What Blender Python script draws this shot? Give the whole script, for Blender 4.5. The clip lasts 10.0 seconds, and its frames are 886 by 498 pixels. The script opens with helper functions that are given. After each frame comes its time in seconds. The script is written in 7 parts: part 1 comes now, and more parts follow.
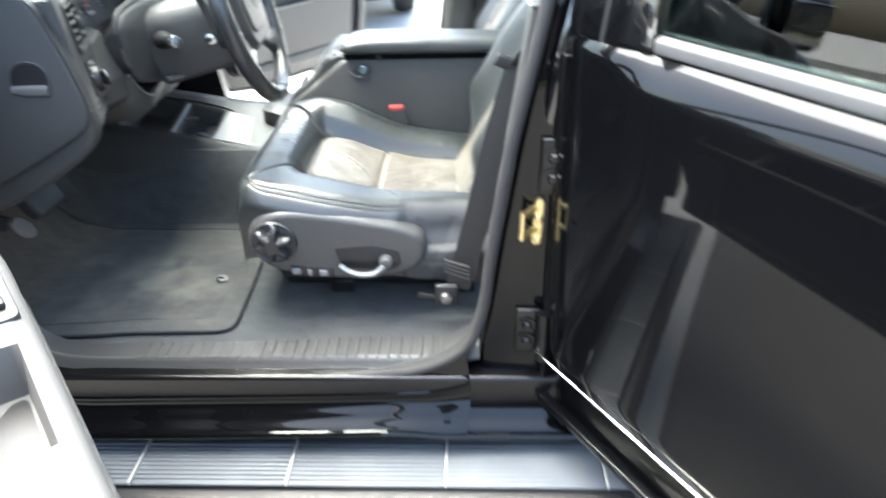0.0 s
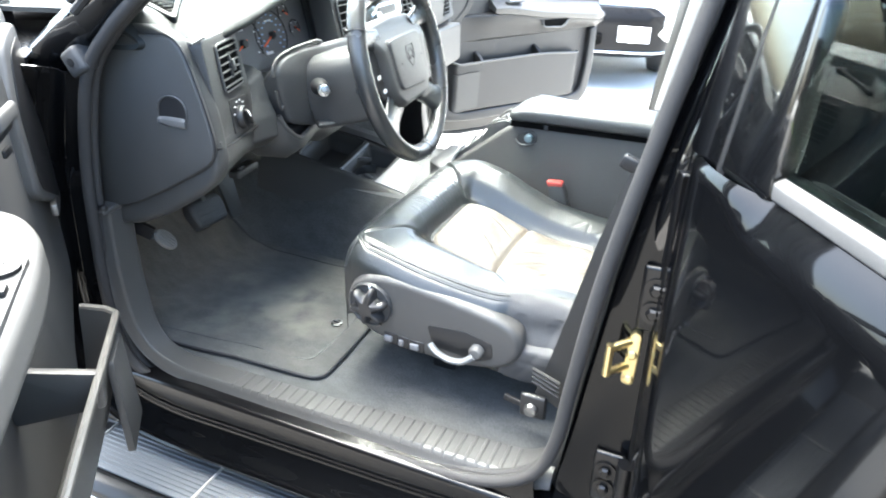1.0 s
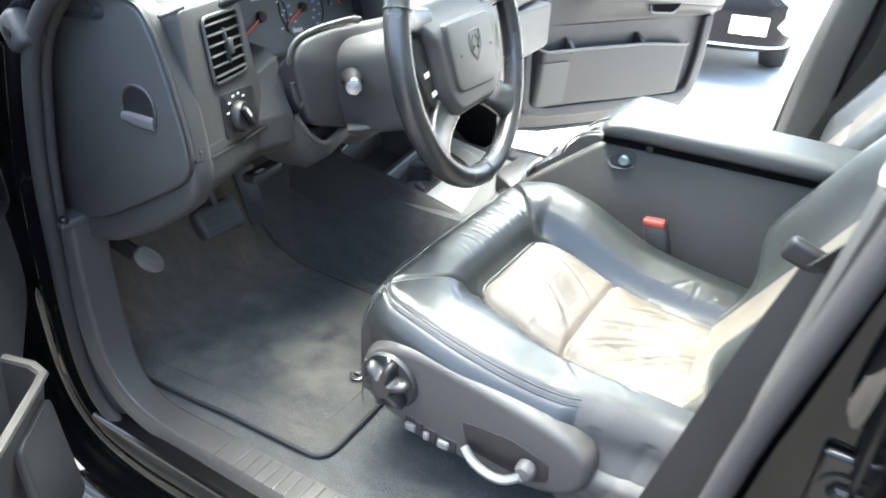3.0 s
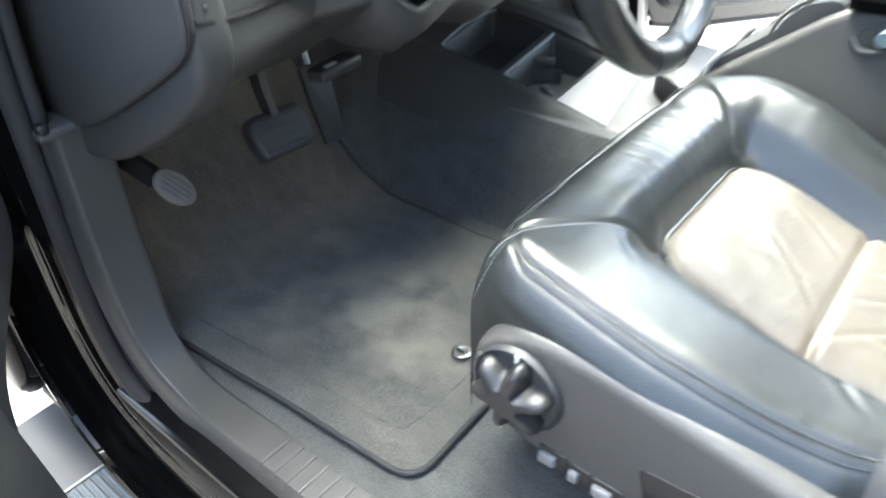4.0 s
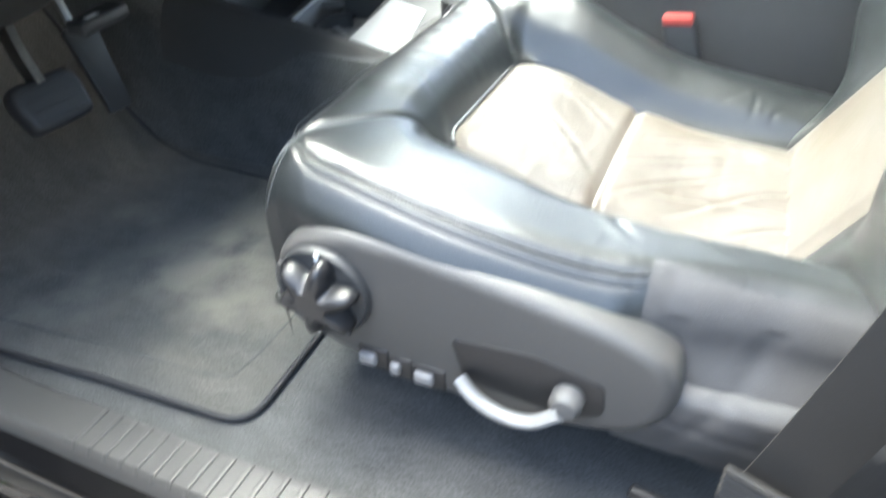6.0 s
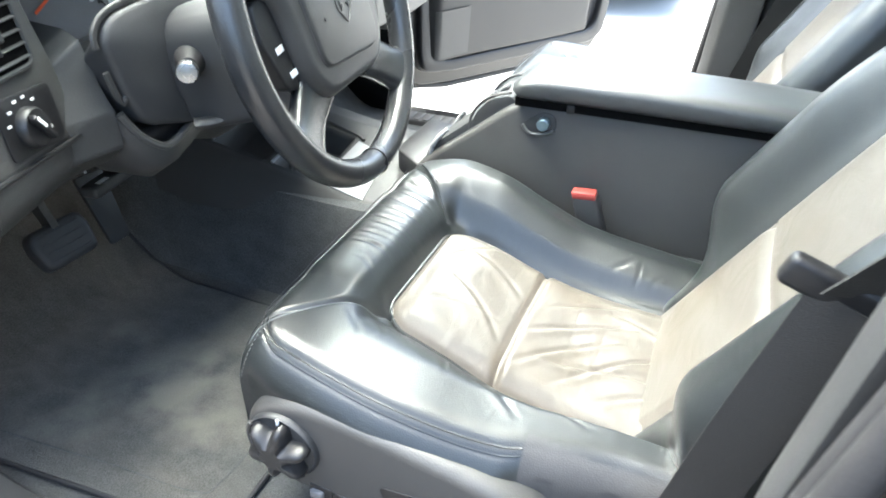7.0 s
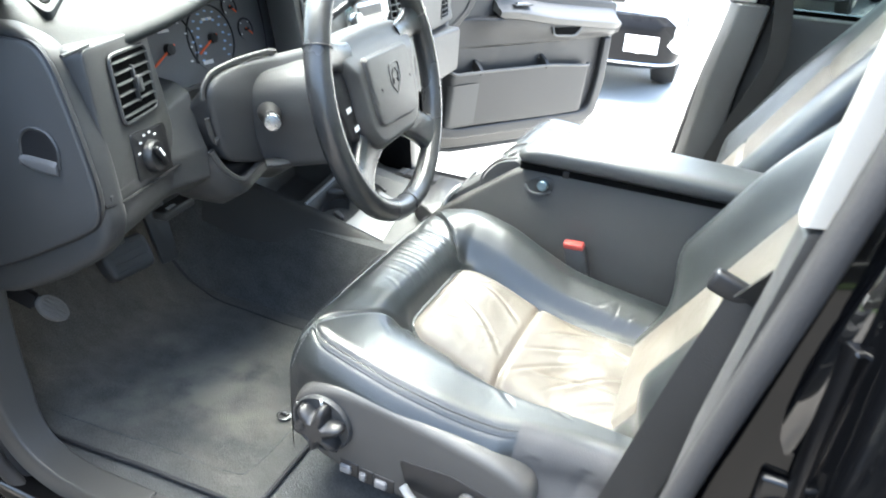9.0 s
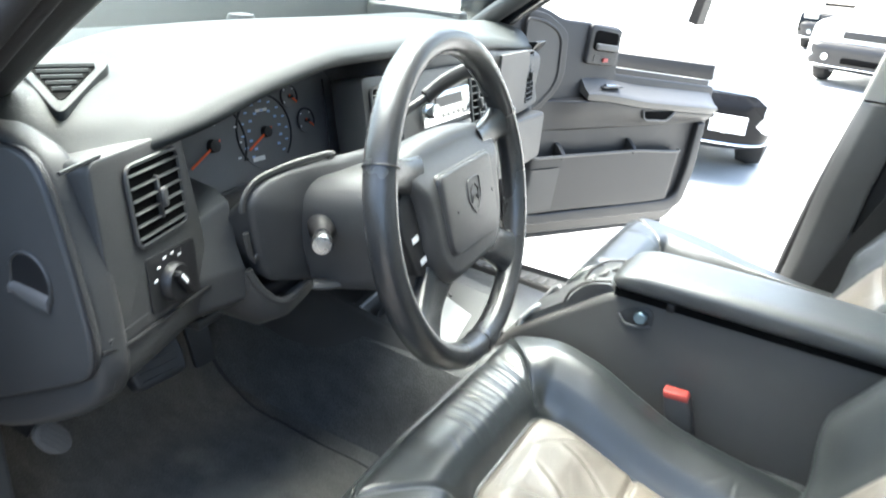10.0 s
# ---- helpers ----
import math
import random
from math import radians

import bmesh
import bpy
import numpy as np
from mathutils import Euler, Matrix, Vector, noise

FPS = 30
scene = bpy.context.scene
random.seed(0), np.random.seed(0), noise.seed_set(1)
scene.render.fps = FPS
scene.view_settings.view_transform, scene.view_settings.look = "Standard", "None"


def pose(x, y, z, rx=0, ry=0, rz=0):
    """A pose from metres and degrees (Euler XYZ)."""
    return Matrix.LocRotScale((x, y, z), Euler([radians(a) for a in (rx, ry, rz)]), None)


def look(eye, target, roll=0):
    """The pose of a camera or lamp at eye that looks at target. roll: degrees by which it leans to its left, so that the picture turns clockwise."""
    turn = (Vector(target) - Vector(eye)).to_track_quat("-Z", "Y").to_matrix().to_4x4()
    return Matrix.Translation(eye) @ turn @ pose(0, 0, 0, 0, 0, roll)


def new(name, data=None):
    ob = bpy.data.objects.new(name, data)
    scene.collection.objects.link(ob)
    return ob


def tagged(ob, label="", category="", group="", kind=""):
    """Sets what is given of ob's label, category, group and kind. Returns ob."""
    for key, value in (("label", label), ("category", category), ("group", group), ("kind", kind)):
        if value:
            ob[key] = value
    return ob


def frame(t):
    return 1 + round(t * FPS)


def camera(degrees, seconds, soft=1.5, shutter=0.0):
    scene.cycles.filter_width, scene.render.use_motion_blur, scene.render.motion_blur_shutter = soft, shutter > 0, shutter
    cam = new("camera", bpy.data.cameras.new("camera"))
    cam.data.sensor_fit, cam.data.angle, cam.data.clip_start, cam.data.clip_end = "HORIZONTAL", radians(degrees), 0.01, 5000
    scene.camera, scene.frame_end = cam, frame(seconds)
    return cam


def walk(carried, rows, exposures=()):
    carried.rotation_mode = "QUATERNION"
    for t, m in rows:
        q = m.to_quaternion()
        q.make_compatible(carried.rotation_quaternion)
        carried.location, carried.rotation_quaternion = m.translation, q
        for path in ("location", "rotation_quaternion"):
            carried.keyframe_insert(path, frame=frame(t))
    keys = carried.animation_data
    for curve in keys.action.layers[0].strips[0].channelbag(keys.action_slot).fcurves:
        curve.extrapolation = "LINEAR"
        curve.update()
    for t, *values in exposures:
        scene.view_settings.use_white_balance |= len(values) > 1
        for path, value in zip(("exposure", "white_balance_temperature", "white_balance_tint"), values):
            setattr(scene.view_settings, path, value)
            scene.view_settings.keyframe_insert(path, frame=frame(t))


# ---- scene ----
cam = camera(65.7, 10.0, 1.7, 0.5)
METRES, EYE, TILT, LEAN, TURN = 1.98, 1.35, -31.0, 0.0, 0.0
PATH = [
    (0, (0.048, 0.01, 1.347), (-0.022, 1.731, 0.33), -1.4),
    (0.5, (0.158, 0.117, 1.356), (-0.323, 1.822, 0.427), 0.1),
    (1, (0.233, 0.196, 1.366), (-0.484, 1.827, 0.456), 0.6),
    (1.5, (0.219, 0.295, 1.359), (-0.586, 1.89, 0.459), 1.3),
    (2, (0.183, 0.396, 1.353), (-0.646, 1.958, 0.418), 1.1),
    (2.2, (0.171, 0.42, 1.347), (-0.639, 1.987, 0.406), 1.6),
    (3.3, (0.068, 0.608, 1.286), (-0.885, 2.051, 0.281), 1.5),
    (3.5, (0.033, 0.673, 1.255), (-0.967, 2.059, 0.216), 0.1),
    (4, (-0.101, 0.774, 1.139), (-1.153, 2.021, -0.018), -1.7),
    (4.5, (-0.17, 0.812, 1.066), (-1.216, 2.013, -0.143), -4.4),
    (5, (-0.167, 0.808, 1.055), (-1.21, 1.995, -0.171), -5.2),
    (5.5, (-0.1, 0.802, 1.023), (-0.892, 2.129, -0.247), -4.1),
    (6, (-0.037, 0.766, 1.068), (-0.729, 2.22, -0.117), -2.5),
    (6.2, (-0.024, 0.777, 1.128), (-0.689, 2.275, -0.018), -1.3),
    (7.3, (0.059, 0.672, 1.3), (-0.608, 2.232, 0.24), 0.1),
    (7.5, (0.065, 0.622, 1.307), (-0.569, 2.218, 0.283), 1.1),
    (8, (0.088, 0.537, 1.33), (-0.563, 2.162, 0.363), 2.6),
    (8.5, (0.093, 0.525, 1.329), (-0.569, 2.157, 0.381), 3.1),
    (9, (0.076, 0.535, 1.335), (-0.595, 2.178, 0.412), 4.0),
    (9.5, (0.02, 0.607, 1.348), (-0.761, 2.242, 0.5), 4.7),
    (10, (-0.038, 0.721, 1.351), (-0.908, 2.34, 0.562), 5.3),
]
walk(cam, [(t, look(eye, target, roll)) for t, eye, target, roll in PATH],
     [(0, 3.42, 6350, 3), (0.5, 3.73, 6350, 3), (1, 3.86, 6350, 3), (2, 3.85, 6350, 3), (3.5, 3.59, 6350, 3), (4.5, 3.76, 6350, 3), (5.2, 3.90, 6350, 3), (6, 3.66, 6350, 3), (7.5, 3.48, 6350, 3), (8.5, 3.58, 6350, 3), (9.5, 3.39, 6350, 3), (10, 3.12, 6350, 3)])

# ==== world and light ====
world = bpy.data.worlds.new("world")
scene.world = world
world.use_nodes = True
wn = world.node_tree.nodes
sky = wn.new("ShaderNodeTexSky")
sky.sky_type = "NISHITA"
sky.sun_disc = False
sky.sun_elevation = radians(70)
sky.sun_rotation = radians(-60)
sky.air_density, sky.dust_density, sky.ozone_density = 1.0, 5.0, 1.0
wn["Background"].inputs["Strength"].default_value = 0.15
world.node_tree.links.new(sky.outputs["Color"], wn["Background"].inputs["Color"])

sun_data = bpy.data.lights.new("sun", "SUN")
sun_data.energy, sun_data.angle, sun_data.color = 2.5, radians(66), (1.0, 0.97, 0.93)
sun = new("sun", sun_data)
sun.matrix_world = look((-2.3, 3.6, 8.7), (0, 1.5, 0.5))

# ==== small building kit ====
BASE = {}


def thing(name, at, label, category, group="", kind=""):
    """An empty at a thing's base, which holds its parts."""
    ob = new(name)
    ob.location = at
    ob.empty_display_size = 0.05
    BASE[ob] = Matrix.Translation(at)
    return tagged(ob, label, category, group, kind)


def part(name, bm, material, parent=None, label="", sharp=40):
    """One bmesh as one mesh object, under a thing or a part."""
    me = bpy.data.meshes.new(name)
    bmesh.ops.recalc_face_normals(bm, faces=bm.faces)
    bm.to_mesh(me)
    bm.free()
    me.materials.append(material)
    me.shade_smooth()
    me.set_sharp_from_angle(angle=radians(sharp))
    ob = new(name, me)
    if parent is not None:
        ob.parent = parent
        if parent in BASE:
            ob.matrix_parent_inverse = BASE[parent].inverted()
    return tagged(ob, label)


def absorb(bm, other, m=None):
    me = bpy.data.meshes.new("tmp")
    if m is not None:
        bmesh.ops.transform(other, matrix=m, verts=other.verts)
    other.to_mesh(me)
    other.free()
    bm.from_mesh(me)
    bpy.data.meshes.remove(me)
    return bm


def soften(bm, r, seg=3, angle=25):
    if r > 0:
        es = [e for e in bm.edges if len(e.link_faces) == 2 and e.calc_face_angle(0) > radians(angle)]
        bmesh.ops.bevel(bm, geom=es, offset=r, segments=seg, profile=0.5, affect="EDGES", clamp_overlap=True)
    return bm


def rbox(c, s, r=0.006, seg=3, m=None, bm=None):
    """A box with rounded edges: centre and size."""
    b = bmesh.new()
    bmesh.ops.create_cube(b, size=1.0, matrix=Matrix.Diagonal((*s, 1)))
    soften(b, min(r, 0.49 * min(s)), seg)
    bmesh.ops.translate(b, vec=c, verts=b.verts)
    return absorb(bm if bm is not None else bmesh.new(), b, m)


def rpoly(pts, r, n=5):
    """A polygon with rounded corners."""
    out = []
    k = len(pts)
    for i, p in enumerate(pts):
        p, a, b = Vector(p), Vector(pts[i - 1]), Vector(pts[(i + 1) % k])
        ri = r[i] if isinstance(r, (list, tuple)) else r
        da, db = (a - p), (b - p)
        p0 = p + da.normalized() * min(ri, 0.48 * da.length)
        p1 = p + db.normalized() * min(ri, 0.48 * db.length)
        for j in range(n + 1):
            t = j / n
            out.append((p0 * (1 - t) + p * t) * (1 - t) + (p * (1 - t) + p1 * t) * t)
    return out


def prism(pts, axis, a, b, r=0.0, seg=2, m=None, bm=None, angle=40):
    """A polygon drawn out along an axis from a to b; pts are (x,z) for y, (y,z) for x, (x,y) for z."""
    k = bmesh.new()
    put = {"x": lambda p, h: (h, p[0], p[1]), "y": lambda p, h: (p[0], h, p[1]), "z": lambda p, h: (p[0], p[1], h)}[axis]
    lo = [k.verts.new(put(p, a)) for p in pts]
    hi = [k.verts.new(put(p, b)) for p in pts]
    k.faces.new(lo)
    k.faces.new(hi)
    for i in range(len(pts)):
        k.faces.new((lo[i - 1], lo[i], hi[i], hi[i - 1]))
    bmesh.ops.recalc_face_normals(k, faces=k.faces)
    soften(k, r, seg, angle)
    return absorb(bm if bm is not None else bmesh.new(), k, m)


def spline(pts, n=8, closed=False):
    """A smooth way through the points."""
    p = [Vector(q) for q in pts]
    k = len(p)
    out = []
    for i in range(k if closed else k - 1):
        if closed:
            a, b, c, d = p[i - 1], p[i], p[(i + 1) % k], p[(i + 2) % k]
        else:
            a, b, c, d = p[max(i - 1, 0)], p[i], p[i + 1], p[min(i + 2, k - 1)]
        for j in range(n):
            t = j / n
            out.append(0.5 * (2 * b + (c - a) * t + (2 * a - 5 * b + 4 * c - d) * t * t + (3 * b - a - 3 * c + d) * t ** 3))
    if not closed:
        out.append(p[-1])
    return out


def loft(rings, cap=True, closed=True, bm=None, m=None):
    k = bmesh.new()
    vs = [[k.verts.new(p) for p in ring] for ring in rings]
    for a, b in zip(vs, vs[1:]):
        for i in range(len(a) if closed else len(a) - 1):
            j = (i + 1) % len(a)
            k.faces.new((a[i], a[j], b[j], b[i]))
    if cap and closed:
        k.faces.new(vs[0])
        k.faces.new(vs[-1])
    return absorb(bm if bm is not None else bmesh.new(), k, m)


def sweep(path, profile, up=(0, 0, 1), closed=False, bm=None, m=None, cap=True):
    """A profile (side, up) carried along a way."""
    path = [Vector(p) for p in path]
    up = Vector(up)
    rings = []
    n = len(path)
    for i, p in enumerate(path):
        if closed:
            t = path[(i + 1) % n] - path[i - 1]
        else:
            t = path[min(i + 1, n - 1)] - path[max(i - 1, 0)]
        t.normalize()
        side = t.cross(up).normalized()
        u = side.cross(t)
        rings.append([p + side * q[0] + u * q[1] for q in profile])
    if closed:
        rings.append(rings[0])
    k = loft(rings, cap=cap and not closed, bm=bm, m=m)
    if closed:
        bmesh.ops.remove_doubles(k, verts=k.verts, dist=1e-6)
    return k


def circle(r, n=10, rz=None):
    return [(r * math.cos(6.28319 * i / n), (rz or r) * math.sin(6.28319 * i / n)) for i in range(n)]


def tube(path, r, n=10, closed=False, up=(0.13, 0.21, 0.97), bm=None, m=None, rz=None):
    return sweep(path, circle(r, n, rz), up, closed, bm, m)


def turned(profile, n=24, m=None, bm=None):
    """A turned solid: (radius, height) up the z axis."""
    rings = [[(max(r, 1e-5) * math.cos(6.28319 * i / n), max(r, 1e-5) * math.sin(6.28319 * i / n), z) for i in range(n)] for r, z in profile]
    return loft(rings, bm=bm, m=m)


def sheet(f, nu, nv, thick=0.0, bm=None, m=None):
    """A surface f(u, v), u and v from 0 to 1, with a thickness away from its normal."""
    k = bmesh.new()
    g = [[k.verts.new(f(i / nu, j / nv)) for j in range(nv + 1)] for i in range(nu + 1)]
    for i in range(nu):
        for j in range(nv):
            k.faces.new((g[i][j], g[i + 1][j], g[i + 1][j + 1], g[i][j + 1]))
    if thick:
        bmesh.ops.recalc_face_normals(k, faces=k.faces)
        bmesh.ops.solidify(k, geom=k.faces[:] + k.verts[:] + k.edges[:], thickness=thick)
    return absorb(bm if bm is not None else bmesh.new(), k, m)


def curve_fn(keys):
    """Smooth value between keys (x, value)."""
    xs = [k[0] for k in keys]
    ys = [k[1] for k in keys]

    gap = [(ys[i + 1] - ys[i]) / (xs[i + 1] - xs[i]) for i in range(len(xs) - 1)]
    tan = [gap[0]]
    for a, b in zip(gap, gap[1:]):
        tan.append(0.0 if a * b <= 0 else 2 * a * b / (a + b))
    tan.append(gap[-1])

    def f(x):
        if x <= xs[0]:
            return ys[0]
        for i in range(len(xs) - 1):
            if x <= xs[i + 1]:
                h = xs[i + 1] - xs[i]
                t = (x - xs[i]) / h
                return ys[i] * (1 + 2 * t) * (1 - t) ** 2 + h * tan[i] * t * (1 - t) ** 2 + ys[i + 1] * t * t * (3 - 2 * t) + h * tan[i + 1] * t * t * (t - 1)
        return ys[-1]

    return f


def step01(x, a, b):
    t = min(max((x - a) / (b - a), 0), 1)
    return t * t * (3 - 2 * t)


def basis(origin, ex, ey, ez=(0, 0, 1)):
    m = Matrix.Identity(4)
    for i, e in enumerate((ex, ey, ez)):
        m[0][i], m[1][i], m[2][i] = e
    m[0][3], m[1][3], m[2][3] = origin
    return m


# ==== materials ====
def surface(name, colour, dark=0.75, rough=0.5, rough_var=0.12, big=6.0, fine=350.0, bump=0.15, metal=0.0, coat=0.0, spec=0.5, sheen=0.0, stain=None):
    """A procedural surface: tone that drifts at two scales, uneven gloss and a fine grain."""
    mt = bpy.data.materials.new(name)
    mt.use_nodes = True
    nt = mt.node_tree
    b = nt.nodes["Principled BSDF"]
    co = nt.nodes.new("ShaderNodeTexCoord")
    n1 = nt.nodes.new("ShaderNodeTexNoise")
    n1.inputs["Scale"].default_value, n1.inputs["Detail"].default_value = big, 5
    n2 = nt.nodes.new("ShaderNodeTexNoise")
    n2.inputs["Scale"].default_value, n2.inputs["Detail"].default_value = fine, 3
    for n in (n1, n2):
        nt.links.new(co.outputs["Object"], n.inputs["Vector"])
    mixed = nt.nodes.new("ShaderNodeMix")
    mixed.data_type = "FLOAT"
    mixed.inputs[0].default_value = 0.35
    nt.links.new(n1.outputs["Fac"], mixed.inputs[2])
    nt.links.new(n2.outputs["Fac"], mixed.inputs[3])
    ramp = nt.nodes.new("ShaderNodeValToRGB")
    ramp.color_ramp.elements[0].position, ramp.color_ramp.elements[1].position = 0.3, 0.7
    ramp.color_ramp.elements[0].color = (*[c * dark for c in colour], 1)
    ramp.color_ramp.elements[1].color = (*colour, 1)
    nt.links.new(mixed.outputs[0], ramp.inputs["Fac"])
    last = ramp.outputs["Color"]
    if stain:
        n3 = nt.nodes.new("ShaderNodeTexNoise")
        n3.inputs["Scale"].default_value, n3.inputs["Detail"].default_value = stain[1], 6
        nt.links.new(co.outputs["Object"], n3.inputs["Vector"])
        r3 = nt.nodes.new("ShaderNodeMapRange")
        r3.inputs[1].default_value, r3.inputs[2].default_value, r3.inputs[4].default_value = 0.48, 0.72, stain[2]
        nt.links.new(n3.outputs["Fac"], r3.inputs[0])
        mx = nt.nodes.new("ShaderNodeMix")
        mx.data_type = "RGBA"
        nt.links.new(r3.outputs[0], mx.inputs[0])
        nt.links.new(last, mx.inputs[6])
        mx.inputs[7].default_value = (*stain[0], 1)
        last = mx.outputs[2]
    nt.links.new(last, b.inputs["Base Color"])
    mr = nt.nodes.new("ShaderNodeMapRange")
    mr.inputs[3].default_value, mr.inputs[4].default_value = max(rough - rough_var, 0.02), min(rough + rough_var, 1.0)
    nt.links.new(n1.outputs["Fac"], mr.inputs[0])
    nt.links.new(mr.outputs[0], b.inputs["Roughness"])
    if bump:
        bp = nt.nodes.new("ShaderNodeBump")
        bp.inputs["Strength"].default_value, bp.inputs["Distance"].default_value = bump, 0.001
        nt.links.new(n2.outputs["Fac"], bp.inputs["Height"])
        nt.links.new(bp.outputs["Normal"], b.inputs["Normal"])
    b.inputs["Metallic"].default_value = metal
    b.inputs["Coat Weight"].default_value = coat
    b.inputs["Coat Roughness"].default_value = 0.04
    b.inputs["Specular IOR Level"].default_value = spec
    b.inputs["Sheen Weight"].default_value = sheen
    return mt


def leather(name, colour, dark, rough, crease=0.5, worn=None, gloss=0.45):
    """Leather: pebble grain, stretched creases, worn lighter patches."""
    mt = surface(name, colour, dark, rough, 0.1, 5.0, 420.0, 0.2, stain=worn)
    nt = mt.node_tree
    b = nt.nodes["Principled BSDF"]
    co = nt.nodes["Texture Coordinate"]
    mp = nt.nodes.new("ShaderNodeMapping")
    mp.inputs["Scale"].default_value = (30, 9, 14)
    mp.inputs["Rotation"].default_value = (0.2, 0.1, 0.5)
    nt.links.new(co.outputs["Object"], mp.inputs["Vector"])
    w = nt.nodes.new("ShaderNodeTexNoise")
    w.inputs["Scale"].default_value, w.inputs["Detail"].default_value, w.inputs["Distortion"].default_value = 1.0, 3, 1.2
    nt.links.new(mp.outputs["Vector"], w.inputs["Vector"])
    v = nt.nodes.new("ShaderNodeTexVoronoi")
    v.inputs["Scale"].default_value = 720
    nt.links.new(co.outputs["Object"], v.inputs["Vector"])
    b1 = nt.nodes.new("ShaderNodeBump")
    b1.inputs["Strength"].default_value, b1.inputs["Distance"].default_value = crease, 0.006
    nt.links.new(w.outputs["Fac"], b1.inputs["Height"])
    b2 = nt.nodes.new("ShaderNodeBump")
    b2.inputs["Strength"].default_value, b2.inputs["Distance"].default_value = 0.30, 0.0005
    nt.links.new(v.outputs["Distance"], b2.inputs["Height"])
    nt.links.new(b1.outputs["Normal"], b2.inputs["Normal"])
    nt.links.new(b2.outputs["Normal"], b.inputs["Normal"])
    b.inputs["Specular IOR Level"].default_value = gloss
    b.inputs["Coat Weight"].default_value = 0.35 * gloss
    b.inputs["Coat Roughness"].default_value = 0.30
    return mt


def clear_glass(name, tint=(0.9, 0.95, 0.93), rough=0.0, weight=1.0):
    mt = bpy.data.materials.new(name)
    mt.use_nodes = True
    b = mt.node_tree.nodes["Principled BSDF"]
    b.inputs["Base Color"].default_value = (*tint, 1)
    b.inputs["Roughness"].default_value = rough
    b.inputs["Transmission Weight"].default_value = weight
    b.inputs["IOR"].default_value = 1.45
    return mt


PLASTIC = surface("grey_plastic", (0.092, 0.091, 0.089), 0.86, 0.52, 0.06, 7, 600, 0.25)
PLASTIC_DARK = surface("charcoal_plastic", (0.038, 0.039, 0.040), 0.85, 0.5, 0.06, 7, 600, 0.25)
PLASTIC_BLACK = surface("black_plastic", (0.012, 0.012, 0.013), 0.8, 0.45, 0.08, 9, 500, 0.2)
PANEL_GREY = surface("light_grey_plastic", (0.27, 0.275, 0.275), 0.92, 0.45, 0.05, 6, 500, 0.12)
PLASTIC_LIGHT = surface("pale_grey_plastic", (0.42, 0.41, 0.38), 0.92, 0.5, 0.05, 6, 500, 0.12)
PLASTIC_DASH = surface("dash_grey_plastic", (0.048, 0.048, 0.047), 0.84, 0.50, 0.07, 8, 600, 0.28)
DASH_PAD = surface("dash_vinyl", (0.022, 0.025, 0.026), 0.88, 0.52, 0.06, 5, 500, 0.3, spec=0.16)
# near-black that paints the shade inside openings onto solid plates
CAVITY_SHADE = surface("dark_cavity", (0.004, 0.004, 0.004), 0.9, 0.9, 0.05, 9, 300, 0.0, spec=0.05)
PLASTIC_MID = surface("slate_plastic", (0.061, 0.060, 0.058), 0.86, 0.43, 0.06, 7, 600, 0.25)
DOOR_TRIM = surface("door_trim_plastic", (0.030, 0.030, 0.031), 0.88, 0.50, 0.06, 7, 600, 0.25, spec=0.35)
RUBBER = surface("seal_rubber", (0.037, 0.036, 0.036), 0.82, 0.7, 0.08, 12, 300, 0.3, spec=0.35)
EDGE_STRIP = surface("grey_edge_strip", (0.10, 0.10, 0.10), 0.82, 0.5, 0.08, 12, 300, 0.2)
PAINT = surface("black_paint", (0.002, 0.0022, 0.0027), 0.8, 0.25, 0.05, 3, 40, 0.0, coat=1.0, spec=0.03)
PAINT.node_tree.nodes["Principled BSDF"].inputs["Coat IOR"].default_value = 1.34
# copy of the same black paint, reflection raised so these parts look brighter lit
PAINT_BRIGHT = surface("black_frame_enamel", (0.003, 0.0033, 0.004), 0.8, 0.25, 0.05, 3, 40, 0.0, coat=1.0, spec=0.1)
PAINT_BRIGHT.node_tree.nodes["Principled BSDF"].inputs["Coat IOR"].default_value = 1.9
PAINT_DULL = surface("black_jamb_paint", (0.0045, 0.0045, 0.005), 0.7, 0.35, 0.12, 10, 90, 0.05, coat=0.6, spec=0.1)
PAINT_DULL.node_tree.nodes["Principled BSDF"].inputs["Coat Roughness"].default_value = 0.16


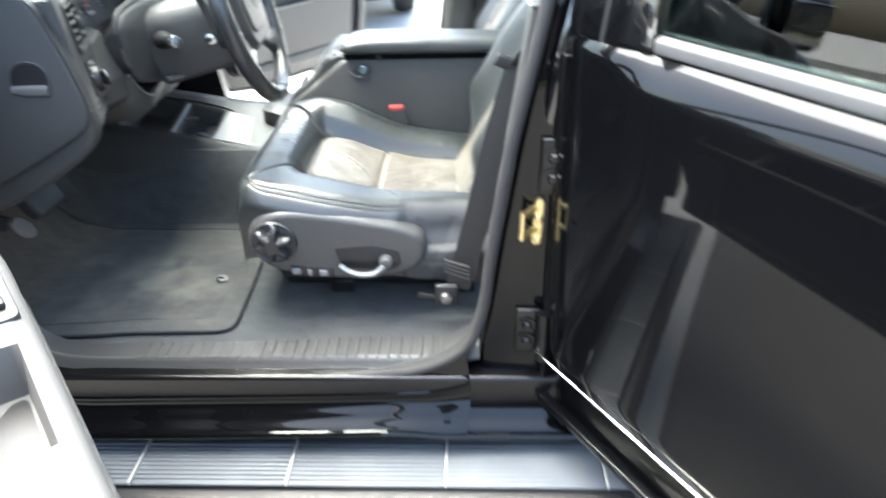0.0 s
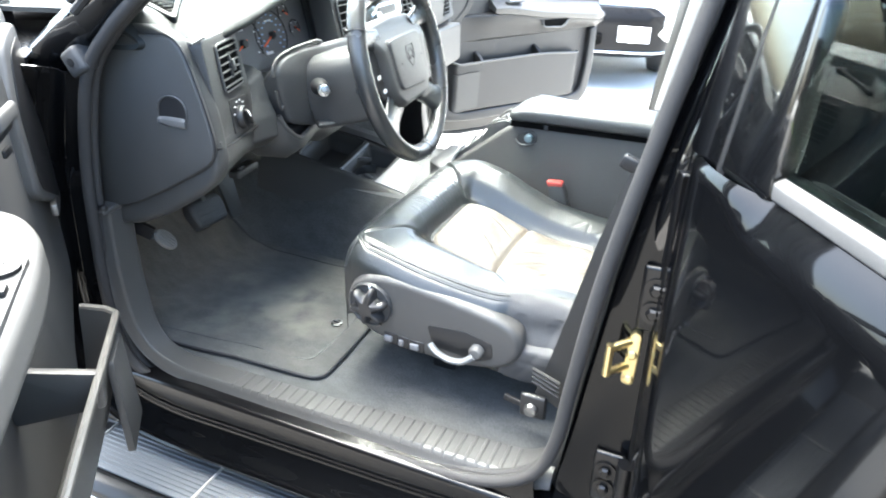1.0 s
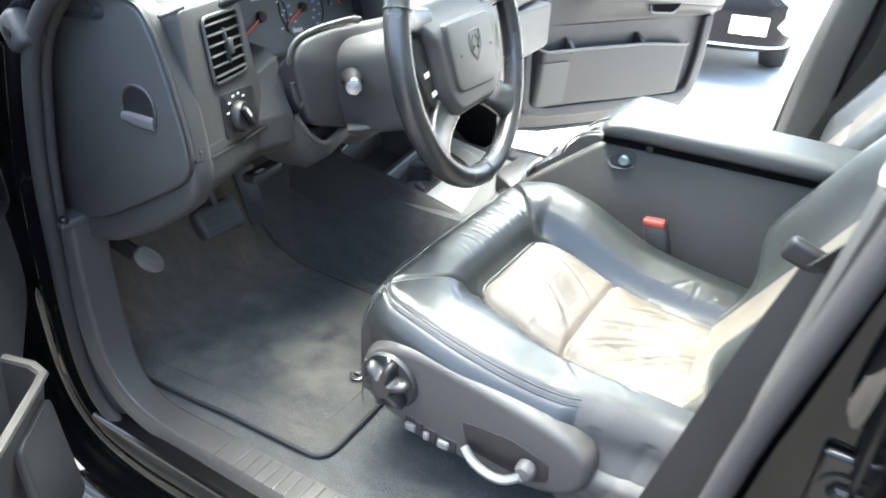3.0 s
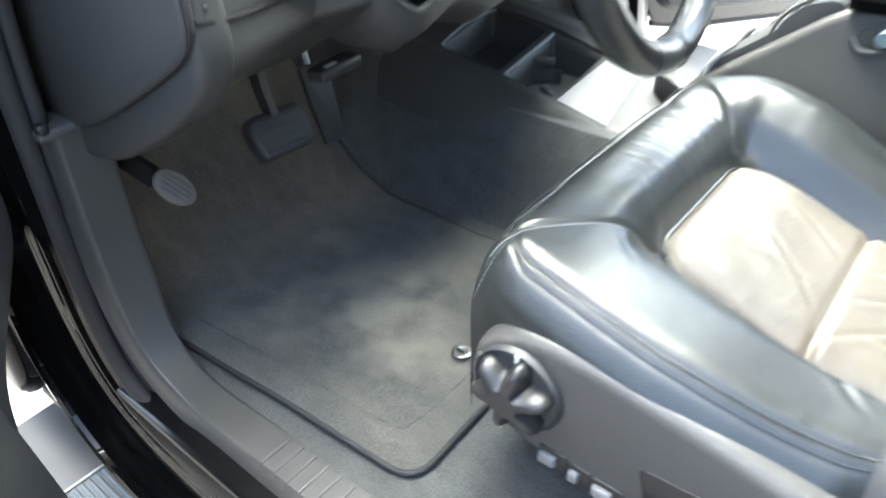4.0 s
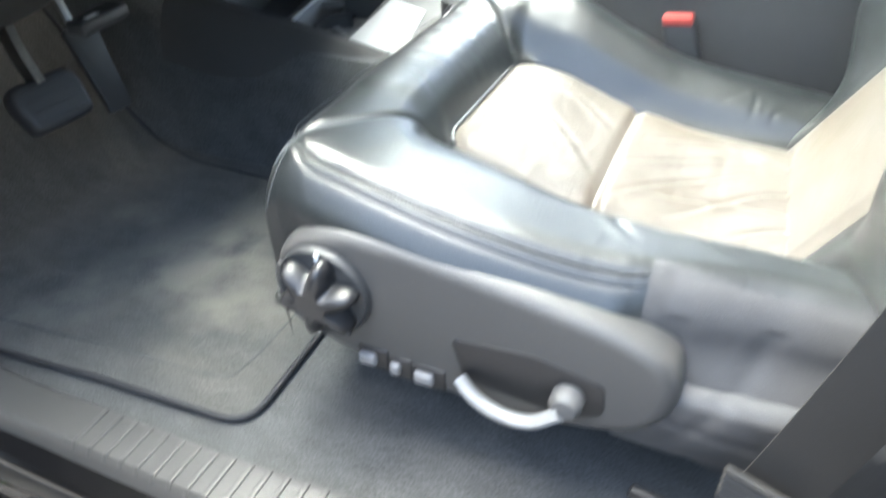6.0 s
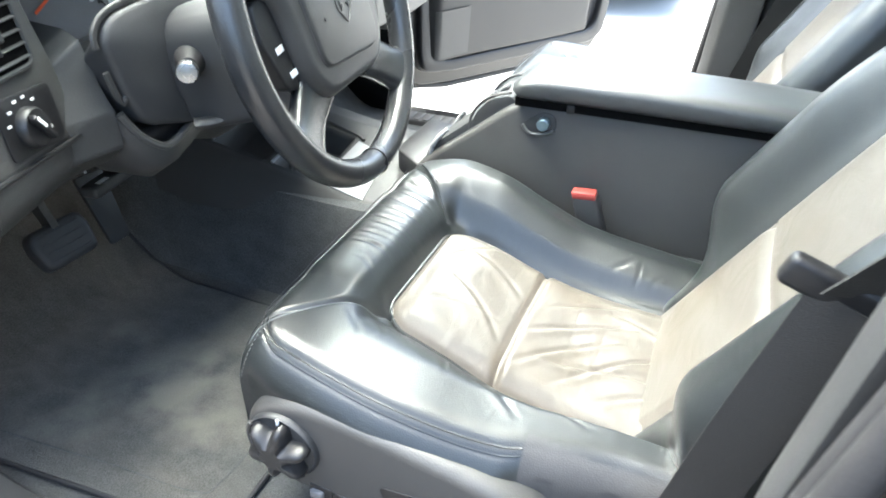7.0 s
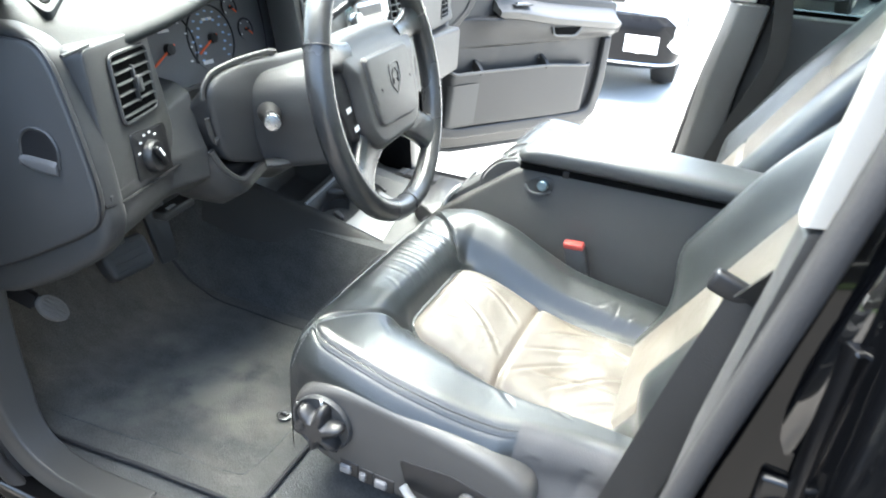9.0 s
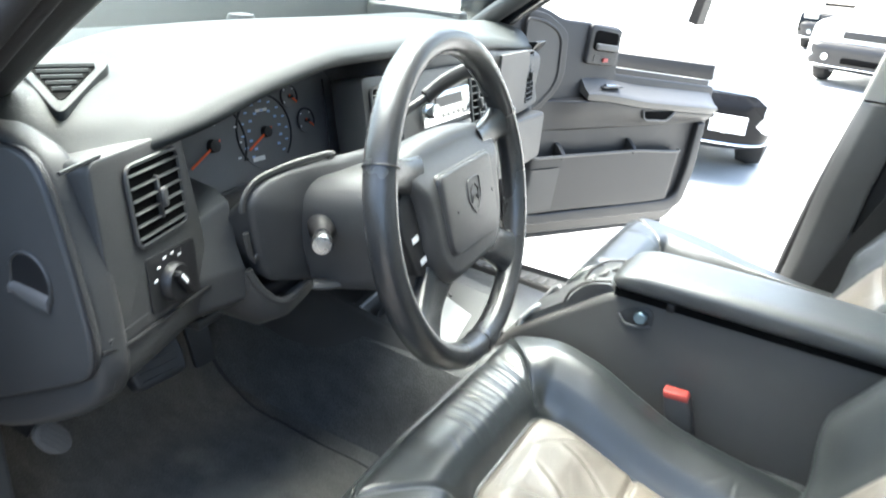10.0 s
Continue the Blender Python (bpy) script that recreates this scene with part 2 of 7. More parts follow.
def pile(name, colour, worn, tuft=420.0):
    """Cut pile: tufts with dark gaps between them, brushed streaks and trodden patches."""
    mt = bpy.data.materials.new(name)
    mt.use_nodes = True
    nt = mt.node_tree
    b = nt.nodes["Principled BSDF"]
    co = nt.nodes.new("ShaderNodeTexCoord")

    def layer(scale, detail, stretch, lo, hi, a, c):
        mp = nt.nodes.new("ShaderNodeMapping")
        mp.inputs["Scale"].default_value = stretch
        mp.inputs["Rotation"].default_value = (0, 0, 0.5)
        nt.links.new(co.outputs["Object"], mp.inputs["Vector"])
        n = nt.nodes.new("ShaderNodeTexNoise")
        n.inputs["Scale"].default_value, n.inputs["Detail"].default_value = scale, detail
        nt.links.new(mp.outputs["Vector"], n.inputs["Vector"])
        r = nt.nodes.new("ShaderNodeMapRange")
        r.inputs[1].default_value, r.inputs[2].default_value, r.inputs[3].default_value, r.inputs[4].default_value = lo, hi, a, c
        nt.links.new(n.outputs["Fac"], r.inputs[0])
        return n, r

    tn, tuft_r = layer(tuft, 2, (1, 1, 1), 0.33, 0.67, 0.68, 1.14)
    _, streak = layer(26.0, 5, (1, 2.0, 1), 0.35, 0.65, 0.88, 1.10)
    _, patch = layer(5.0, 6, (1, 1.7, 1), 0.46, 0.72, 0.0, 0.55)
    mul = nt.nodes.new("ShaderNodeMath")
    mul.operation = "MULTIPLY"
    nt.links.new(tuft_r.outputs[0], mul.inputs[0])
    nt.links.new(streak.outputs[0], mul.inputs[1])
    base = nt.nodes.new("ShaderNodeMix")
    base.data_type = "RGBA"
    nt.links.new(patch.outputs[0], base.inputs[0])
    base.inputs[6].default_value, base.inputs[7].default_value = (*colour, 1), (*worn, 1)
    tint = nt.nodes.new("ShaderNodeVectorMath")
    tint.operation = "SCALE"
    nt.links.new(base.outputs[2], tint.inputs[0])
    nt.links.new(mul.outputs[0], tint.inputs["Scale"])
    nt.links.new(tint.outputs["Vector"], b.inputs["Base Color"])
    b.inputs["Roughness"].default_value = 0.95
    b.inputs["Specular IOR Level"].default_value = 0.1
    b.inputs["Sheen Weight"].default_value = 0.15
    bp = nt.nodes.new("ShaderNodeBump")
    bp.inputs["Strength"].default_value, bp.inputs["Distance"].default_value = 0.5, 0.002
    nt.links.new(tn.outputs["Fac"], bp.inputs["Height"])
    nt.links.new(bp.outputs["Normal"], b.inputs["Normal"])
    return mt


CARPET = pile("carpet_pile", (0.072, 0.074, 0.073), (0.11, 0.108, 0.10))
MAT_PILE = pile("mat_pile", (0.074, 0.074, 0.070), (0.122, 0.115, 0.100), 460.0)


def wear(mt, spots, colour, amount):
    """Worn places with soft, broken edges: (x, y, radius)."""
    nt = mt.node_tree
    b = nt.nodes["Principled BSDF"]
    co = nt.nodes["Texture Coordinate"]
    ns = nt.nodes.new("ShaderNodeTexNoise")
    ns.inputs["Scale"].default_value, ns.inputs["Detail"].default_value = 14, 6
    nt.links.new(co.outputs["Object"], ns.inputs["Vector"])
    last = b.inputs["Base Color"].links[0].from_socket
    for x, y, r in spots:
        ds = nt.nodes.new("ShaderNodeVectorMath")
        ds.operation = "DISTANCE"
        nt.links.new(co.outputs["Object"], ds.inputs[0])
        ds.inputs[1].default_value = (x, y, 0.53)
        mr = nt.nodes.new("ShaderNodeMapRange")
        mr.interpolation_type = "SMOOTHSTEP"
        mr.inputs[1].default_value, mr.inputs[2].default_value, mr.inputs[3].default_value, mr.inputs[4].default_value = 0.0, r, 1.0, 0.0
        nt.links.new(ds.outputs["Value"], mr.inputs[0])
        mu = nt.nodes.new("ShaderNodeMath")
        mu.operation = "MULTIPLY"
        nt.links.new(mr.outputs[0], mu.inputs[0])
        mq = nt.nodes.new("ShaderNodeMapRange")
        mq.inputs[1].default_value, mq.inputs[2].default_value, mq.inputs[4].default_value = 0.35, 0.65, amount
        nt.links.new(ns.outputs["Fac"], mq.inputs[0])
        nt.links.new(mq.outputs[0], mu.inputs[1])
        mx = nt.nodes.new("ShaderNodeMix")
        mx.data_type = "RGBA"
        nt.links.new(mu.outputs[0], mx.inputs[0])
        nt.links.new(last, mx.inputs[6])
        mx.inputs[7].default_value = (*colour, 1)
        last = mx.outputs[2]
    nt.links.new(last, b.inputs["Base Color"])


wear(MAT_PILE, ((-0.80, 1.335, 0.07), (-0.66, 1.26, 0.16), (-0.62, 1.33, 0.14), (-0.54, 1.21, 0.12), (-0.76, 1.17, 0.12)), (0.23, 0.21, 0.17), 0.6)
BINDING = surface("mat_binding", (0.02, 0.021, 0.024), 0.7, 0.7, 0.1, 30, 900, 0.5)
LEATHER_DARK = leather("slate_leather", (0.0145, 0.0172, 0.0178), 0.8, 0.37, 0.13, worn=((0.026, 0.030, 0.0305), 16.0, 0.25), gloss=0.62)
LEATHER_TAN = leather("taupe_leather", (0.118, 0.106, 0.091), 0.82, 0.40, 0.34, worn=((0.080, 0.063, 0.043), 9.0, 0.6), gloss=0.36)
VINYL_GREY = leather("grey_vinyl", (0.060, 0.060, 0.061), 0.85, 0.55, 0.15, gloss=0.3)
THREAD_DARK = surface("grey_thread", (0.16, 0.165, 0.165), 0.8, 0.7, 0.05, 40, 900, 0.2)
CHROME = surface("chrome", (0.62, 0.64, 0.65), 0.9, 0.14, 0.05, 20, 200, 0.02, metal=1.0)
STEEL = surface("bare_steel", (0.28, 0.28, 0.28), 0.6, 0.4, 0.12, 20, 200, 0.1, metal=1.0)
BRASS = surface("gold_plated_steel", (0.85, 0.70, 0.36), 0.75, 0.3, 0.12, 30, 200, 0.1, metal=1.0)
SATIN_GREY = surface("satin_grey_plastic", (0.16, 0.165, 0.17), 0.9, 0.25, 0.05, 20, 300, 0.05)
RED = surface("red_plastic", (0.36, 0.055, 0.045), 0.9, 0.4, 0.05, 20, 300, 0.1)
ORANGE = surface("orange_needle", (0.85, 0.12, 0.03), 0.95, 0.4, 0.05, 20, 300, 0.0)
WHITE = surface("white_print", (0.75, 0.76, 0.76), 0.95, 0.5, 0.05, 20, 300, 0.0)
DIAL = surface("dial_face", (0.15, 0.15, 0.152), 0.85, 0.5, 0.05, 20, 300, 0.05)
BLUE_PRINT = surface("blue_print", (0.35, 0.5, 0.75), 0.95, 0.5, 0.05, 20, 300, 0.0)
WEBBING = surface("belt_webbing", (0.020, 0.019, 0.0175), 0.75, 0.62, 0.06, 12, 800, 0.5)
GREY_PAD = surface("grey_rubber_tread", (0.115, 0.126, 0.138), 0.85, 0.6, 0.1, 7, 300, 0.3, stain=((0.15, 0.162, 0.172), 9, 0.6))
GLASS = clear_glass("window_glass", (0.86, 0.93, 0.9))
TINT_GLASS = clear_glass("tinted_glass", (0.12, 0.15, 0.14))
MIRROR = surface("mirror_silver", (0.9, 0.91, 0.92), 0.98, 0.03, 0.01, 3, 50, 0.0, metal=1.0)

# ==== ground and body shell ====
CONCRETE = surface("pale_concrete", (0.50, 0.495, 0.475), 0.88, 0.85, 0.08, 0.8, 60, 0.5, stain=((0.40, 0.392, 0.372), 1.3, 0.5))
k = bmesh.new()
bmesh.ops.create_grid(k, x_segments=8, y_segments=8, size=300)
tagged(part("ground", k, CONCRETE), "pale sunlit concrete parking lot", "ground", kind="structure")

ASPHALT = surface("worn_asphalt", (0.118, 0.110, 0.101), 0.78, 0.9, 0.06, 1.5, 120, 0.7, stain=((0.148, 0.138, 0.127), 2.0, 0.5))
k = bmesh.new()
bmesh.ops.create_grid(k, x_segments=4, y_segments=4, size=0.5, matrix=Matrix.Translation((0, -6.7, 0.004)) @ Matrix.Diagonal((60, 15.0, 1, 1)))
tagged(part("road", k, ASPHALT), "pale worn asphalt lane beside the parked vehicle", "road", kind="structure")

MID = 1.75           # the car's middle line


def far(y):
    return 2 * MID - y


body = thing("vehicle_body", (-0.3, MID, 0.3), "black sport utility body shell with open front doors", "car body", kind="structure")

# floor pan under the carpet, tunnel, firewall
floor_top = 0.515
k = rbox((-0.3, MID, floor_top - 0.06), (1.9, 1.56, 0.1), 0.01)
part("floor_pan", k, PAINT_DULL, body)


def carpet_z(x, y):
    """Height of the carpet: flat footwell, rising toe board and tunnel side."""
    z = floor_top
    z += 0.36 * step01(-x, 0.92, 1.28)
    side = min(abs(y - MID), 0.6)
    z += 0.175 * (1 - step01(side, 0.12, 0.215))
    z += 0.004 * noise.noise(Vector((x * 9, y * 9, 0)))
    return z


k = sheet(lambda u, v: (-1.28 + 1.9 * u, 1.035 + (far(1.035) - 1.035) * v, carpet_z(-1.28 + 1.9 * u, 1.035 + (far(1.035) - 1.035) * v)), 76, 90, 0.006)
tagged(part("carpet", k, CARPET), "dark grey worn carpet over the footwells and tunnel", "carpet", kind="structure")

# firewall behind the pedals and the panel under the windscreen
part("firewall", rbox((-1.31, MID, 0.85), (0.04, 1.6, 0.75), 0.01), PLASTIC_BLACK, body)
# black side walls, added to keep stray light out of the footwells
for y in (1.03, far(1.03)):
    part("cowl_side", rbox((-1.16, y, 0.85), (0.36, 0.05, 0.72), 0.01), PLASTIC_BLACK, body)
part("cowl", rbox((-1.40, MID, 1.12), (0.26, 1.5, 0.05), 0.02), PLASTIC_BLACK, body)
part("rear_bulkhead", rbox((2.55, MID, 0.95), (0.05, 1.6, 0.9), 0.02), PLASTIC_DARK, body, "dark inside of the tail end")


def door_loop(y, grow=0.0):
    """The line of the front door opening, from the roof down the front, along the sill and up the middle pillar."""
    pts = [(0.02, 1.69), (-0.20, 1.535), (-0.43, 1.37), (-0.60, 1.245), (-0.69, 1.175), (-0.752, 1.10), (-0.800, 0.95), (-0.822, 0.80), (-0.832, 0.68), (-0.828, 0.575), (-0.79, 0.508), (-0.70, 0.484),
           (-0.55, 0.485), (-0.3, 0.493), (-0.12, 0.500), (-0.02, 0.520), (0.045, 0.565), (0.074, 0.64), (0.088, 0.75), (0.113, 0.93), (0.155, 1.15), (0.196, 1.35), (0.23, 1.55), (0.24, 1.66), (0.21, 1.73)]
    return [(x + (0.0 if y < MID else -0.19 + 0.06 * step01(x, -0.7, 0.0)), z) for x, z in pts]


def seal_path(y):
    return spline([(x + 0.003 * step01(z, 1.0, 1.1) * step01(x, 0.1, 0.15), y + (1 if y < MID else -1) * (0.10 + 0.10 * step01(x, 0.12, 0.17)) * max(z - 1.1, 0) ** 1.2, z) for x, z in door_loop(y)], 6)


for y in (0.986, far(0.986)):
    k = sweep(seal_path(y), [(a, b) for a, b in circle(0.0105, 12)], (0, 1, 0))
    sgn = 1 if y < MID else -1
    k = sweep([p + Vector((0, 0.018 * sgn, 0)) for p in seal_path(y)], circle(0.0085, 10), (0, 1, 0), bm=k)
    part("door_seal", k, RUBBER, body, "grey-black rubber door seal")

# painted sill with its rounded outer edge, under both doors
sill = [(1.06, 0.500), (1.012, 0.497), (1.0, 0.480), (0.985, 0.45), (0.958, 0.418), (0.940, 0.404), (0.934, 0.394), (0.942, 0.382), (1.0, 0.35), (1.01, 0.26), (1.16, 0.26), (1.16, 0.48)]
for flip in (False, True):
    pr = [((far(y) if flip else y), z) for y, z in sill]
    part("sill", prism(rpoly(pr, 0.008, 3), "x", -1.02, 1.35, 0.0), PAINT, body, "glossy black painted sill")

# glossy jamb that sweeps from the hinge pillar into the sill, with its crease and outer edge
jamb = [Vector((x, z)) for x, z in ((-0.752, 1.10), (-0.800, 0.95), (-0.822, 0.80), (-0.832, 0.68), (-0.828, 0.575), (-0.79, 0.508), (-0.70, 0.484), (-0.55, 0.485), (-0.3, 0.490), (-0.12, 0.496), (-0.02, 0.512), (0.045, 0.550))]
jamb_line = [Vector((p.x, p.y)) for p in spline([(q.x, q.y, 0) for q in jamb], 8)]


def jamb_point(i, v):
    a, b = jamb_line[max(i - 1, 0)], jamb_line[min(i + 1, len(jamb_line) - 1)]
    t = (b - a).normalized()
    n = Vector((-t.y, t.x))
    n = n if n.dot(jamb_line[i] - Vector((-0.35, 0.95))) > 0 else -n
    reach = 0.086
    off = curve_fn([(0, 0.0), (0.30, 0.022), (0.36, 0.030), (0.42, 0.040), (0.75, 0.066), (0.92, 0.082), (1.0, 0.086)])(v) / 0.086 * reach
    y = curve_fn([(0, 0.990), (0.30, 0.978), (0.36, 0.972), (0.42, 0.972), (0.75, 0.952), (0.92, 0.931), (1.0, 0.927)])(v)
    p = jamb_line[i] + n * off
    w = step01(jamb_line[i].x, -0.16, 0.0) * v ** 0.7
    return (p.x * (1 - w) + jamb_line[i].x * w, y, p.y * (1 - w) + (0.488 - off) * w)


nj = len(jamb_line) - 1
part("door_jamb", sheet(lambda u, v: jamb_point(round(u * nj), v), nj, 30, 0.004), PAINT, body, "glossy black door jamb", 60)
part("jamb_edge", tube([Vector(jamb_point(i, 1.0)) for i in range(nj + 1)], 0.0075, 8), PAINT, body, "grey edge strip of the jamb")
part("sill_edge", tube([(0.04, 0.929, 0.402), (1.15, 0.929, 0.402)], 0.0075, 8), PAINT, body)
part("jamb_crease", tube([Vector(jamb_point(i, 0.36)) for i in range(nj + 1)], 0.0045, 8), PAINT, body)

# hinge pillar ahead of the front door, in body colour
for flip in (False, True):
    f = far if flip else (lambda y: y)
    k = prism(rpoly([(-1.02, 0.40), (-0.83, 0.46), (-0.835, 0.56), (-0.845, 0.66), (-0.845, 0.80), (-0.835, 0.95), (-0.785, 1.10), (-0.735, 1.165), (-0.80, 1.150), (-1.05, 1.10)], 0.015, 3), "y", f(1.0), f(1.06), 0.004)
    part("hinge_pillar", k, PAINT_DULL, body)
    # front wing outside, mostly hidden by the open door
    k = prism(rpoly([(-1.9, 0.62), (-1.02, 0.42), (-0.93, 0.46), (-0.90, 0.80), (-0.92, 1.10), (-1.3, 1.12), (-2.0, 1.05)], 0.05, 4), "y", f(0.90), f(0.98), 0.02, 3)
    part("front_wing", k, PAINT, body)
    k = sheet(lambda u, v: (-0.845 - 1.1 * u, f(0.935 + 0.17 * v), 1.160 - 0.06 * u - 0.045 * (1 - v) ** 3 + 0.006 * v), 16, 10, 0.008)
    part("wing_top", k, PAINT_BRIGHT, body, "glossy black top of the front wing")
k = rbox((-1.65, MID, 1.06), (0.8, 1.5, 0.06), 0.03)
part("bonnet", k, PAINT, body)


for flip in (False, True):
    f = far if flip else (lambda y: y)
    sx = -0.13 if flip else 0.0
    ahead = -0.16 if flip else 0.0
    a_line = [(x + ahead, f(y), z) for x, y, z in ((-0.90, 1.00, 1.09), (-0.73, 1.01, 1.20), (-0.58, 1.02, 1.31), (-0.30, 1.06, 1.50), (-0.06, 1.11, 1.665), (0.08, 1.14, 1.745))]
    part("a_pillar", tube(spline(a_line, 5), 0.036, 10), PAINT_BRIGHT, body)
    for dx, dy, dz in ((-0.022, -0.022, 0.020), (-0.004, -0.034, 0.006)):
        part("pillar_seal", tube(spline([(x + dx, y + (-dy if flip else dy), z + dz) for x, y, z in a_line[1:]], 5), 0.0075, 8), RUBBER, body, "grey rubber strip along the pillar")
    trim_line = [(x - 0.035, y + (-0.055 if flip else 0.055), z - 0.022) for x, y, z in a_line[1:]]
    part("a_pillar_trim", tube(spline(trim_line, 5), 0.026, 10), PLASTIC_DARK, body, "dark grey pillar trim")
    # middle pillar: painted outside, grey trim inside, pale trim above
    k = loft([[(x0 + sx, f(1.008 + dy), z), (x0 + 0.004 + sx, f(0.998 + dy), z), (x1 + sx, f(0.992 + dy), z), (x1 + 0.01 + sx, f(1.03 + dy), z), (x1 + sx, f(1.075 + dy), z), (x0 + 0.02 + sx, f(1.06 + dy), z)]
              for z, x0, x1, dy in ((0.42, 0.065, 0.215, 0), (0.55, 0.072, 0.20, 0), (0.64, 0.085, 0.19, 0), (0.75, 0.099, 0.19, 0), (0.93, 0.124, 0.205, 0), (1.10, 0.155, 0.23, 0.003), (1.20, 0.175, 0.248, 0.022), (1.30, 0.195, 0.265, 0.045), (1.55, 0.238, 0.305, 0.105), (1.72, 0.255, 0.32, 0.15))])
    part("b_pillar", soften(k, 0.006, 2, 40), PAINT, body, "glossy black painted door pillar")
    k = loft([[(x0 + sx, f(1.022 + dy), z), (x0 - 0.004 + sx, f(1.05 + dy), z), (x0 + 0.02 + sx, f(1.085 + dy), z), (x1 + sx, f(1.09 + dy), z), (x1 + sx, f(1.07 + dy), z)]
              for z, x0, x1, dy in ((0.53, 0.050, 0.20, 0), (0.60, 0.075, 0.20, 0), (0.75, 0.095, 0.19, 0), (0.95, 0.114, 0.205, 0), (1.142, 0.1435, 0.231, 0.007))])
    part("b_pillar_trim", soften(k, 0.006, 2, 30), PLASTIC_DASH, body, "dark grey lower pillar trim")
    k = bmesh.new()
    section = rpoly([(-0.003, -0.030), (-0.003, 0.012), (0.055, 0.018), (0.070, -0.004)], [0.006, 0.010, 0.008, 0.006], 4)
    k = loft([[(0.141 + 0.152 * h + p.x + sx, f(1.060 + 0.225 * h + p.y), 1.145 + h) for p in section] for h in (0.0, 0.575)], bm=k)
    part("b_pillar_upper_trim", k, PLASTIC_LIGHT, body, "pale grey upper pillar trim")
    k = tube(spline([(x + 0.040 + sx, f(1.008 + e), z) for x, z, e in ((0.135, 0.98, 0.012), (0.155, 1.10, 0.003), (0.195, 1.30, 0.045), (0.238, 1.55, 0.105), (0.25, 1.70, 0.145))], 6), 0.024, 18)
    part("pillar_flange", k, PAINT_BRIGHT, body)
    # body side behind the rear door and the rear pillar
    k = prism(rpoly([(1.12, 0.45), (2.6, 0.55), (2.6, 1.12), (1.22, 1.12), (1.08, 0.9)], 0.04, 3), "y", f(0.94), f(1.05), 0.02)
    part("quarter_panel", k, PAINT, body)
    for x0, x1 in ((1.12, 1.3), (2.35, 2.6)):
        k = loft([[(x0 + d, f(1.0 + e), z), (x1 + d, f(1.0 + e), z), (x1 + d, f(1.05 + e), z), (x0 + d, f(1.05 + e), z)] for z, d, e in ((1.05, 0, 0), (1.4, 0.02, 0.06), (1.72, 0.03, 0.13))])
        part("rear_pillar", soften(k, 0.008), PAINT, body)

# roof with its grey headliner
roof_f = lambda u, v, dz: (-0.34 * math.sin(math.pi * v) ** 0.7 + 0.06 + (2.49 + 0.34 * math.sin(math.pi * v) ** 0.7) * u, 1.12 + (far(1.12) - 1.12) * v, 1.76 + dz + 0.05 * math.sin(math.pi * v) ** 0.5 - 0.05 * (1 - u) ** 3)
part("roof", sheet(lambda u, v: roof_f(u, v, 0.02), 12, 16, 0.015), PAINT, body)
tagged(part("ceiling", sheet(lambda u, v: roof_f(u, v, -0.02), 12, 16, 0.012), surface("headliner_cloth", (0.42, 0.42, 0.40), 0.9, 0.95, 0.03, 8, 800, 0.4)), "pale grey cloth headliner under the roof", "ceiling", kind="structure")

# windscreen
wind = sheet(lambda u, v: (-0.92 + 0.98 * u - (0.26 + 0.08 * u) * math.sin(math.pi * v) ** (1 - 0.3 * u) - 0.16 * v ** 3 * (1 - u), 1.04 + 0.09 * u + (far(1.04) - 1.04 - 0.18 * u) * v, 1.10 + 0.645 * u + 0.03 * math.sin(math.pi * v)), 10, 14, 0.005)
screen = tagged(part("windscreen", wind, GLASS), "clear curved laminated windscreen glass", "windscreen", kind="structure")
screen.visible_shadow = False

# kick panel and scuff plate: one line of grey plastic trim that bends from the upright into the sill
trim_pts = [(p.x, p.y) for p in spline([(-0.796, 0.845, 0), (-0.801, 0.80, 0), (-0.805, 0.72, 0), (-0.803, 0.65, 0), (-0.792, 0.595, 0), (-0.762, 0.553, 0), (-0.715, 0.531, 0), (-0.655, 0.524, 0), (-0.58, 0.524, 0)], 10)]


def trim_pt(s, t):
    """s from the top of the upright to where the ribs begin, t from the seal inwards."""
    i = min(max(round(s * (len(trim_pts) - 1)), 0), len(trim_pts) - 1)
    a, b = Vector(trim_pts[max(i - 1, 0)]), Vector(trim_pts[min(i + 1, len(trim_pts) - 1)])
    d = (b - a).normalized()
    n = Vector((-d.y, d.x))
    n = n if n.dot(Vector((1, 1))) > 0 else -n
    upright = step01(trim_pts[i][1], 0.54, 0.64)
    dip = 0.022 * (1 - step01(t, 0.0, 0.20)) + 0.018 * step01(t, 0.86, 1.0) ** 2
    p = Vector(trim_pts[i]) - n * dip
    width = 0.060 + 0.012 * upright + 0.004 * step01(p.x, -0.70, -0.58)
    return (p.x, 0.994 + width * t, p.y)


# scuff plate on the sill: ribbed grey plastic
scuff = thing("sill_scuff_plate", (-0.35, 1.05, 0.52), "ribbed grey plastic scuff plate on the door sill", "scuff plate")


def scuff_pt(u, t):
    x = -0.580 + 0.650 * u
    y = 0.994 + (0.064 + 0.026 * step01(x, -0.50, 0.05)) * t
    dip = 0.022 * (1 - step01(t, 0.0, 0.20)) + 0.018 * step01(t, 0.86, 1.0) ** 2
    return (x, y, 0.524 - dip + 0.03 * step01(x, 0.0, 0.07))


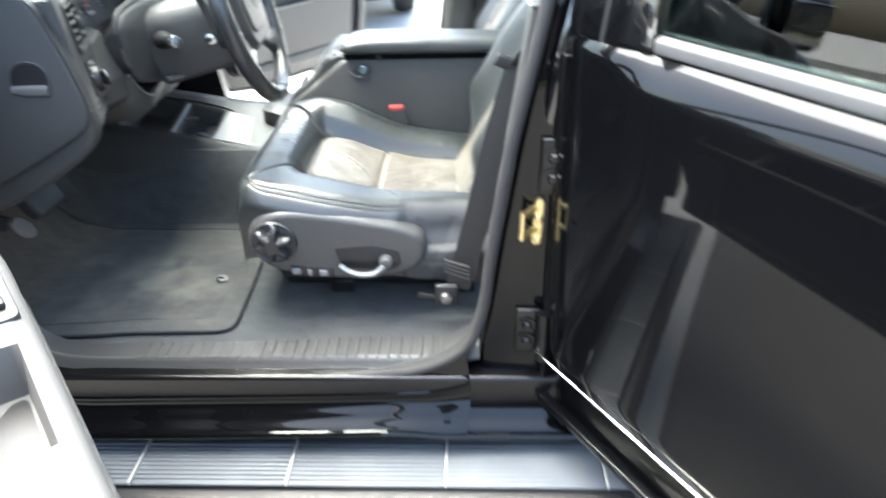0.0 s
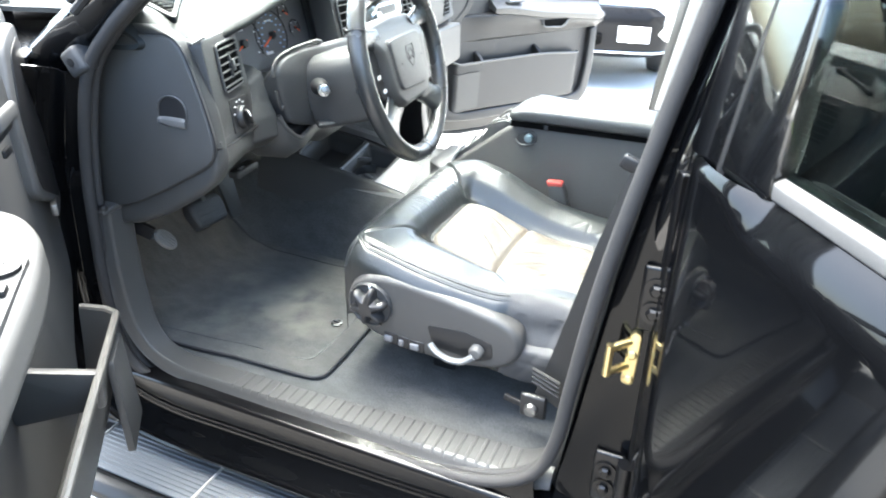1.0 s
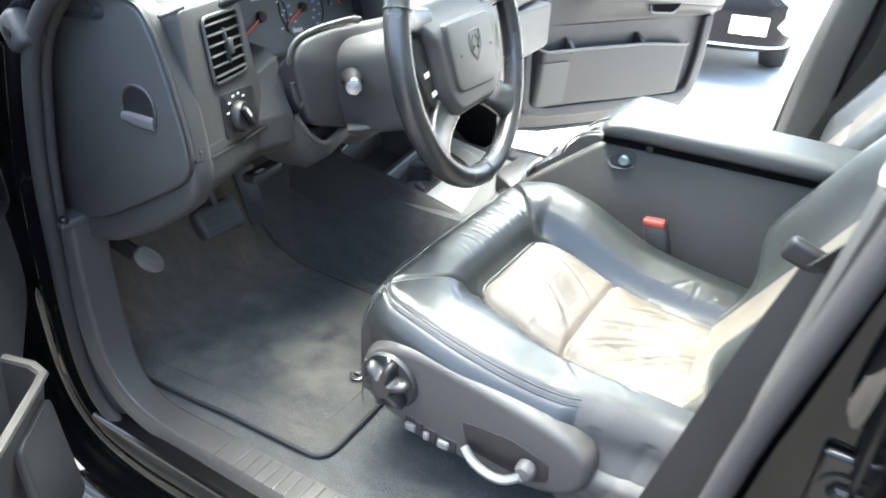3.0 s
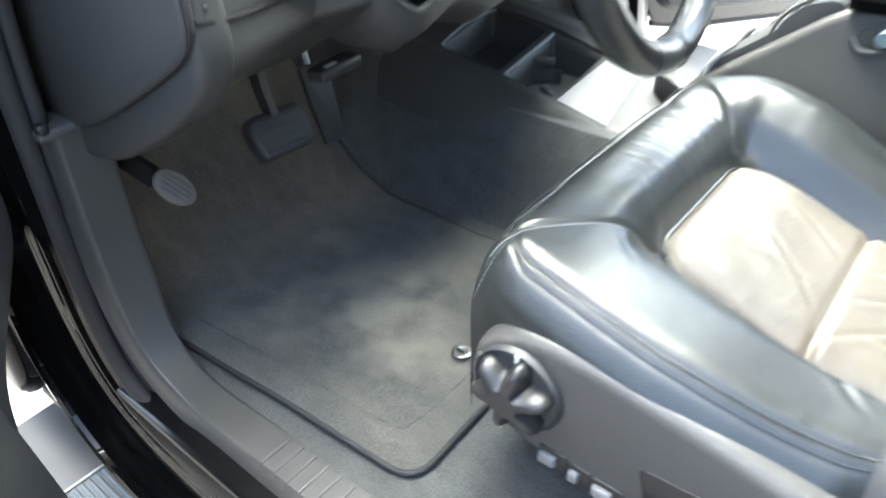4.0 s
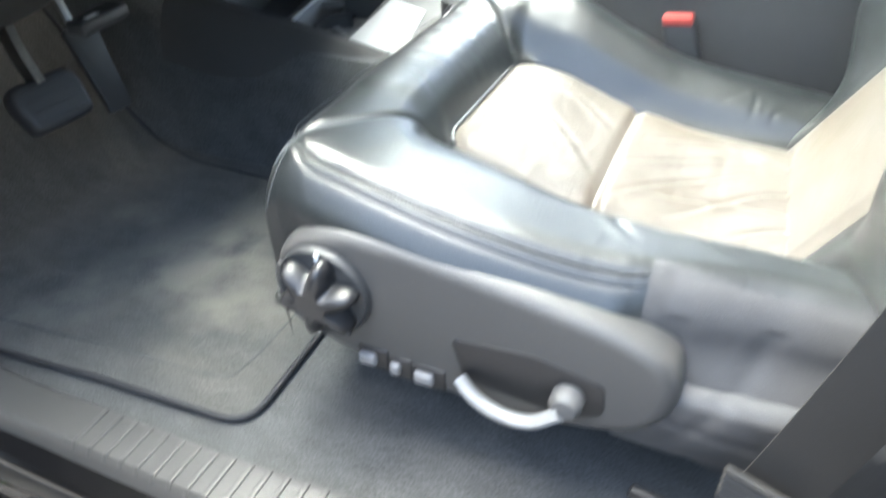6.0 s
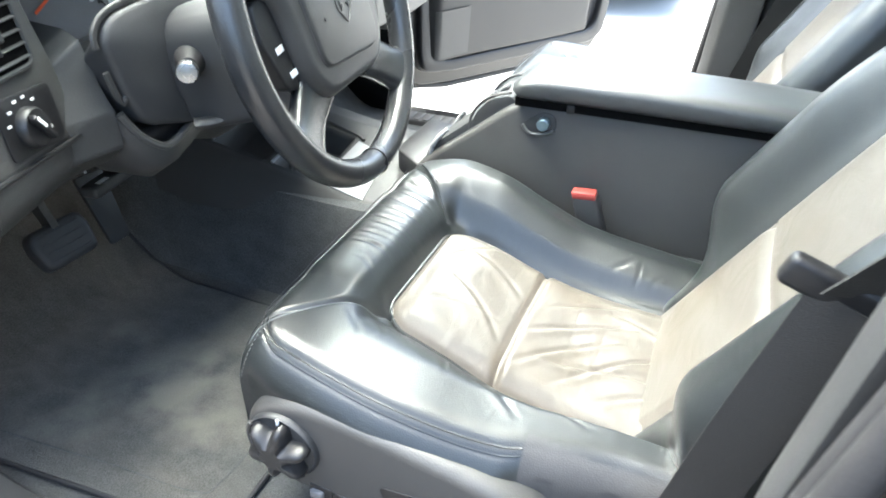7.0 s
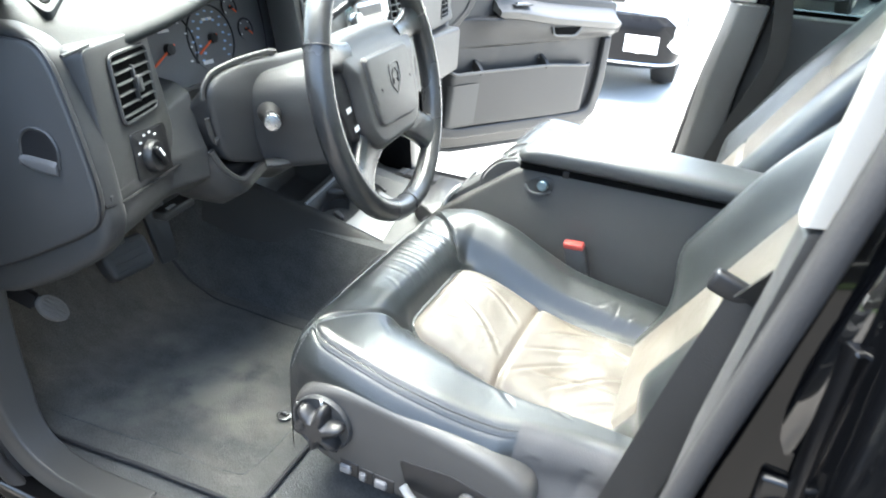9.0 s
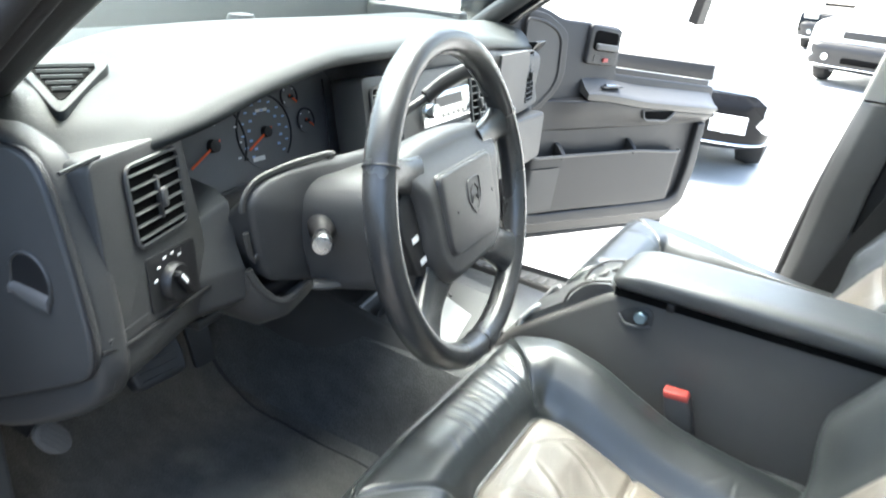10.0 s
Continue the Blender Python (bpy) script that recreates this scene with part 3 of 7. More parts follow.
part("plate", sheet(scuff_pt, 50, 20, 0.004), PLASTIC_MID, scuff)
for i in range(29):
    x = -0.565 + 0.0202 * i
    u = (x + 0.580) / 0.650
    ring = [Vector(scuff_pt(u, t)) + Vector((0, 0, 0.0012)) for t in (0.12, 0.2, 0.3, 0.5, 0.7, 0.86)]
    rib_bm = sweep(ring, [(-0.0038, -0.002), (-0.0026, 0.0004), (0.0, 0.0011), (0.0026, 0.0004), (0.0038, -0.002)], (0, 0, 1))
    part("rib", rib_bm, PLASTIC_MID, scuff)

# kick panel: upright trim at the front of the opening
kick = thing("kick_panel", (-0.82, 1.03, 0.52), "grey plastic kick panel beside the footwell", "kick panel")
part("panel", sheet(trim_pt, len(trim_pts) - 1, 24, 0.004), PLASTIC_MID, kick, "", 60)
k = loft([[(x - 0.26, 1.03, z), (x - 0.012, 1.03, z), (x - 0.012, 1.062, z), (x - 0.26, 1.064, z)] for x, z in ((-0.78, 0.545), (-0.798, 0.60), (-0.805, 0.66), (-0.805, 0.72), (-0.80, 0.845))])
part("side_panel", k, PLASTIC_MID, kick)
part("cap", rbox((-0.830, 1.026, 0.848), (0.072, 0.070, 0.012), 0.004), PLASTIC_MID, kick, "moulded top edge")
part("clip", rbox((-0.800, 0.998, 0.855), (0.014, 0.012, 0.012), 0.004), PLASTIC_BLACK, kick)

# running board with four grey tread pads
board = thing("running_board", (0.1, 0.98, 0.30), "black running board with grey ribbed tread pads", "running board")
profile = [(0.994, 0.362), (0.982, 0.374), (0.968, 0.372), (0.963, 0.350), (0.852, 0.344), (0.846, 0.350), (0.828, 0.347), (0.812, 0.333), (0.815, 0.312), (0.90, 0.295), (1.0, 0.32)]
part("board", prism(rpoly(profile, 0.005, 3), "x", -1.04, 1.15, 0.0), PLASTIC_BLACK, board)
part("back_rail", tube([(-1.04, 0.976, 0.368), (1.15, 0.976, 0.368)], 0.013, 12), PAINT, board, "glossy black rail")
for i in range(7):
    x0 = -0.860 + 0.290 * i
    lo, hi = x0, x0 + 0.286
    pad = part("tread_pad", rbox(((lo + hi) / 2, 0.907, 0.350), (hi - lo, 0.108, 0.008), 0.003), GREY_PAD, board, "grey rubber tread pad")
    for j in range(9):
        part("tread_rib", rbox(((lo + hi) / 2, 0.866 + 0.0103 * j, 0.3548), (hi - lo - 0.006, 0.0052, 0.004), 0.0015, 1), GREY_PAD, pad)
    part("divider", rbox((lo - 0.002, 0.907, 0.352), (0.005, 0.108, 0.009), 0.001, 1), PLASTIC_LIGHT, board, "pale divider strip")
for i in range(3):
    part("bracket", rbox((-0.6 + 0.75 * i, 1.02, 0.29), (0.06, 0.20, 0.05), 0.008), PLASTIC_BLACK, board)

# brass striker and the rear door's hinges on the middle pillar
st = thing("door_striker", (0.14, 1.0, 0.80), "gold plated steel door striker on the pillar", "door striker")
part("striker_plate", prism(rpoly([(0.152, 0.778), (0.170, 0.778), (0.172, 0.862), (0.157, 0.862)], 0.008, 4), "y", 0.984, 0.996, 0.002), BRASS, st)
for z in (0.846, 0.808):
    part("striker_prong", tube([(0.160, 0.990, z), (0.136, 0.964, z - 0.003)], 0.0055, 8), BRASS, st)
part("striker_bar", tube([(0.136, 0.964, 0.849), (0.135, 0.964, 0.800)], 0.0055, 8), BRASS, st)
for z in (0.828, 0.788):
    part("bolt_head", turned([(0, 0), (0.008, 0), (0.008, 0.003), (0.005, 0.005), (0, 0.005)], 6, basis((0.162, 0.984, z), (1, 0, 0), (0, 0, 1), (0, -1, 0))), BRASS, st)
for hx, z in ((0.183, 0.915), (0.155, 0.600)):
    h = part("door_hinge", rbox((hx, 0.990, z), (0.045, 0.010, 0.095), 0.006), PAINT_DULL, body, "black steel hinge bolted to the pillar")
    part("hinge_knuckle", tube([(hx + 0.025, 0.972, z - 0.05), (hx + 0.025, 0.972, z + 0.05)], 0.012, 12), PAINT_DULL, h)
    for dz in (0.017, -0.017):
        part("washer", turned([(0, 0), (0.016, 0), (0.016, 0.003), (0, 0.003)], 18, basis((hx - 0.003, 0.9845, z + dz), (1, 0, 0), (0, 0, 1), (0, -1, 0))), PAINT_DULL, h)
        part("bolt_head", turned([(0, 0.003), (0.009, 0.003), (0.009, 0.007), (0.006, 0.010), (0, 0.010)], 6, basis((hx - 0.003, 0.9845, z + dz), (1, 0, 0), (0, 0, 1), (0, -1, 0))), PAINT_DULL, h)
# bracket with a hole at the foot of the windscreen pillar, and the check strap below
br = part("wing_bracket", rbox((0, 0, 0), (0.040, 0.036, 0.044), 0.008, 3, Matrix.Translation((-0.756, 0.985, 1.128)) @ Matrix.Rotation(radians(-30), 4, "Y")), surface("dark_primer", (0.045, 0.046, 0.048), 0.8, 0.6, 0.1, 20, 300, 0.2), body, "grey bracket with a round hole")
part("bracket_hole", turned([(0, 0), (0.007, 0), (0.007, 0.001), (0, 0.001)], 18, basis((-0.756, 0.9668, 1.128), (1, 0, 0), (0, 0, 1), (0, -1, 0))), PLASTIC_BLACK, br)
part("check_strap", rbox((0, 0, 0), (0.075, 0.012, 0.022), 0.004, 2, Matrix.Translation((-0.83, 0.93, 0.886)) @ Matrix.Rotation(radians(-40), 4, "Z")), STEEL, body, "bright steel check strap")

# ==== front seats ====
SEAT_Y = 1.40
z_ins = curve_fn([(-0.40, 0.803), (-0.375, 0.812), (-0.345, 0.8155), (-0.318, 0.812), (-0.299, 0.798), (-0.28, 0.772), (-0.21, 0.752), (-0.135, 0.726), (-0.05, 0.710), (0.08, 0.704)])
z_near = curve_fn([(-0.40, 0.806), (-0.36, 0.812), (-0.30, 0.806), (-0.20, 0.788), (-0.10, 0.769), (0.06, 0.758)])
z_far = curve_fn([(-0.40, 0.808), (-0.36, 0.820), (-0.30, 0.832), (-0.24, 0.820), (-0.17, 0.788), (-0.10, 0.760), (0.06, 0.735)])


def taper(x):
    """How much wider the insert is towards the back, on the door's side."""
    return 0.030 * min(max((x + 0.243) / 0.283, 0), 1)


def cushion_top(x, y):
    zi, zn, zf = z_ins(x), z_near(x), z_far(x)
    tp = taper(x)
    puff = 0.010 * step01(x, -0.285, -0.24)
    return curve_fn([(1.15, zn - 0.010), (1.19, zn - 0.001), (1.22, zn - 0.001), (1.255 - 0.9 * tp, zn * 0.6 + zi * 0.4 - 0.002), (1.283 - tp, zi - 0.003), (1.31 - tp, zi + puff * 0.5), (1.40, zi + puff * 0.8), (1.49, zi + puff * 0.5), (1.517, zi - 0.003), (1.545, zf * 0.62 + zi * 0.38), (1.578, zf), (1.605, zf - 0.003), (1.64, zf - 0.018)])(y)


def insert_edge(x, y):
    """Distance outside the insert's outline (inside: minus), with rounded front corners."""
    r = 0.040
    qx, qy = -0.283 + r - x, (1.40 - y - 0.116 - taper(x) if y < 1.40 else y - 1.40 - 0.116 + 0.4 * taper(x)) + r
    return math.hypot(max(qx, 0), max(qy, 0)) + min(max(qx, qy), 0) - r


def seam_dip(x, y):
    e = insert_edge(x, y)
    d = 0.009 * math.exp(-(e / 0.006) ** 2)
    if e < 0:
        d += 0.007 * math.exp(-((x + 0.136) / 0.005) ** 2)
        d -= 0.006 * step01(-e, 0.004, 0.035)
    for x0, y0, x1, y1 in ((-0.41, 1.158, -0.272, 1.297), (-0.41, 1.615, -0.287, 1.503)):
        if x < x1:
            t = (x - x0) / (x1 - x0)
            d += 0.005 * math.exp(-((y - (y0 + (y1 - y0) * t)) / 0.004) ** 2)
    return d


SEAM_C, SEAM_R = Vector((-0.345, 1.2095)), (0.0380, 0.0442)


def edge_seam(x, y):
    """Depth of the double seam that runs along the side and turns round the front corner."""
    if x > SEAM_C.x:
        e = SEAM_C.y - y
    elif y > SEAM_C.y:
        e = SEAM_C.x - x
    else:
        e = math.hypot(x - SEAM_C.x, y - SEAM_C.y)
    return sum(0.0019 * math.exp(-((e - r) / 0.0024) ** 2) for r in SEAM_R) * (1 - step01(x, -0.085, -0.062)) * (1 - step01(y, 1.56, 1.60))


def rounded(a, lo, hi, r, skirt):
    """a from 0 to 1 across a cushion, whose ends turn down: the place and the drop."""
    n = 0.16
    if a < n:
        t = 1 - a / n
        if t > 0.5:
            return lo, r + (t - 0.5) * 2 * skirt
        th = t * math.pi
        return lo + r * (1 - math.sin(th)), r * (1 - math.cos(th))
    if a > 1 - n:
        p, d = rounded(1 - a, 0, hi - lo, r, skirt)
        return hi - p, d
    return lo + r + (hi - lo - 2 * r) * (a - n) / (1 - 2 * n), 0.0


# folds in the worn insert: from, to, depth
CREASES = ((-0.255, 1.34, -0.165, 1.36, 0.0022), (-0.235, 1.40, -0.150, 1.33, 0.0026), (-0.225, 1.46, -0.150, 1.42, 0.0024), (-0.26, 1.43, -0.20, 1.49, 0.0016), (-0.125, 1.31, -0.02, 1.40, 0.0032), (-0.125, 1.37, 0.0, 1.44, 0.0036),
           (-0.10, 1.33, 0.05, 1.35, 0.0026), (-0.11, 1.43, 0.02, 1.49, 0.0034), (-0.07, 1.31, 0.05, 1.40, 0.0030), (-0.04, 1.46, 0.06, 1.42, 0.0026), (-0.12, 1.49, -0.03, 1.50, 0.0020), (-0.02, 1.30, 0.06, 1.33, 0.0030))


# folds pressed into the slate leather of the front roll and the bolsters
LEATHER_CREASES = ((-0.376, 1.545, -0.305, 1.500, 0.0021), (-0.380, 1.520, -0.300, 1.480, 0.0024), (-0.384, 1.495, -0.305, 1.462, 0.0015), (-0.378, 1.470, -0.298, 1.440, 0.0024), (-0.385, 1.440, -0.310, 1.424, 0.0018), (-0.372, 1.425, -0.296, 1.402, 0.0022),
                   (-0.368, 1.395, -0.300, 1.378, 0.0017), (-0.362, 1.370, -0.298, 1.352, 0.0018), (-0.340, 1.330, -0.300, 1.322, 0.0013), (-0.285, 1.272, -0.245, 1.232, 0.0018), (-0.262, 1.278, -0.215, 1.250, 0.0017), (-0.300, 1.255, -0.270, 1.215, 0.0013),
                   (-0.205, 1.262, -0.165, 1.225, 0.0018), (-0.165, 1.256, -0.120, 1.228, 0.0015), (-0.140, 1.235, -0.080, 1.205, 0.0018), (-0.100, 1.240, -0.045, 1.215, 0.0015), (-0.060, 1.225, -0.010, 1.215, 0.0018),
                   (-0.055, 1.535, -0.030, 1.572, 0.0008), (-0.028, 1.530, -0.014, 1.560, 0.0009), (0.002, 1.528, 0.012, 1.556, 0.0008))


def cushion_point(u, v, folds=True):
    x, dx = rounded(u * 0.86, -0.408, 0.16, 0.046, 0.11)
    y, dy = rounded(v, 1.150, 1.640, 0.036, 0.11)
    corner = (abs(y - 1.395) / 0.245) ** 5
    sewn = edge_seam(x, y)
    side_bow = 1 - step01(y, 1.175, 1.25)
    if x < -0.2:
        x += 0.022 * corner * step01(-x, 0.25, 0.40)
    bulge = math.sin(math.pi * min(dy / 0.125, 1)) * (1 - step01(x, -0.092, -0.064)) * step01(x, -0.41, -0.33)
    y -= (0.010 if y < 1.395 else -0.010) * bulge
    flat_y = y
    if dy > 0.02 and x > -0.066 and y < 1.3:
        y += 0.0016 * math.exp(-((x + 0.035 - 0.25 * (dy - 0.05)) / 0.007) ** 2) + 0.0014 * math.exp(-((x - 0.01 + 0.3 * (dy - 0.06)) / 0.008) ** 2) - 0.005 * step01(dy, 0.03, 0.09)
    drop = (dx ** 2.2 + dy ** 2.2) ** (1 / 2.2)
    z = cushion_top(x, flat_y) - drop - seam_dip(x, flat_y) * (1 if drop < 0.05 else 0) - sewn
    if x > -0.275 and 1.29 - taper(x) < y < 1.51:
        fade = step01(y - 1.29 + taper(x), 0, 0.03) * step01(1.51 - y, 0, 0.03)
        z += fade * 0.0030 * noise.noise(Vector((x * 20 + y * 12, y * 8 - x * 10, 0.3)))
        for ax, ay, bx, by, dp in CREASES if folds else ():
            ux, uy = bx - ax, by - ay
            ln = math.hypot(ux, uy)
            t = ((x - ax) * ux + (y - ay) * uy) / ln ** 2
            if -0.1 < t < 1.1:
                bow = 0.008 * math.sin(3.1 * t)
                q = ((x - ax) * uy - (y - ay) * ux) / ln + bow
                z += fade * dp * max(0, math.sin(math.pi * (t + 0.1) / 1.2)) * (0.8 * math.exp(-((q - 0.007) / 0.006) ** 2) - math.exp(-(q / 0.0035) ** 2))
    if folds and x < -0.29 and drop < 0.03:
        z -= 0.0017 * max(0, math.sin(y * 330 + 5 * math.sin(x * 17 + y * 23))) ** 2 * step01(x, -0.352, -0.322) * step01(1.54 - y, 0, 0.05) * step01(y - 1.33, 0, 0.10) * (0.4 + 0.6 * noise.noise(Vector((x * 25, y * 30, 7))))
    for ax, ay, bx, by, dp in LEATHER_CREASES if folds else ():
        if min(ax, bx) - 0.02 < x < max(ax, bx) + 0.02 and min(ay, by) - 0.025 < y < max(ay, by) + 0.025 and drop < 0.06:
            ux, uy = bx - ax, by - ay
            ln = math.hypot(ux, uy)
            t = ((x - ax) * ux + (y - ay) * uy) / ln ** 2
            q = ((x - ax) * uy - (y - ay) * ux) / ln + 0.004 * math.sin(4.0 * t + ax * 90)
            if -0.05 < t < 1.05:
                z += 0.75 * dp * math.sin(math.pi * (t + 0.05) / 1.1) * (0.55 * math.exp(-((abs(q) - 0.006) / 0.004) ** 2) - math.exp(-(q / 0.0026) ** 2))
    y += side_bow * (1 - step01(dy, 0.030, 0.085)) * (0.020 * step01(x, -0.09, 0.03) - 0.020 * math.sin(math.pi * min(max((x + 0.37) / 0.32, 0), 1)))
    return (x, y, z)


def cushion_region(c):
    x, y = c[0], c[1]
    t = (x + 0.41) / 0.138
    near_line = 1.158 + 0.139 * min(max(t, 0), 1)
    far_line = 1.615 - 0.112 * min(max((x + 0.41) / 0.123, 0), 1)
    if insert_edge(x, y) < 0:
        return "insert_front" if x < -0.136 else "insert_rear"
    if x > -0.066 and y < 1.186 + 0.10 * max(x, 0):
        return "gusset"
    if y < near_line:
        return "near_bolster" if y > 1.1655 and c[2] > 0.7 else "side_panel"
    return "far_bolster" if y > far_line else "front_roll"


def patchwork(f, nu, nv, region, mats, parent, m=None):
    """One surface cut into the panels that it is sewn from."""
    g = [[f(i / nu, j / nv) for j in range(nv + 1)] for i in range(nu + 1)]
    groups = {}
    for i in range(nu):
        for j in range(nv):
            q = (g[i][j], g[i + 1][j], g[i + 1][j + 1], g[i][j + 1])
            c = [sum(p[a] for p in q) / 4 for a in range(3)]
            groups.setdefault(region(c), []).append(((i, j), (i + 1, j), (i + 1, j + 1), (i, j + 1)))
    for name, faces in groups.items():
        k = bmesh.new()
        seen = {}
        for fc in faces:
            vs = []
            for key in fc:
                if key not in seen:
                    seen[key] = k.verts.new(g[key[0]][key[1]])
                vs.append(seen[key])
            k.faces.new(vs)
        if m is not None:
            bmesh.ops.transform(k, matrix=m, verts=k.verts)
        mt, label = mats[name]
        part(name, k, mt, parent, label, 70)


def seat(driver, name, label):
    """A front seat in slate and taupe leather; the passenger's is its mirror image."""
    m = None if driver else Matrix.Translation((0, 2 * MID, 0)) @ Matrix.Diagonal((1, -1, 1, 1))
    s = thing(name, (-0.15, SEAT_Y if driver else far(SEAT_Y), 0.55), label, "car seat", "front seats")

    def add(nm, bm, mt, lab="", under=None, sharp=40):
        if m is not None:
            bmesh.ops.transform(bm, matrix=m, verts=bm.verts)
        return part(nm, bm, mt, under or s, lab, sharp)

    tan, slate = "worn taupe leather insert", "slate leather"
    patchwork(lambda u, v: cushion_point(u, v, driver), 250, 280, cushion_region, {
        "near_bolster": (LEATHER_DARK, slate), "far_bolster": (LEATHER_DARK, slate), "front_roll": (LEATHER_DARK, "creased slate leather"), "side_panel": (LEATHER_DARK, slate),
        "insert_front": (LEATHER_TAN, tan), "insert_rear": (LEATHER_TAN, tan), "gusset": (VINYL_GREY, "loose grey vinyl gusset")}, s, m)

    # backrest, in its own frame: up along the recline, across, forward
    lean = radians(31)
    up, fw = Vector((math.sin(lean), 0, math.cos(lean))), Vector((-math.cos(lean), 0, math.sin(lean)))
    root = Vector((0.024, 0, 0.706))

    def back_point(u, v):
        h, dh = rounded(0.14 + 0.86 * u, -0.10, 0.64, 0.05, 0.04)
        w, dw = rounded(v, -0.245, 0.245, 0.04, 0.07)
        taper = 1 - 0.16 * step01(h, 0.25, 0.64)
        bol = (0.052 if driver else 0.026) * (1 - 0.75 * step01(h, 0.30, 0.60)) * (1 - 0.9 * step01(-h, -0.16, -0.02))
        d = bol * curve_fn([(0.0, 0), (0.105, 0.0), (0.118, 0.02), (0.185, 1.0), (0.22, 0.92), (0.26, 0.75)])(abs(w))
        d += 0.012 * math.cos(w / 0.12 * 1.4) * (1 if abs(w) < 0.12 else 0) * 0.6
        d -= 0.006 * math.exp(-((abs(w) - 0.113) / 0.005) ** 2)
        for hh in (0.19, 0.42):
            if abs(w) < 0.113:
                d -= 0.006 * math.exp(-((h - hh) / 0.005) ** 2)
        drop = (dh ** 2.2 + dw ** 2.2) ** (1 / 2.2) + 0.06 * step01(abs(w), 0.13, 0.22) * step01(-h, -0.16, -0.02)
        p = root + up * h + fw * (d - drop)
        return (p.x, SEAT_Y - 0.005 + w * taper, p.z)

    def back_region(c):
        p = Vector(c) - root
        h = p.dot(up)
        w = (c[1] - SEAT_Y + 0.005) / (1 - 0.16 * step01(h, 0.25, 0.64))
        if abs(w) < 0.113:
            return "back_insert_low" if h < 0.19 else ("back_insert" if h < 0.42 else "shoulder_panel")
        return "near_back_bolster" if w < 0 else "far_back_bolster"

    patchwork(back_point, 90, 110, back_region, {
        "back_insert_low": (LEATHER_TAN, tan), "back_insert": (LEATHER_TAN, tan), "shoulder_panel": (LEATHER_TAN, tan), "near_back_bolster": (LEATHER_DARK, slate), "far_back_bolster": (LEATHER_DARK, slate)}, s, m)
    # hard shell behind the backrest
    k = bmesh.new()
    for h0, h1, wd in ((-0.08, 0.60, 0.40),):
        c = root + up * (h0 + h1) / 2 - fw * 0.115
        rbox((0, 0, 0), (0.05, wd, h1 - h0), 0.03, 4, Matrix.Translation((c.x, SEAT_Y, c.z)) @ Matrix.Rotation(lean, 4, "Y"), k)
    add("back_shell", k, PLASTIC_DARK)
    # head restraint
    c = root + up * 0.76 - fw * 0.06
    head = add("head_restraint", rbox((0, 0, 0), (0.10, 0.27, 0.17), 0.045, 5, Matrix.Translation((c.x, SEAT_Y, c.z)) @ Matrix.Rotation(lean * 0.6, 4, "Y")), LEATHER_DARK, slate)
    for dy in (-0.06, 0.06):
        a, b = root + up * 0.60 - fw * 0.06, c
        add("restraint_post", tube([(a.x, SEAT_Y + dy, a.z), (b.x, SEAT_Y + dy, b.z)], 0.006, 8), CHROME, "", head)

    # piping and stitching
    def along(fn, t0, t1, n, lift=0.0015):
        return [Vector(fn(t0 + (t1 - t0) * i / n)) + Vector((0, 0, lift)) for i in range(n + 1)]

    def find(fn, goal, lo, hi):
        for _ in range(40):
            mid = (lo + hi) / 2
            lo, hi = (mid, hi) if fn(mid) < goal else (lo, mid)
        return lo

    def on_top(x, y):
        u = find(lambda a: rounded(a * 0.86, -0.408, 0.16, 0.046, 0.11)[0] + a * 1e-6, x, 0.085, 1)
        v = find(lambda a: rounded(a, 1.150, 1.640, 0.036, 0.11)[0] + a * 1e-6, y, 0.075, 0.925)
        return cushion_point(u, v, driver)

    for r, off in ((SEAM_R[0], 0.0035), (SEAM_R[1], -0.0035)):
        line = [(-0.068 - 0.277 * i / 42, SEAM_C.y - r) for i in range(42)]
        line += [(SEAM_C.x - r * math.sin(a), SEAM_C.y - r * math.cos(a)) for a in [math.pi / 2 * i / 10 for i in range(11)]]
        line += [(SEAM_C.x - r, SEAM_C.y + 0.36 * i / 40) for i in range(1, 41)]
        sm = [Vector(on_top(*p)) + Vector((0, 0, 0.0008)) for p in line]
        add("seam", tube(sm, 0.0009, 6), LEATHER_DARK)
        st_bm = bmesh.new()
        for a, b in zip(sm, sm[1:]):
            for q in (0.05, 0.55):
                t_ = (b - a).normalized()
                o_ = Vector((t_.y, -t_.x, 0)) * -off + Vector((0, 0, 0.0020 + 0.35 * off))
                tube([a.lerp(b, q) + o_, a.lerp(b, q + 0.34) + o_], 0.0007, 5, bm=st_bm)
        tagged(add("stitching", st_bm, LEATHER_DARK, "slate thread stitching"), kind="stuff")
    # sewn welt round the insert
    welt = [(0.04, 1.2565)] + [(-0.243 - 0.040 * math.sin(a), 1.324 - 0.0385 * math.cos(a)) for a in [math.pi / 2 * i / 8 for i in range(9)]] + [(-0.243 - 0.040 * math.cos(a), 1.476 + 0.0385 * math.sin(a)) for a in [math.pi / 2 * i / 8 for i in range(9)]] + [(0.04, 1.5015)]
    dense = [Vector((*a, 0)).lerp(Vector((*b, 0)), q / 6) for a, b in zip(welt, welt[1:]) for q in range(6)]
    add("welt", tube([Vector(on_top(p.x, p.y)) + Vector((0, 0, 0.001)) for p in dense], 0.0022, 6), LEATHER_DARK)
    # cross seams of the front roll; the near piping's paler grey paints a highlight
    add("piping", tube(along(lambda t: on_top(-0.394 + 0.120 * t, 1.166 + 0.129 * t), 0, 1, 30, 0.0002), 0.0009, 6), THREAD_DARK, "grey piping")
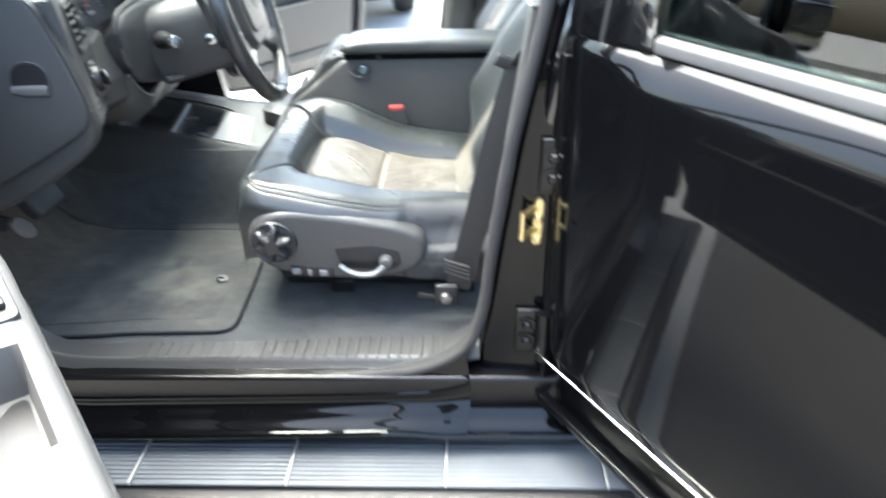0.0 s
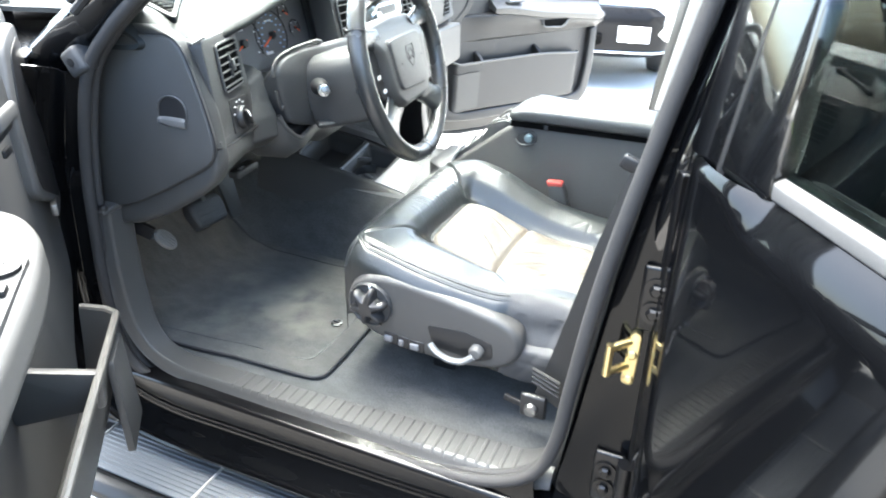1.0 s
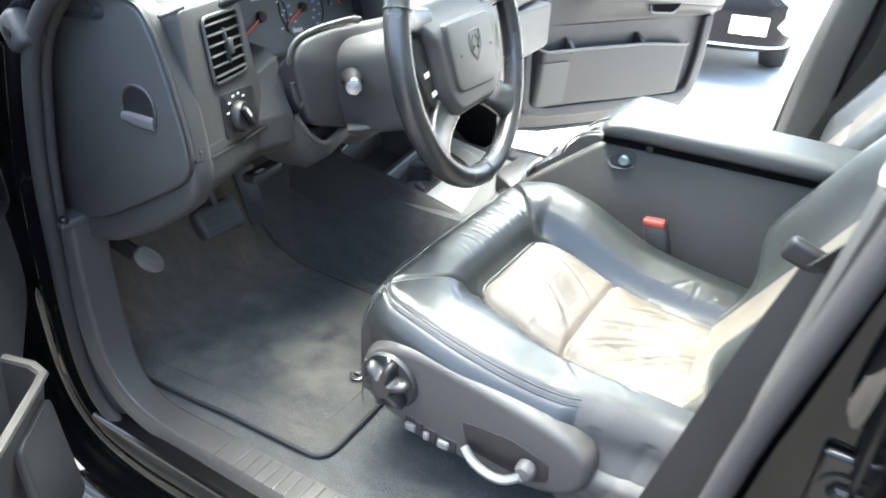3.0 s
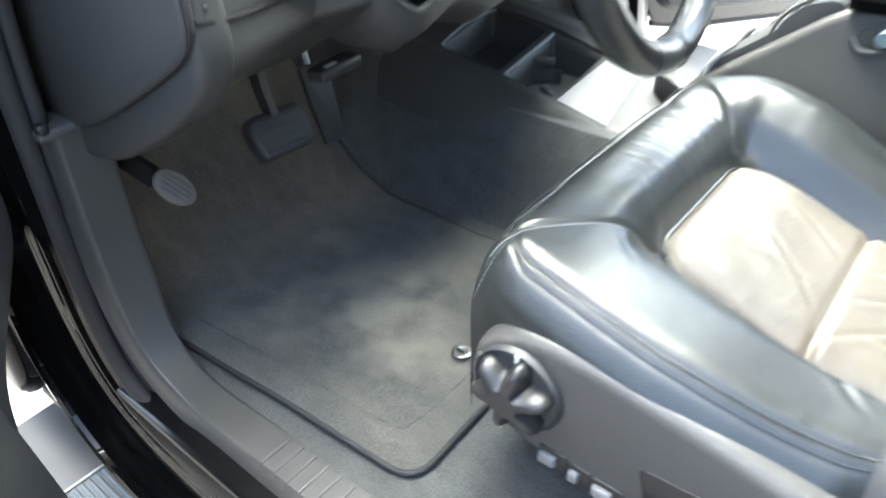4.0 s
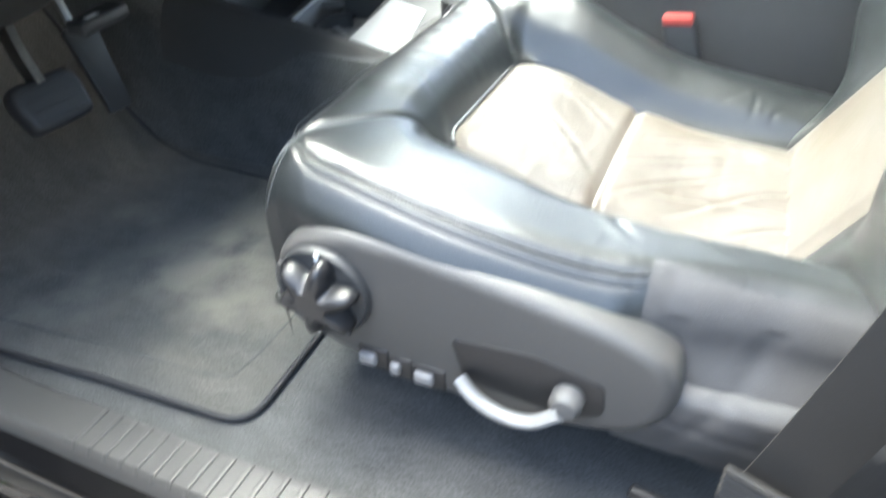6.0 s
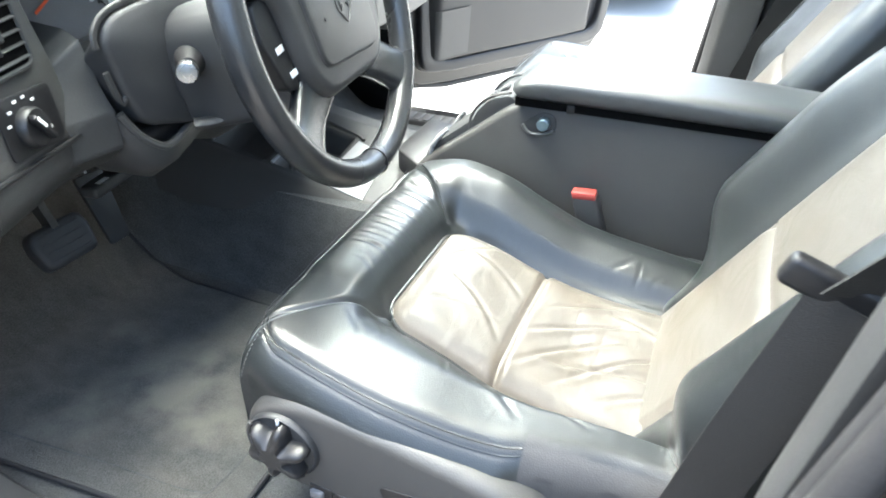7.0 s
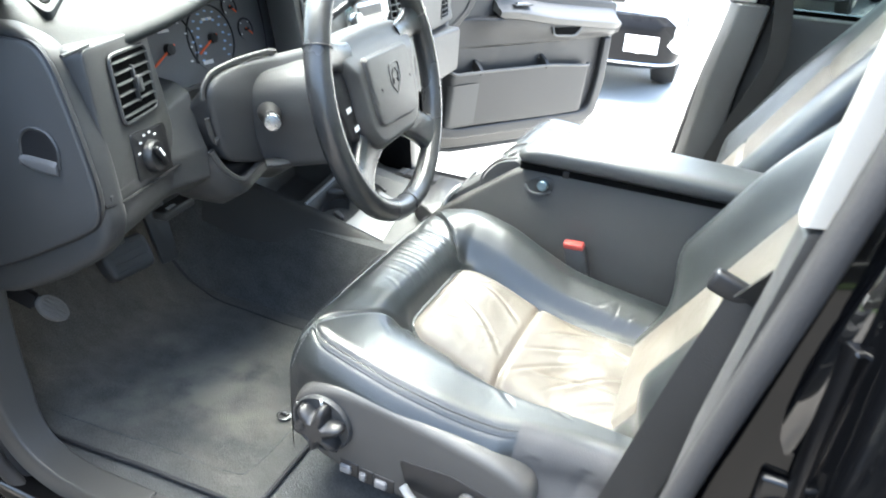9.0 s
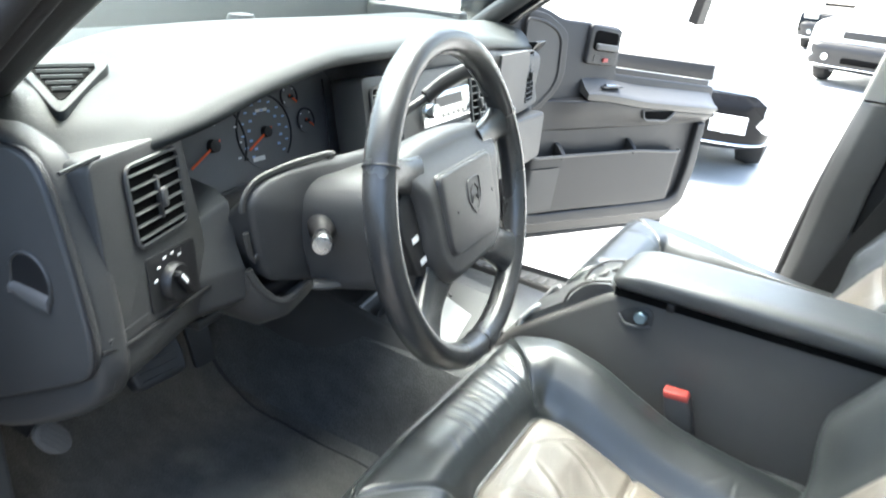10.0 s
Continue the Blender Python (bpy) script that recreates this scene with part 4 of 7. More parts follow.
    add("piping", tube(along(lambda t: on_top(-0.397 + 0.109 * t, 1.612 - 0.108 * t), 0, 1, 30, 0.0008), 0.0015, 6), LEATHER_DARK)
    st_bm = bmesh.new()
    u0 = find(lambda a: rounded(a * 0.86, -0.408, 0.16, 0.046, 0.11)[0] + a * 1e-6, -0.374, 0.085, 1)
    v0 = find(lambda a: rounded(a, 1.150, 1.640, 0.036, 0.11)[0] + a * 1e-6, 1.181, 0.075, 0.925)
    path = [Vector(cushion_point(u0 - 0.0020 * i, v0 - 0.0032 * i)) for i in range(24)]
    for a, b in zip(path[::2], path[1::2]):
        tube([a + Vector((-0.0010, -0.0008, 0)), b + Vector((-0.0010, -0.0008, 0))], 0.0006, 5, bm=st_bm)
    tagged(add("stitching", st_bm, THREAD_DARK, "grey thread stitching"), kind="stuff")

    # lower side: hard shield with controls, vinyl gusset behind, rails below
    shield = rpoly([(-0.374, 0.700), (-0.354, 0.752), (-0.29, 0.772), (-0.17, 0.756), (-0.068, 0.736), (-0.030, 0.712), (-0.028, 0.668), (-0.058, 0.634), (-0.155, 0.615), (-0.26, 0.626), (-0.342, 0.646)], [0.03, 0.04, 0.05, 0.05, 0.04, 0.035, 0.04, 0.04, 0.05, 0.04, 0.035], 6)
    sh = add("side_shield", prism(shield, "y", 1.122, 1.190, 0.014, 4), PLASTIC_MID, "grey plastic side shield")
    def gusset_point(u, v):
        x = -0.085 + 0.156 * u
        z = 0.618 + 0.070 * v
        pleat = 0.0016 * math.exp(-((u - 0.28 - 0.3 * v) / 0.05) ** 2) + 0.0014 * math.exp(-((u - 0.62 - 0.25 * (1 - v)) / 0.06) ** 2) + 0.0012 * math.exp(-((v - 0.62 + 0.25 * u) / 0.06) ** 2)
        return (x, 1.143 - 0.007 * math.sin(math.pi * min(u * 1.1, 1)) * math.sin(math.pi * v) + pleat + 0.024 * step01(v, 0.80, 1.0) + 0.014 * step01(-u, -0.10, 0.0), z)

    add("gusset_skirt", sheet(gusset_point, 44, 24, 0.004), VINYL_GREY, "loose grey vinyl skirt")
    if driver:
        # star knob in its round recess
        ctr = (-0.315, 1.118, 0.708)
        face = basis(ctr, (1, 0, 0), (0, 0, 1), (0, -1, 0))
        add("knob_well", turned([(0, 0.001), (0.039, 0.001), (0.041, 0.003), (0.0425, 0.001), (0.043, -0.004), (0.0, -0.004)], 36, face), PLASTIC_DARK, "", sh)
        crescent = [(-0.315 + 0.0425 * math.cos(a), 1.1165, 0.708 + 0.0425 * math.sin(a)) for a in [radians(150 + 150 * i / 20) for i in range(21)]]
        add("well_rim", tube(crescent, 0.0026, 8), PLASTIC_MID, "", sh)
        rings = []
        for z, r0, amp in ((0.002, 0.031, 0.0075), (0.010, 0.031, 0.008), (0.017, 0.028, 0.0075), (0.021, 0.023, 0.005), (0.0225, 0.015, 0.002), (0.0225, 0.007, 0)):
            rings.append([((r0 + amp * math.cos(6 * a)) * math.cos(a + 0.3), (r0 + amp * math.cos(6 * a)) * math.sin(a + 0.3), z - 0.006 * (0.5 - 0.5 * math.cos(6 * a)) * (r0 > 0.02)) for a in [2 * math.pi * i / 72 for i in range(72)]])
        add("lumbar_knob", loft(rings, m=face), surface("knob_plastic", (0.020, 0.020, 0.021), 0.85, 0.36, 0.05, 20, 400, 0.1), "dark star-shaped lumbar knob", sh)
        add("pointer", rbox((0, 0, 0), (0.004, 0.003, 0.009), 0.001, 1, Matrix.Translation((-0.314, 1.115, 0.7455))), WHITE, "", sh)
        # three power switches
        for x, z, w in ((-0.281, 0.643, 0.017), (-0.255, 0.640, 0.010), (-0.228, 0.639, 0.018)):
            add("seat_switch", rbox((x, 1.1215, z), (w, 0.012, 0.013), 0.003), surface("silver_switch", (0.17, 0.17, 0.172), 0.9, 0.35, 0.05, 20, 300, 0.1), "pale grey power switch", sh)
            add("switch_bezel", rbox((x + 0.004, 1.1235, z), (w + 0.012, 0.006, 0.024), 0.002), PLASTIC_BLACK, "", sh)
        # recline lever over a flat black patch that paints its pocket's shade
        add("lever_pocket", prism(rpoly([(-0.204, 0.692), (-0.132, 0.698), (-0.080, 0.686), (-0.078, 0.655), (-0.105, 0.642), (-0.192, 0.650)], 0.008, 4), "y", 1.1205, 1.13, 0.002), PLASTIC_BLACK, "", sh)
        lever = spline([(-0.193, 1.114, 0.658), (-0.176, 1.106, 0.650), (-0.152, 1.102, 0.645), (-0.128, 1.102, 0.648), (-0.108, 1.106, 0.662)], 6)
        add("recline_lever", tube(lever, 0.0070, 10, rz=0.006), SATIN_GREY, "grey recline lever", sh)
        add("lever_pivot", turned([(0, 0), (0.013, 0), (0.013, 0.012), (0.009, 0.017), (0, 0.018)], 16, basis((-0.106, 1.122, 0.667), (1, 0, 0), (0, 0, 1), (0, -1, 0))), PLASTIC, "", sh)
    for y in (1.26, 1.56):
        add("seat_rail", rbox((-0.13, y, 0.548), (0.42, 0.035, 0.03), 0.006), PLASTIC_BLACK, "black steel rail")
        for x in (-0.22, 0.04):
            add("rail_foot", rbox((x, y, 0.530), (0.05, 0.05, 0.035), 0.006), PLASTIC_BLACK)
    add("seat_pan", rbox((-0.13, 1.395, 0.62), (0.42, 0.42, 0.08), 0.02), PLASTIC_BLACK)
    return s


seat(True, "driver_seat", "slate leather driver's seat with taupe insert panels")
seat(False, "passenger_seat", "slate leather passenger seat with taupe insert panels")

# ==== dashboard ====
dash = thing("dashboard", (-0.85, MID, 0.82), "grey vinyl dashboard with round-cornered vents and gauges", "dashboard")

edge_x = curve_fn([(1.02, -0.660), (1.07, -0.615), (1.12, -0.603), (1.30, -0.590), (1.55, -0.600), (1.85, -0.625), (2.10, -0.680), (2.40, -0.745), (2.50, -0.77)])
edge_z = curve_fn([(1.02, 1.168), (1.10, 1.160), (1.20, 1.176), (1.32, 1.208), (1.45, 1.226), (1.72, 1.224), (1.95, 1.205), (2.30, 1.170), (2.62, 1.140)])


def pad_point(u, v):
    y = 1.02 + (far(1.02) - 1.02) * v
    ex, ez = edge_x(y), edge_z(y)
    top = [(-1.25, 1.175), (-1.12, 1.195), (-0.95, 1.205 + 0.3 * (ez - 1.2)), (ex - 0.13, max(ez + 0.012, 1.200)), (ex - 0.05, max(ez + 0.008, 1.183)), (ex - 0.015, ez + 0.002), (ex, ez - 0.010), (ex - 0.010, ez - 0.021), (ex - 0.05, ez - 0.025), (ex - 0.12, ez - 0.027)]
    t = u * (len(top) - 1)
    i = min(int(t), len(top) - 2)
    f = t - i
    a, b, c, d = (Vector(top[max(i - 1, 0)]), Vector(top[i]), Vector(top[i + 1]), Vector(top[min(i + 2, len(top) - 1)]))
    q = 0.5 * (2 * b + (c - a) * f + (2 * a - 5 * b + 4 * c - d) * f * f + (3 * b - a - 3 * c + d) * f ** 3)
    return (q.x, y, q.y)


part("upper_pad", sheet(pad_point, 45, 80, 0.008), DASH_PAD, dash, "grey vinyl upper pad", 60)

face_hi = curve_fn([(1.05, -0.630), (1.10, -0.630), (1.195, -0.645), (1.225, -0.66), (1.255, -0.725), (1.565, -0.725), (1.60, -0.65), (1.63, -0.635), (2.00, -0.655), (2.06, -0.672), (2.22, -0.695), (2.40, -0.722), (2.50, -0.75)])
face_mid = curve_fn([(1.05, -0.610), (1.10, -0.605), (1.20, -0.625), (1.26, -0.64), (1.56, -0.64), (1.64, -0.63), (2.0, -0.645), (2.08, -0.668), (2.22, -0.692), (2.40, -0.720), (2.50, -0.75)])
face_lo = curve_fn([(1.05, -0.549), (1.09, -0.562), (1.15, -0.583), (1.20, -0.600), (1.28, -0.608), (1.56, -0.625), (1.64, -0.605), (2.0, -0.64), (2.08, -0.672), (2.22, -0.70), (2.40, -0.725), (2.50, -0.755)])


def fascia_point(u, v):
    y = 1.05 + (far(1.05) - 1.05) * v
    ez = edge_z(y)
    hi, mid, lo = face_hi(y), face_mid(y), face_lo(y)
    pts = [(hi - 0.02, ez - 0.015), (hi, ez - 0.028), (hi + 0.004, 1.10), (hi + (mid - hi) * 0.2, 1.054), (mid, 1.040), (mid + 0.006, 1.014), (lo - 0.005, 1.004), (lo, 0.994), (lo - 0.002, 0.95), (lo - 0.03, 0.922), (lo - 0.085, 0.890), (lo - 0.17, 0.843), (lo - 0.27, 0.806)]
    t = u * (len(pts) - 1)
    i = min(int(t), len(pts) - 2)
    f = t - i
    a, b, c, d = (Vector(pts[max(i - 1, 0)]), Vector(pts[i]), Vector(pts[i + 1]), Vector(pts[min(i + 2, len(pts) - 1)]))
    q = 0.5 * (2 * b + (c - a) * f + (2 * a - 5 * b + 4 * c - d) * f * f + (3 * b - a - 3 * c + d) * f ** 3)
    cut = step01(y, 1.30, 1.36) * (1 - step01(y, 1.50, 1.60))
    if u > 0.62:
        q = Vector((q.x - 0.02 * cut, q.y + 0.03 * cut))
    return (q.x, y, q.y)


part("fascia", sheet(fascia_point, 66, 130, 0.006), PLASTIC_DASH, dash, "", 60)

# flush panel between the side bezel and the column
def knee_point(u, v):
    y = 1.186 + 0.066 * v
    x = -0.604 + 0.014 * v
    top = 1.046 + 0.034 * v
    pts = [(x - 0.09, top + 0.004), (x - 0.040, top), (x - 0.020, top - 0.010), (x - 0.008, 1.02), (x + 0.004, 0.992), (x + 0.004, 0.950), (x - 0.03, 0.925)]
    t = u * (len(pts) - 1)
    i = min(int(t), len(pts) - 2)
    q = Vector(pts[i]).lerp(Vector(pts[i + 1]), t - i)
    return (q.x, y, q.y)


part("knee_panel", sheet(knee_point, 48, 8, 0.004), PLASTIC_DASH, dash, "", 60)

# end cap with the fuse door, rounding the corner
cap = rpoly([(-0.87, 0.80), (-0.87, 1.03), (-0.82, 1.13), (-0.73, 1.188), (-0.635, 1.178), (-0.594, 1.162), (-0.560, 1.07), (-0.552, 1.020), (-0.550, 1.000), (-0.545, 0.966), (-0.562, 0.925), (-0.655, 0.863), (-0.76, 0.812)], [0.02, 0.05, 0.05, 0.03, 0.03, 0.03, 0.05, 0.015, 0.010, 0.03, 0.05, 0.05, 0.04], 5)
k = prism(cap, "y", 1.033, 1.072, 0.018, 5)
part("end_cap", k, PLASTIC_DASH, dash)
door_line = rpoly([(-0.845, 0.835), (-0.845, 1.03), (-0.79, 1.125), (-0.705, 1.170), (-0.602, 1.172), (-0.583, 1.150), (-0.566, 1.10), (-0.551, 1.04), (-0.544, 1.0), (-0.552, 0.970), (-0.59, 0.946), (-0.70, 0.886), (-0.76, 0.858)], [0.015, 0.04, 0.04, 0.03, 0.02, 0.02, 0.04, 0.04, 0.02, 0.02, 0.03, 0.04, 0.04], 5)
fuse = part("fuse_door", prism(door_line, "y", 1.027, 1.040, 0.004, 3), PLASTIC_DASH, dash, "grey plastic fuse cover")
part("cover_gap", sweep([(p.x, 1.0318, p.y) for p in door_line], circle(0.0017, 6), (0, 1, 0), True), PLASTIC_BLACK, fuse)
# flat black plate paints the shade inside the scooped pull
scoop = rpoly([(-0.652, 1.030), (-0.648, 1.062), (-0.628, 1.074), (-0.602, 1.072), (-0.590, 1.056), (-0.594, 1.030)], [0.004, 0.016, 0.016, 0.012, 0.012, 0.004], 5)
part("pull_recess", prism(scoop, "y", 1.0262, 1.031, 0.0), PLASTIC_BLACK, fuse, "dark scooped pull")
part("scoop_edge", tube(spline([(-0.652, 1.0262, 1.032), (-0.648, 1.0262, 1.060), (-0.628, 1.0262, 1.075), (-0.602, 1.0262, 1.073), (-0.590, 1.0262, 1.056), (-0.593, 1.0262, 1.034)], 6), 0.0022, 6), PLASTIC_DASH, fuse)
k = loft([[(x, 1.0266, 1.040 + 0.002 * e), (x, 1.0225, 1.036), (x, 1.0225, 1.026 + 0.004 * (1 - e)), (x, 1.0266, 1.022 + 0.006 * (1 - e))] for x, e in ((-0.651, 0.0), (-0.640, 0.8), (-0.622, 1.0), (-0.604, 1.0), (-0.595, 0.9))])
part("pull_lip", soften(k, 0.0015, 2, 30), PLASTIC, fuse, "lighter finger lip")

# vent and lamp switch in one bezel on the driver's side
bez_m = basis((-0.571, 1.081, 1.066), Vector((-0.326, 0.945, 0)).normalized(), Vector((0.940, 0.324, 0.105)), Vector((-0.10, -0.034, 0.994)))


def vent(w, h, m, parent, slats, name="air_vent"):
    """A flat near-black plate that paints the well's shade, with a frame and tilted slats; local x across, y out, z up.
    """
    v = part(name, prism(rpoly([(0, 0), (w, 0), (w, h), (0, h)], 0.011, 5), "y", 0.0, 0.0035, 0.0, m=m), CAVITY_SHADE, parent, "black louvred air vent")
    part("vent_rim", sweep([(p.x, 0.004, p.y) for p in rpoly([(0, 0), (w, 0), (w, h), (0, h)], 0.011, 5)], circle(0.0024, 6), (0, 1, 0), True, m=m), PLASTIC_DARK, v)
    for i in range(slats):
        z = h * (i + 0.7) / (slats + 0.4)
        part("slat", rbox((0, 0, 0), (w - 0.006, 0.008, 0.0018), 0.0008, 1, m @ Matrix.Translation((w / 2, 0.0035, z)) @ Matrix.Rotation(radians(-12), 4, "X")), PLASTIC_DARK, v)
    part("vane", rbox((w / 2, 0.005, h * 0.5), (0.004, 0.006, h * 0.55), 0.001, 1, m), PLASTIC_DARK, v)
    part("thumb_tab", rbox((w / 2, 0.011, h * 0.5), (0.010, 0.006, 0.020), 0.002, 1, m), PLASTIC_DARK, v)
    return v


k = prism(rpoly([(-0.026, -0.079), (0.135, -0.086), (0.142, -0.030), (0.126, 0.096), (-0.018, 0.096)], [0.004, 0.004, 0.03, 0.012, 0.012], 5), "y", -0.05, 0.004, 0.004, 3, m=bez_m)
part("side_bezel", k, PLASTIC_DASH, dash)
vent(0.086, 0.080, bez_m @ Matrix.Translation((0.024, 0.0025, 0.000)), dash, 6)
sw_m = bez_m @ Matrix.Translation((0.030, 0.0030, -0.080))
lamp = part("lamp_switch", prism(rpoly([(-0.003, 0.007), (0.082, -0.002), (0.088, 0.058), (0.001, 0.066)], [0.006, 0.012, 0.010, 0.004], 4), "y", 0.0, 0.003, 0.001, m=sw_m), PLASTIC_BLACK, dash, "black headlamp switch with white marks")
part("switch_dial", turned([(0, 0), (0.021, 0), (0.0205, 0.007), (0.018, 0.010), (0, 0.0105)], 28, sw_m @ basis((0.036, 0.003, 0.028), (1, 0, 0), (0, 0, 1), (0, 1, 0))), PLASTIC_BLACK, lamp)
part("dial_grip", rbox((0, 0, 0), (0.007, 0.009, 0.036), 0.003, 2, sw_m @ Matrix.Translation((0.036, 0.017, 0.028)) @ Matrix.Rotation(radians(-35), 4, "Y")), PLASTIC_BLACK, lamp)
part("dial_mark", rbox((0, 0, 0), (0.004, 0.001, 0.014), 0.0004, 1, sw_m @ Matrix.Translation((0.0315, 0.0214, 0.0345)) @ Matrix.Rotation(radians(-35), 4, "Y")), WHITE, lamp)
for a in (-70, -42, -14, 14, 42):
    x, z = 0.036 + 0.028 * math.sin(radians(a)), 0.030 + 0.028 * math.cos(radians(a))
    part("mark", rbox((0, 0, 0), (0.0058, 0.0008, 0.0026), 0.0003, 1, sw_m @ Matrix.Translation((x, 0.0036, z))), WHITE, lamp)
for x, z in ((0.058, 0.012), (0.063, 0.018)):
    part("mark", rbox((x, 0.0036, z), (0.008, 0.0008, 0.003), 0.0003, 1, sw_m), WHITE, lamp)

# shadow line between the upper and the lower panel
k = tube(spline([(-0.549, 1.040, 0.992), (-0.553, 1.070, 0.987), (-0.570, 1.12, 0.983), (-0.590, 1.181, 0.980), (-0.598, 1.22, 0.981), (-0.594, 1.250, 0.984)], 6), 0.0024, 6)
part("panel_gap", k, PLASTIC_BLACK, dash)
part("pad_gap", tube([(-0.566, 1.034, 1.160), (-0.580, 1.080, 1.163)], 0.0022, 6), PLASTIC_BLACK, dash)

# defroster outlet in the corner of the pad
pad_grid = [pad_point(i / 180, j / 240) for i in range(40, 120) for j in range(0, 60)]


def on_pad(x, y):
    return Vector((x, y, min(pad_grid, key=lambda p: (p[0] - x) ** 2 + (p[1] - y) ** 2)[2]))


va, vb, vc = on_pad(-0.775, 1.125), on_pad(-0.735, 1.212), on_pad(-0.640, 1.086)
vo = (va + vb + vc) / 3
e1 = (vb - va).normalized()
e3 = e1.cross(vc - va).normalized()
e3 = e3 if e3.z > 0 else -e3
def_m = basis(vo + e3 * 0.008, e1, e3.cross(e1), e3)
tri2 = [((p - vo).dot(e1), (p - vo).dot(e3.cross(e1))) for p in (va, vb, vc)]
shrunk = lambda f: rpoly([(x * f, y * f) for x, y in tri2], 0.022 * f, 5)
df = part("defroster_vent", prism(shrunk(1.0), "z", -0.02, 0.0055, 0.003, 3, m=def_m), DASH_PAD, dash, "triangular grey defroster outlet")
# flat near-black plate paints the depth below the slats
part("vent_well", prism(shrunk(0.70), "z", 0.0057, 0.0066, 0.0, m=def_m), CAVITY_SHADE, df)
(ax_, ay_), (bx_, by_), (cx_, cy_) = [(x * 0.66, y * 0.66) for x, y in tri2]
for i in range(5):
    t = 0.08 + 0.165 * i
    p, q = Vector((ax_ + (cx_ - ax_) * t, ay_ + (cy_ - ay_) * t, 0.0078)), Vector((bx_ + (cx_ - bx_) * t, by_ + (cy_ - by_) * t, 0.0078))
    part("slat", tube([p, q], 0.0032, 6, m=def_m), DASH_PAD, df)

# gauge cluster
cl = thing("gauge_cluster", (-0.70, 1.41, 1.05), "charcoal gauge cluster with orange needles", "gauge cluster")
clm = basis((-0.683, 1.262, 1.055), (0, 1, 0), Vector((0.97, 0, 0.24)), Vector((-0.24, 0, 0.97)))
part("cluster_panel", prism(rpoly([(-0.03, -0.02), (0.295, -0.02), (0.295, 0.115), (0.25, 0.142), (0.06, 0.128), (-0.03, 0.098)], 0.02, 4), "y", -0.01, 0.002, 0.002, m=clm), DIAL, cl)
part("lower_strip", prism(rpoly([(-0.03, -0.055), (0.29, -0.055), (0.295, -0.006), (0.15, 0.0), (-0.03, -0.012)], 0.006, 3), "y", -0.004, 0.006, 0.002, m=clm), PLASTIC_DARK, cl, "dark strip below the dials")


def gauge(x, z, r, needle, marks, colour, arc=(210, -30)):
    g = part("gauge", turned([(0, 0), (r, 0), (r, 0.0015), (0, 0.0016)], 40, clm @ basis((x, 0.0022, z), (1, 0, 0), (0, 0, 1), (0, 1, 0))), DIAL, cl)
    part("gauge_ring", tube([(x + r * math.cos(radians(a)), 0.004, z + r * math.sin(radians(a))) for a in range(arc[1], arc[0] + 1, 8)], 0.0016, 6, m=clm, up=(0, 1, 0)), PLASTIC_BLACK, g)
    for i in range(marks):
        a = radians(arc[0] + (arc[1] - arc[0]) * i / (marks - 1))
        part("mark", rbox((0, 0, 0), (0.006 if r > 0.03 else 0.003, 0.0006, 0.0026), 0.0002, 1, clm @ Matrix.Translation((x + r * 0.82 * math.cos(a), 0.0046, z + r * 0.82 * math.sin(a)))), colour, g)
    a = radians(needle)
    mid = 0.30 * r
    part("needle", rbox((0, 0, 0), (r * 1.05, 0.0016, 0.0032), 0.0006, 1, clm @ Matrix.Translation((x + mid * math.cos(a), 0.008, z + mid * math.sin(a))) @ Matrix.Rotation(-a, 4, "Y")), ORANGE, g)
    part("needle_cap", turned([(0, 0.002), (r * 0.16, 0.002), (r * 0.14, 0.009), (0, 0.010)], 16, clm @ basis((x, 0.0022, z), (1, 0, 0), (0, 0, 1), (0, 1, 0))), PLASTIC_BLACK, g)


gauge(0.045, 0.052, 0.056, 207, 6, WHITE, (100, -30))
gauge(0.138, 0.055, 0.050, 207, 13, BLUE_PRINT, (225, -45))
gauge(0.196, 0.095, 0.016, -40, 4, WHITE)
gauge(0.222, 0.058, 0.017, -40, 4, WHITE)
for x, z in ((0.045, 0.078), (0.138, 0.084)):
    part("dial_print", rbox((x, 0.0046, z), (0.022, 0.0006, 0.004), 0.0002, 1, clm), WHITE, cl)
for i in range(11):
    a = radians(222 - 264 * i / 10)
    part("dial_print", rbox((0.138 + 0.029 * math.cos(a), 0.0046, 0.055 + 0.029 * math.sin(a)), (0.006, 0.0006, 0.0035), 0.0002, 1, clm), BLUE_PRINT, cl)
part("plate_mark", rbox((0.118, 0.0045, 0.022), (0.022, 0.0008, 0.006), 0.0003, 1, clm), WHITE, cl)
part("divider", tube([clm @ Vector(p) for p in ((0.270, 0.006, 0.112), (0.268, 0.006, 0.06), (0.262, 0.006, 0.012))], 0.0014, 6), PLASTIC_BLACK, cl)

# steering column shroud with its chrome knob
col = thing("steering_column", (-0.52, 1.40, 0.95), "charcoal steering column shroud with a chrome knob", "steering column")
COWL = [(1.243, 1.078), (1.262, 1.098), (1.315, 1.108), (1.360, 1.111), (1.47, 1.108), (1.545, 1.098), (1.560, 1.03), (1.53, 0.955), (1.45, 0.930), (1.362, 0.940), (1.272, 0.966), (1.252, 1.02)]
cowl_line = rpoly(COWL, [0.012, 0.018, 0.02, 0.02, 0.02, 0.03, 0.03, 0.03, 0.03, 0.03, 0.018, 0.02], 5)


def cowl_ring(x, grow, fall=0.0):
    c = Vector((1.40, 1.03))
    out = []
    for p in cowl_line:
        q = p + (p - c).normalized() * grow
        out.append((x + 0.020 * step01(p.x, 1.25, 1.40), q.x, q.y - fall * step01(p.y, 1.0, 1.10)))
    return out


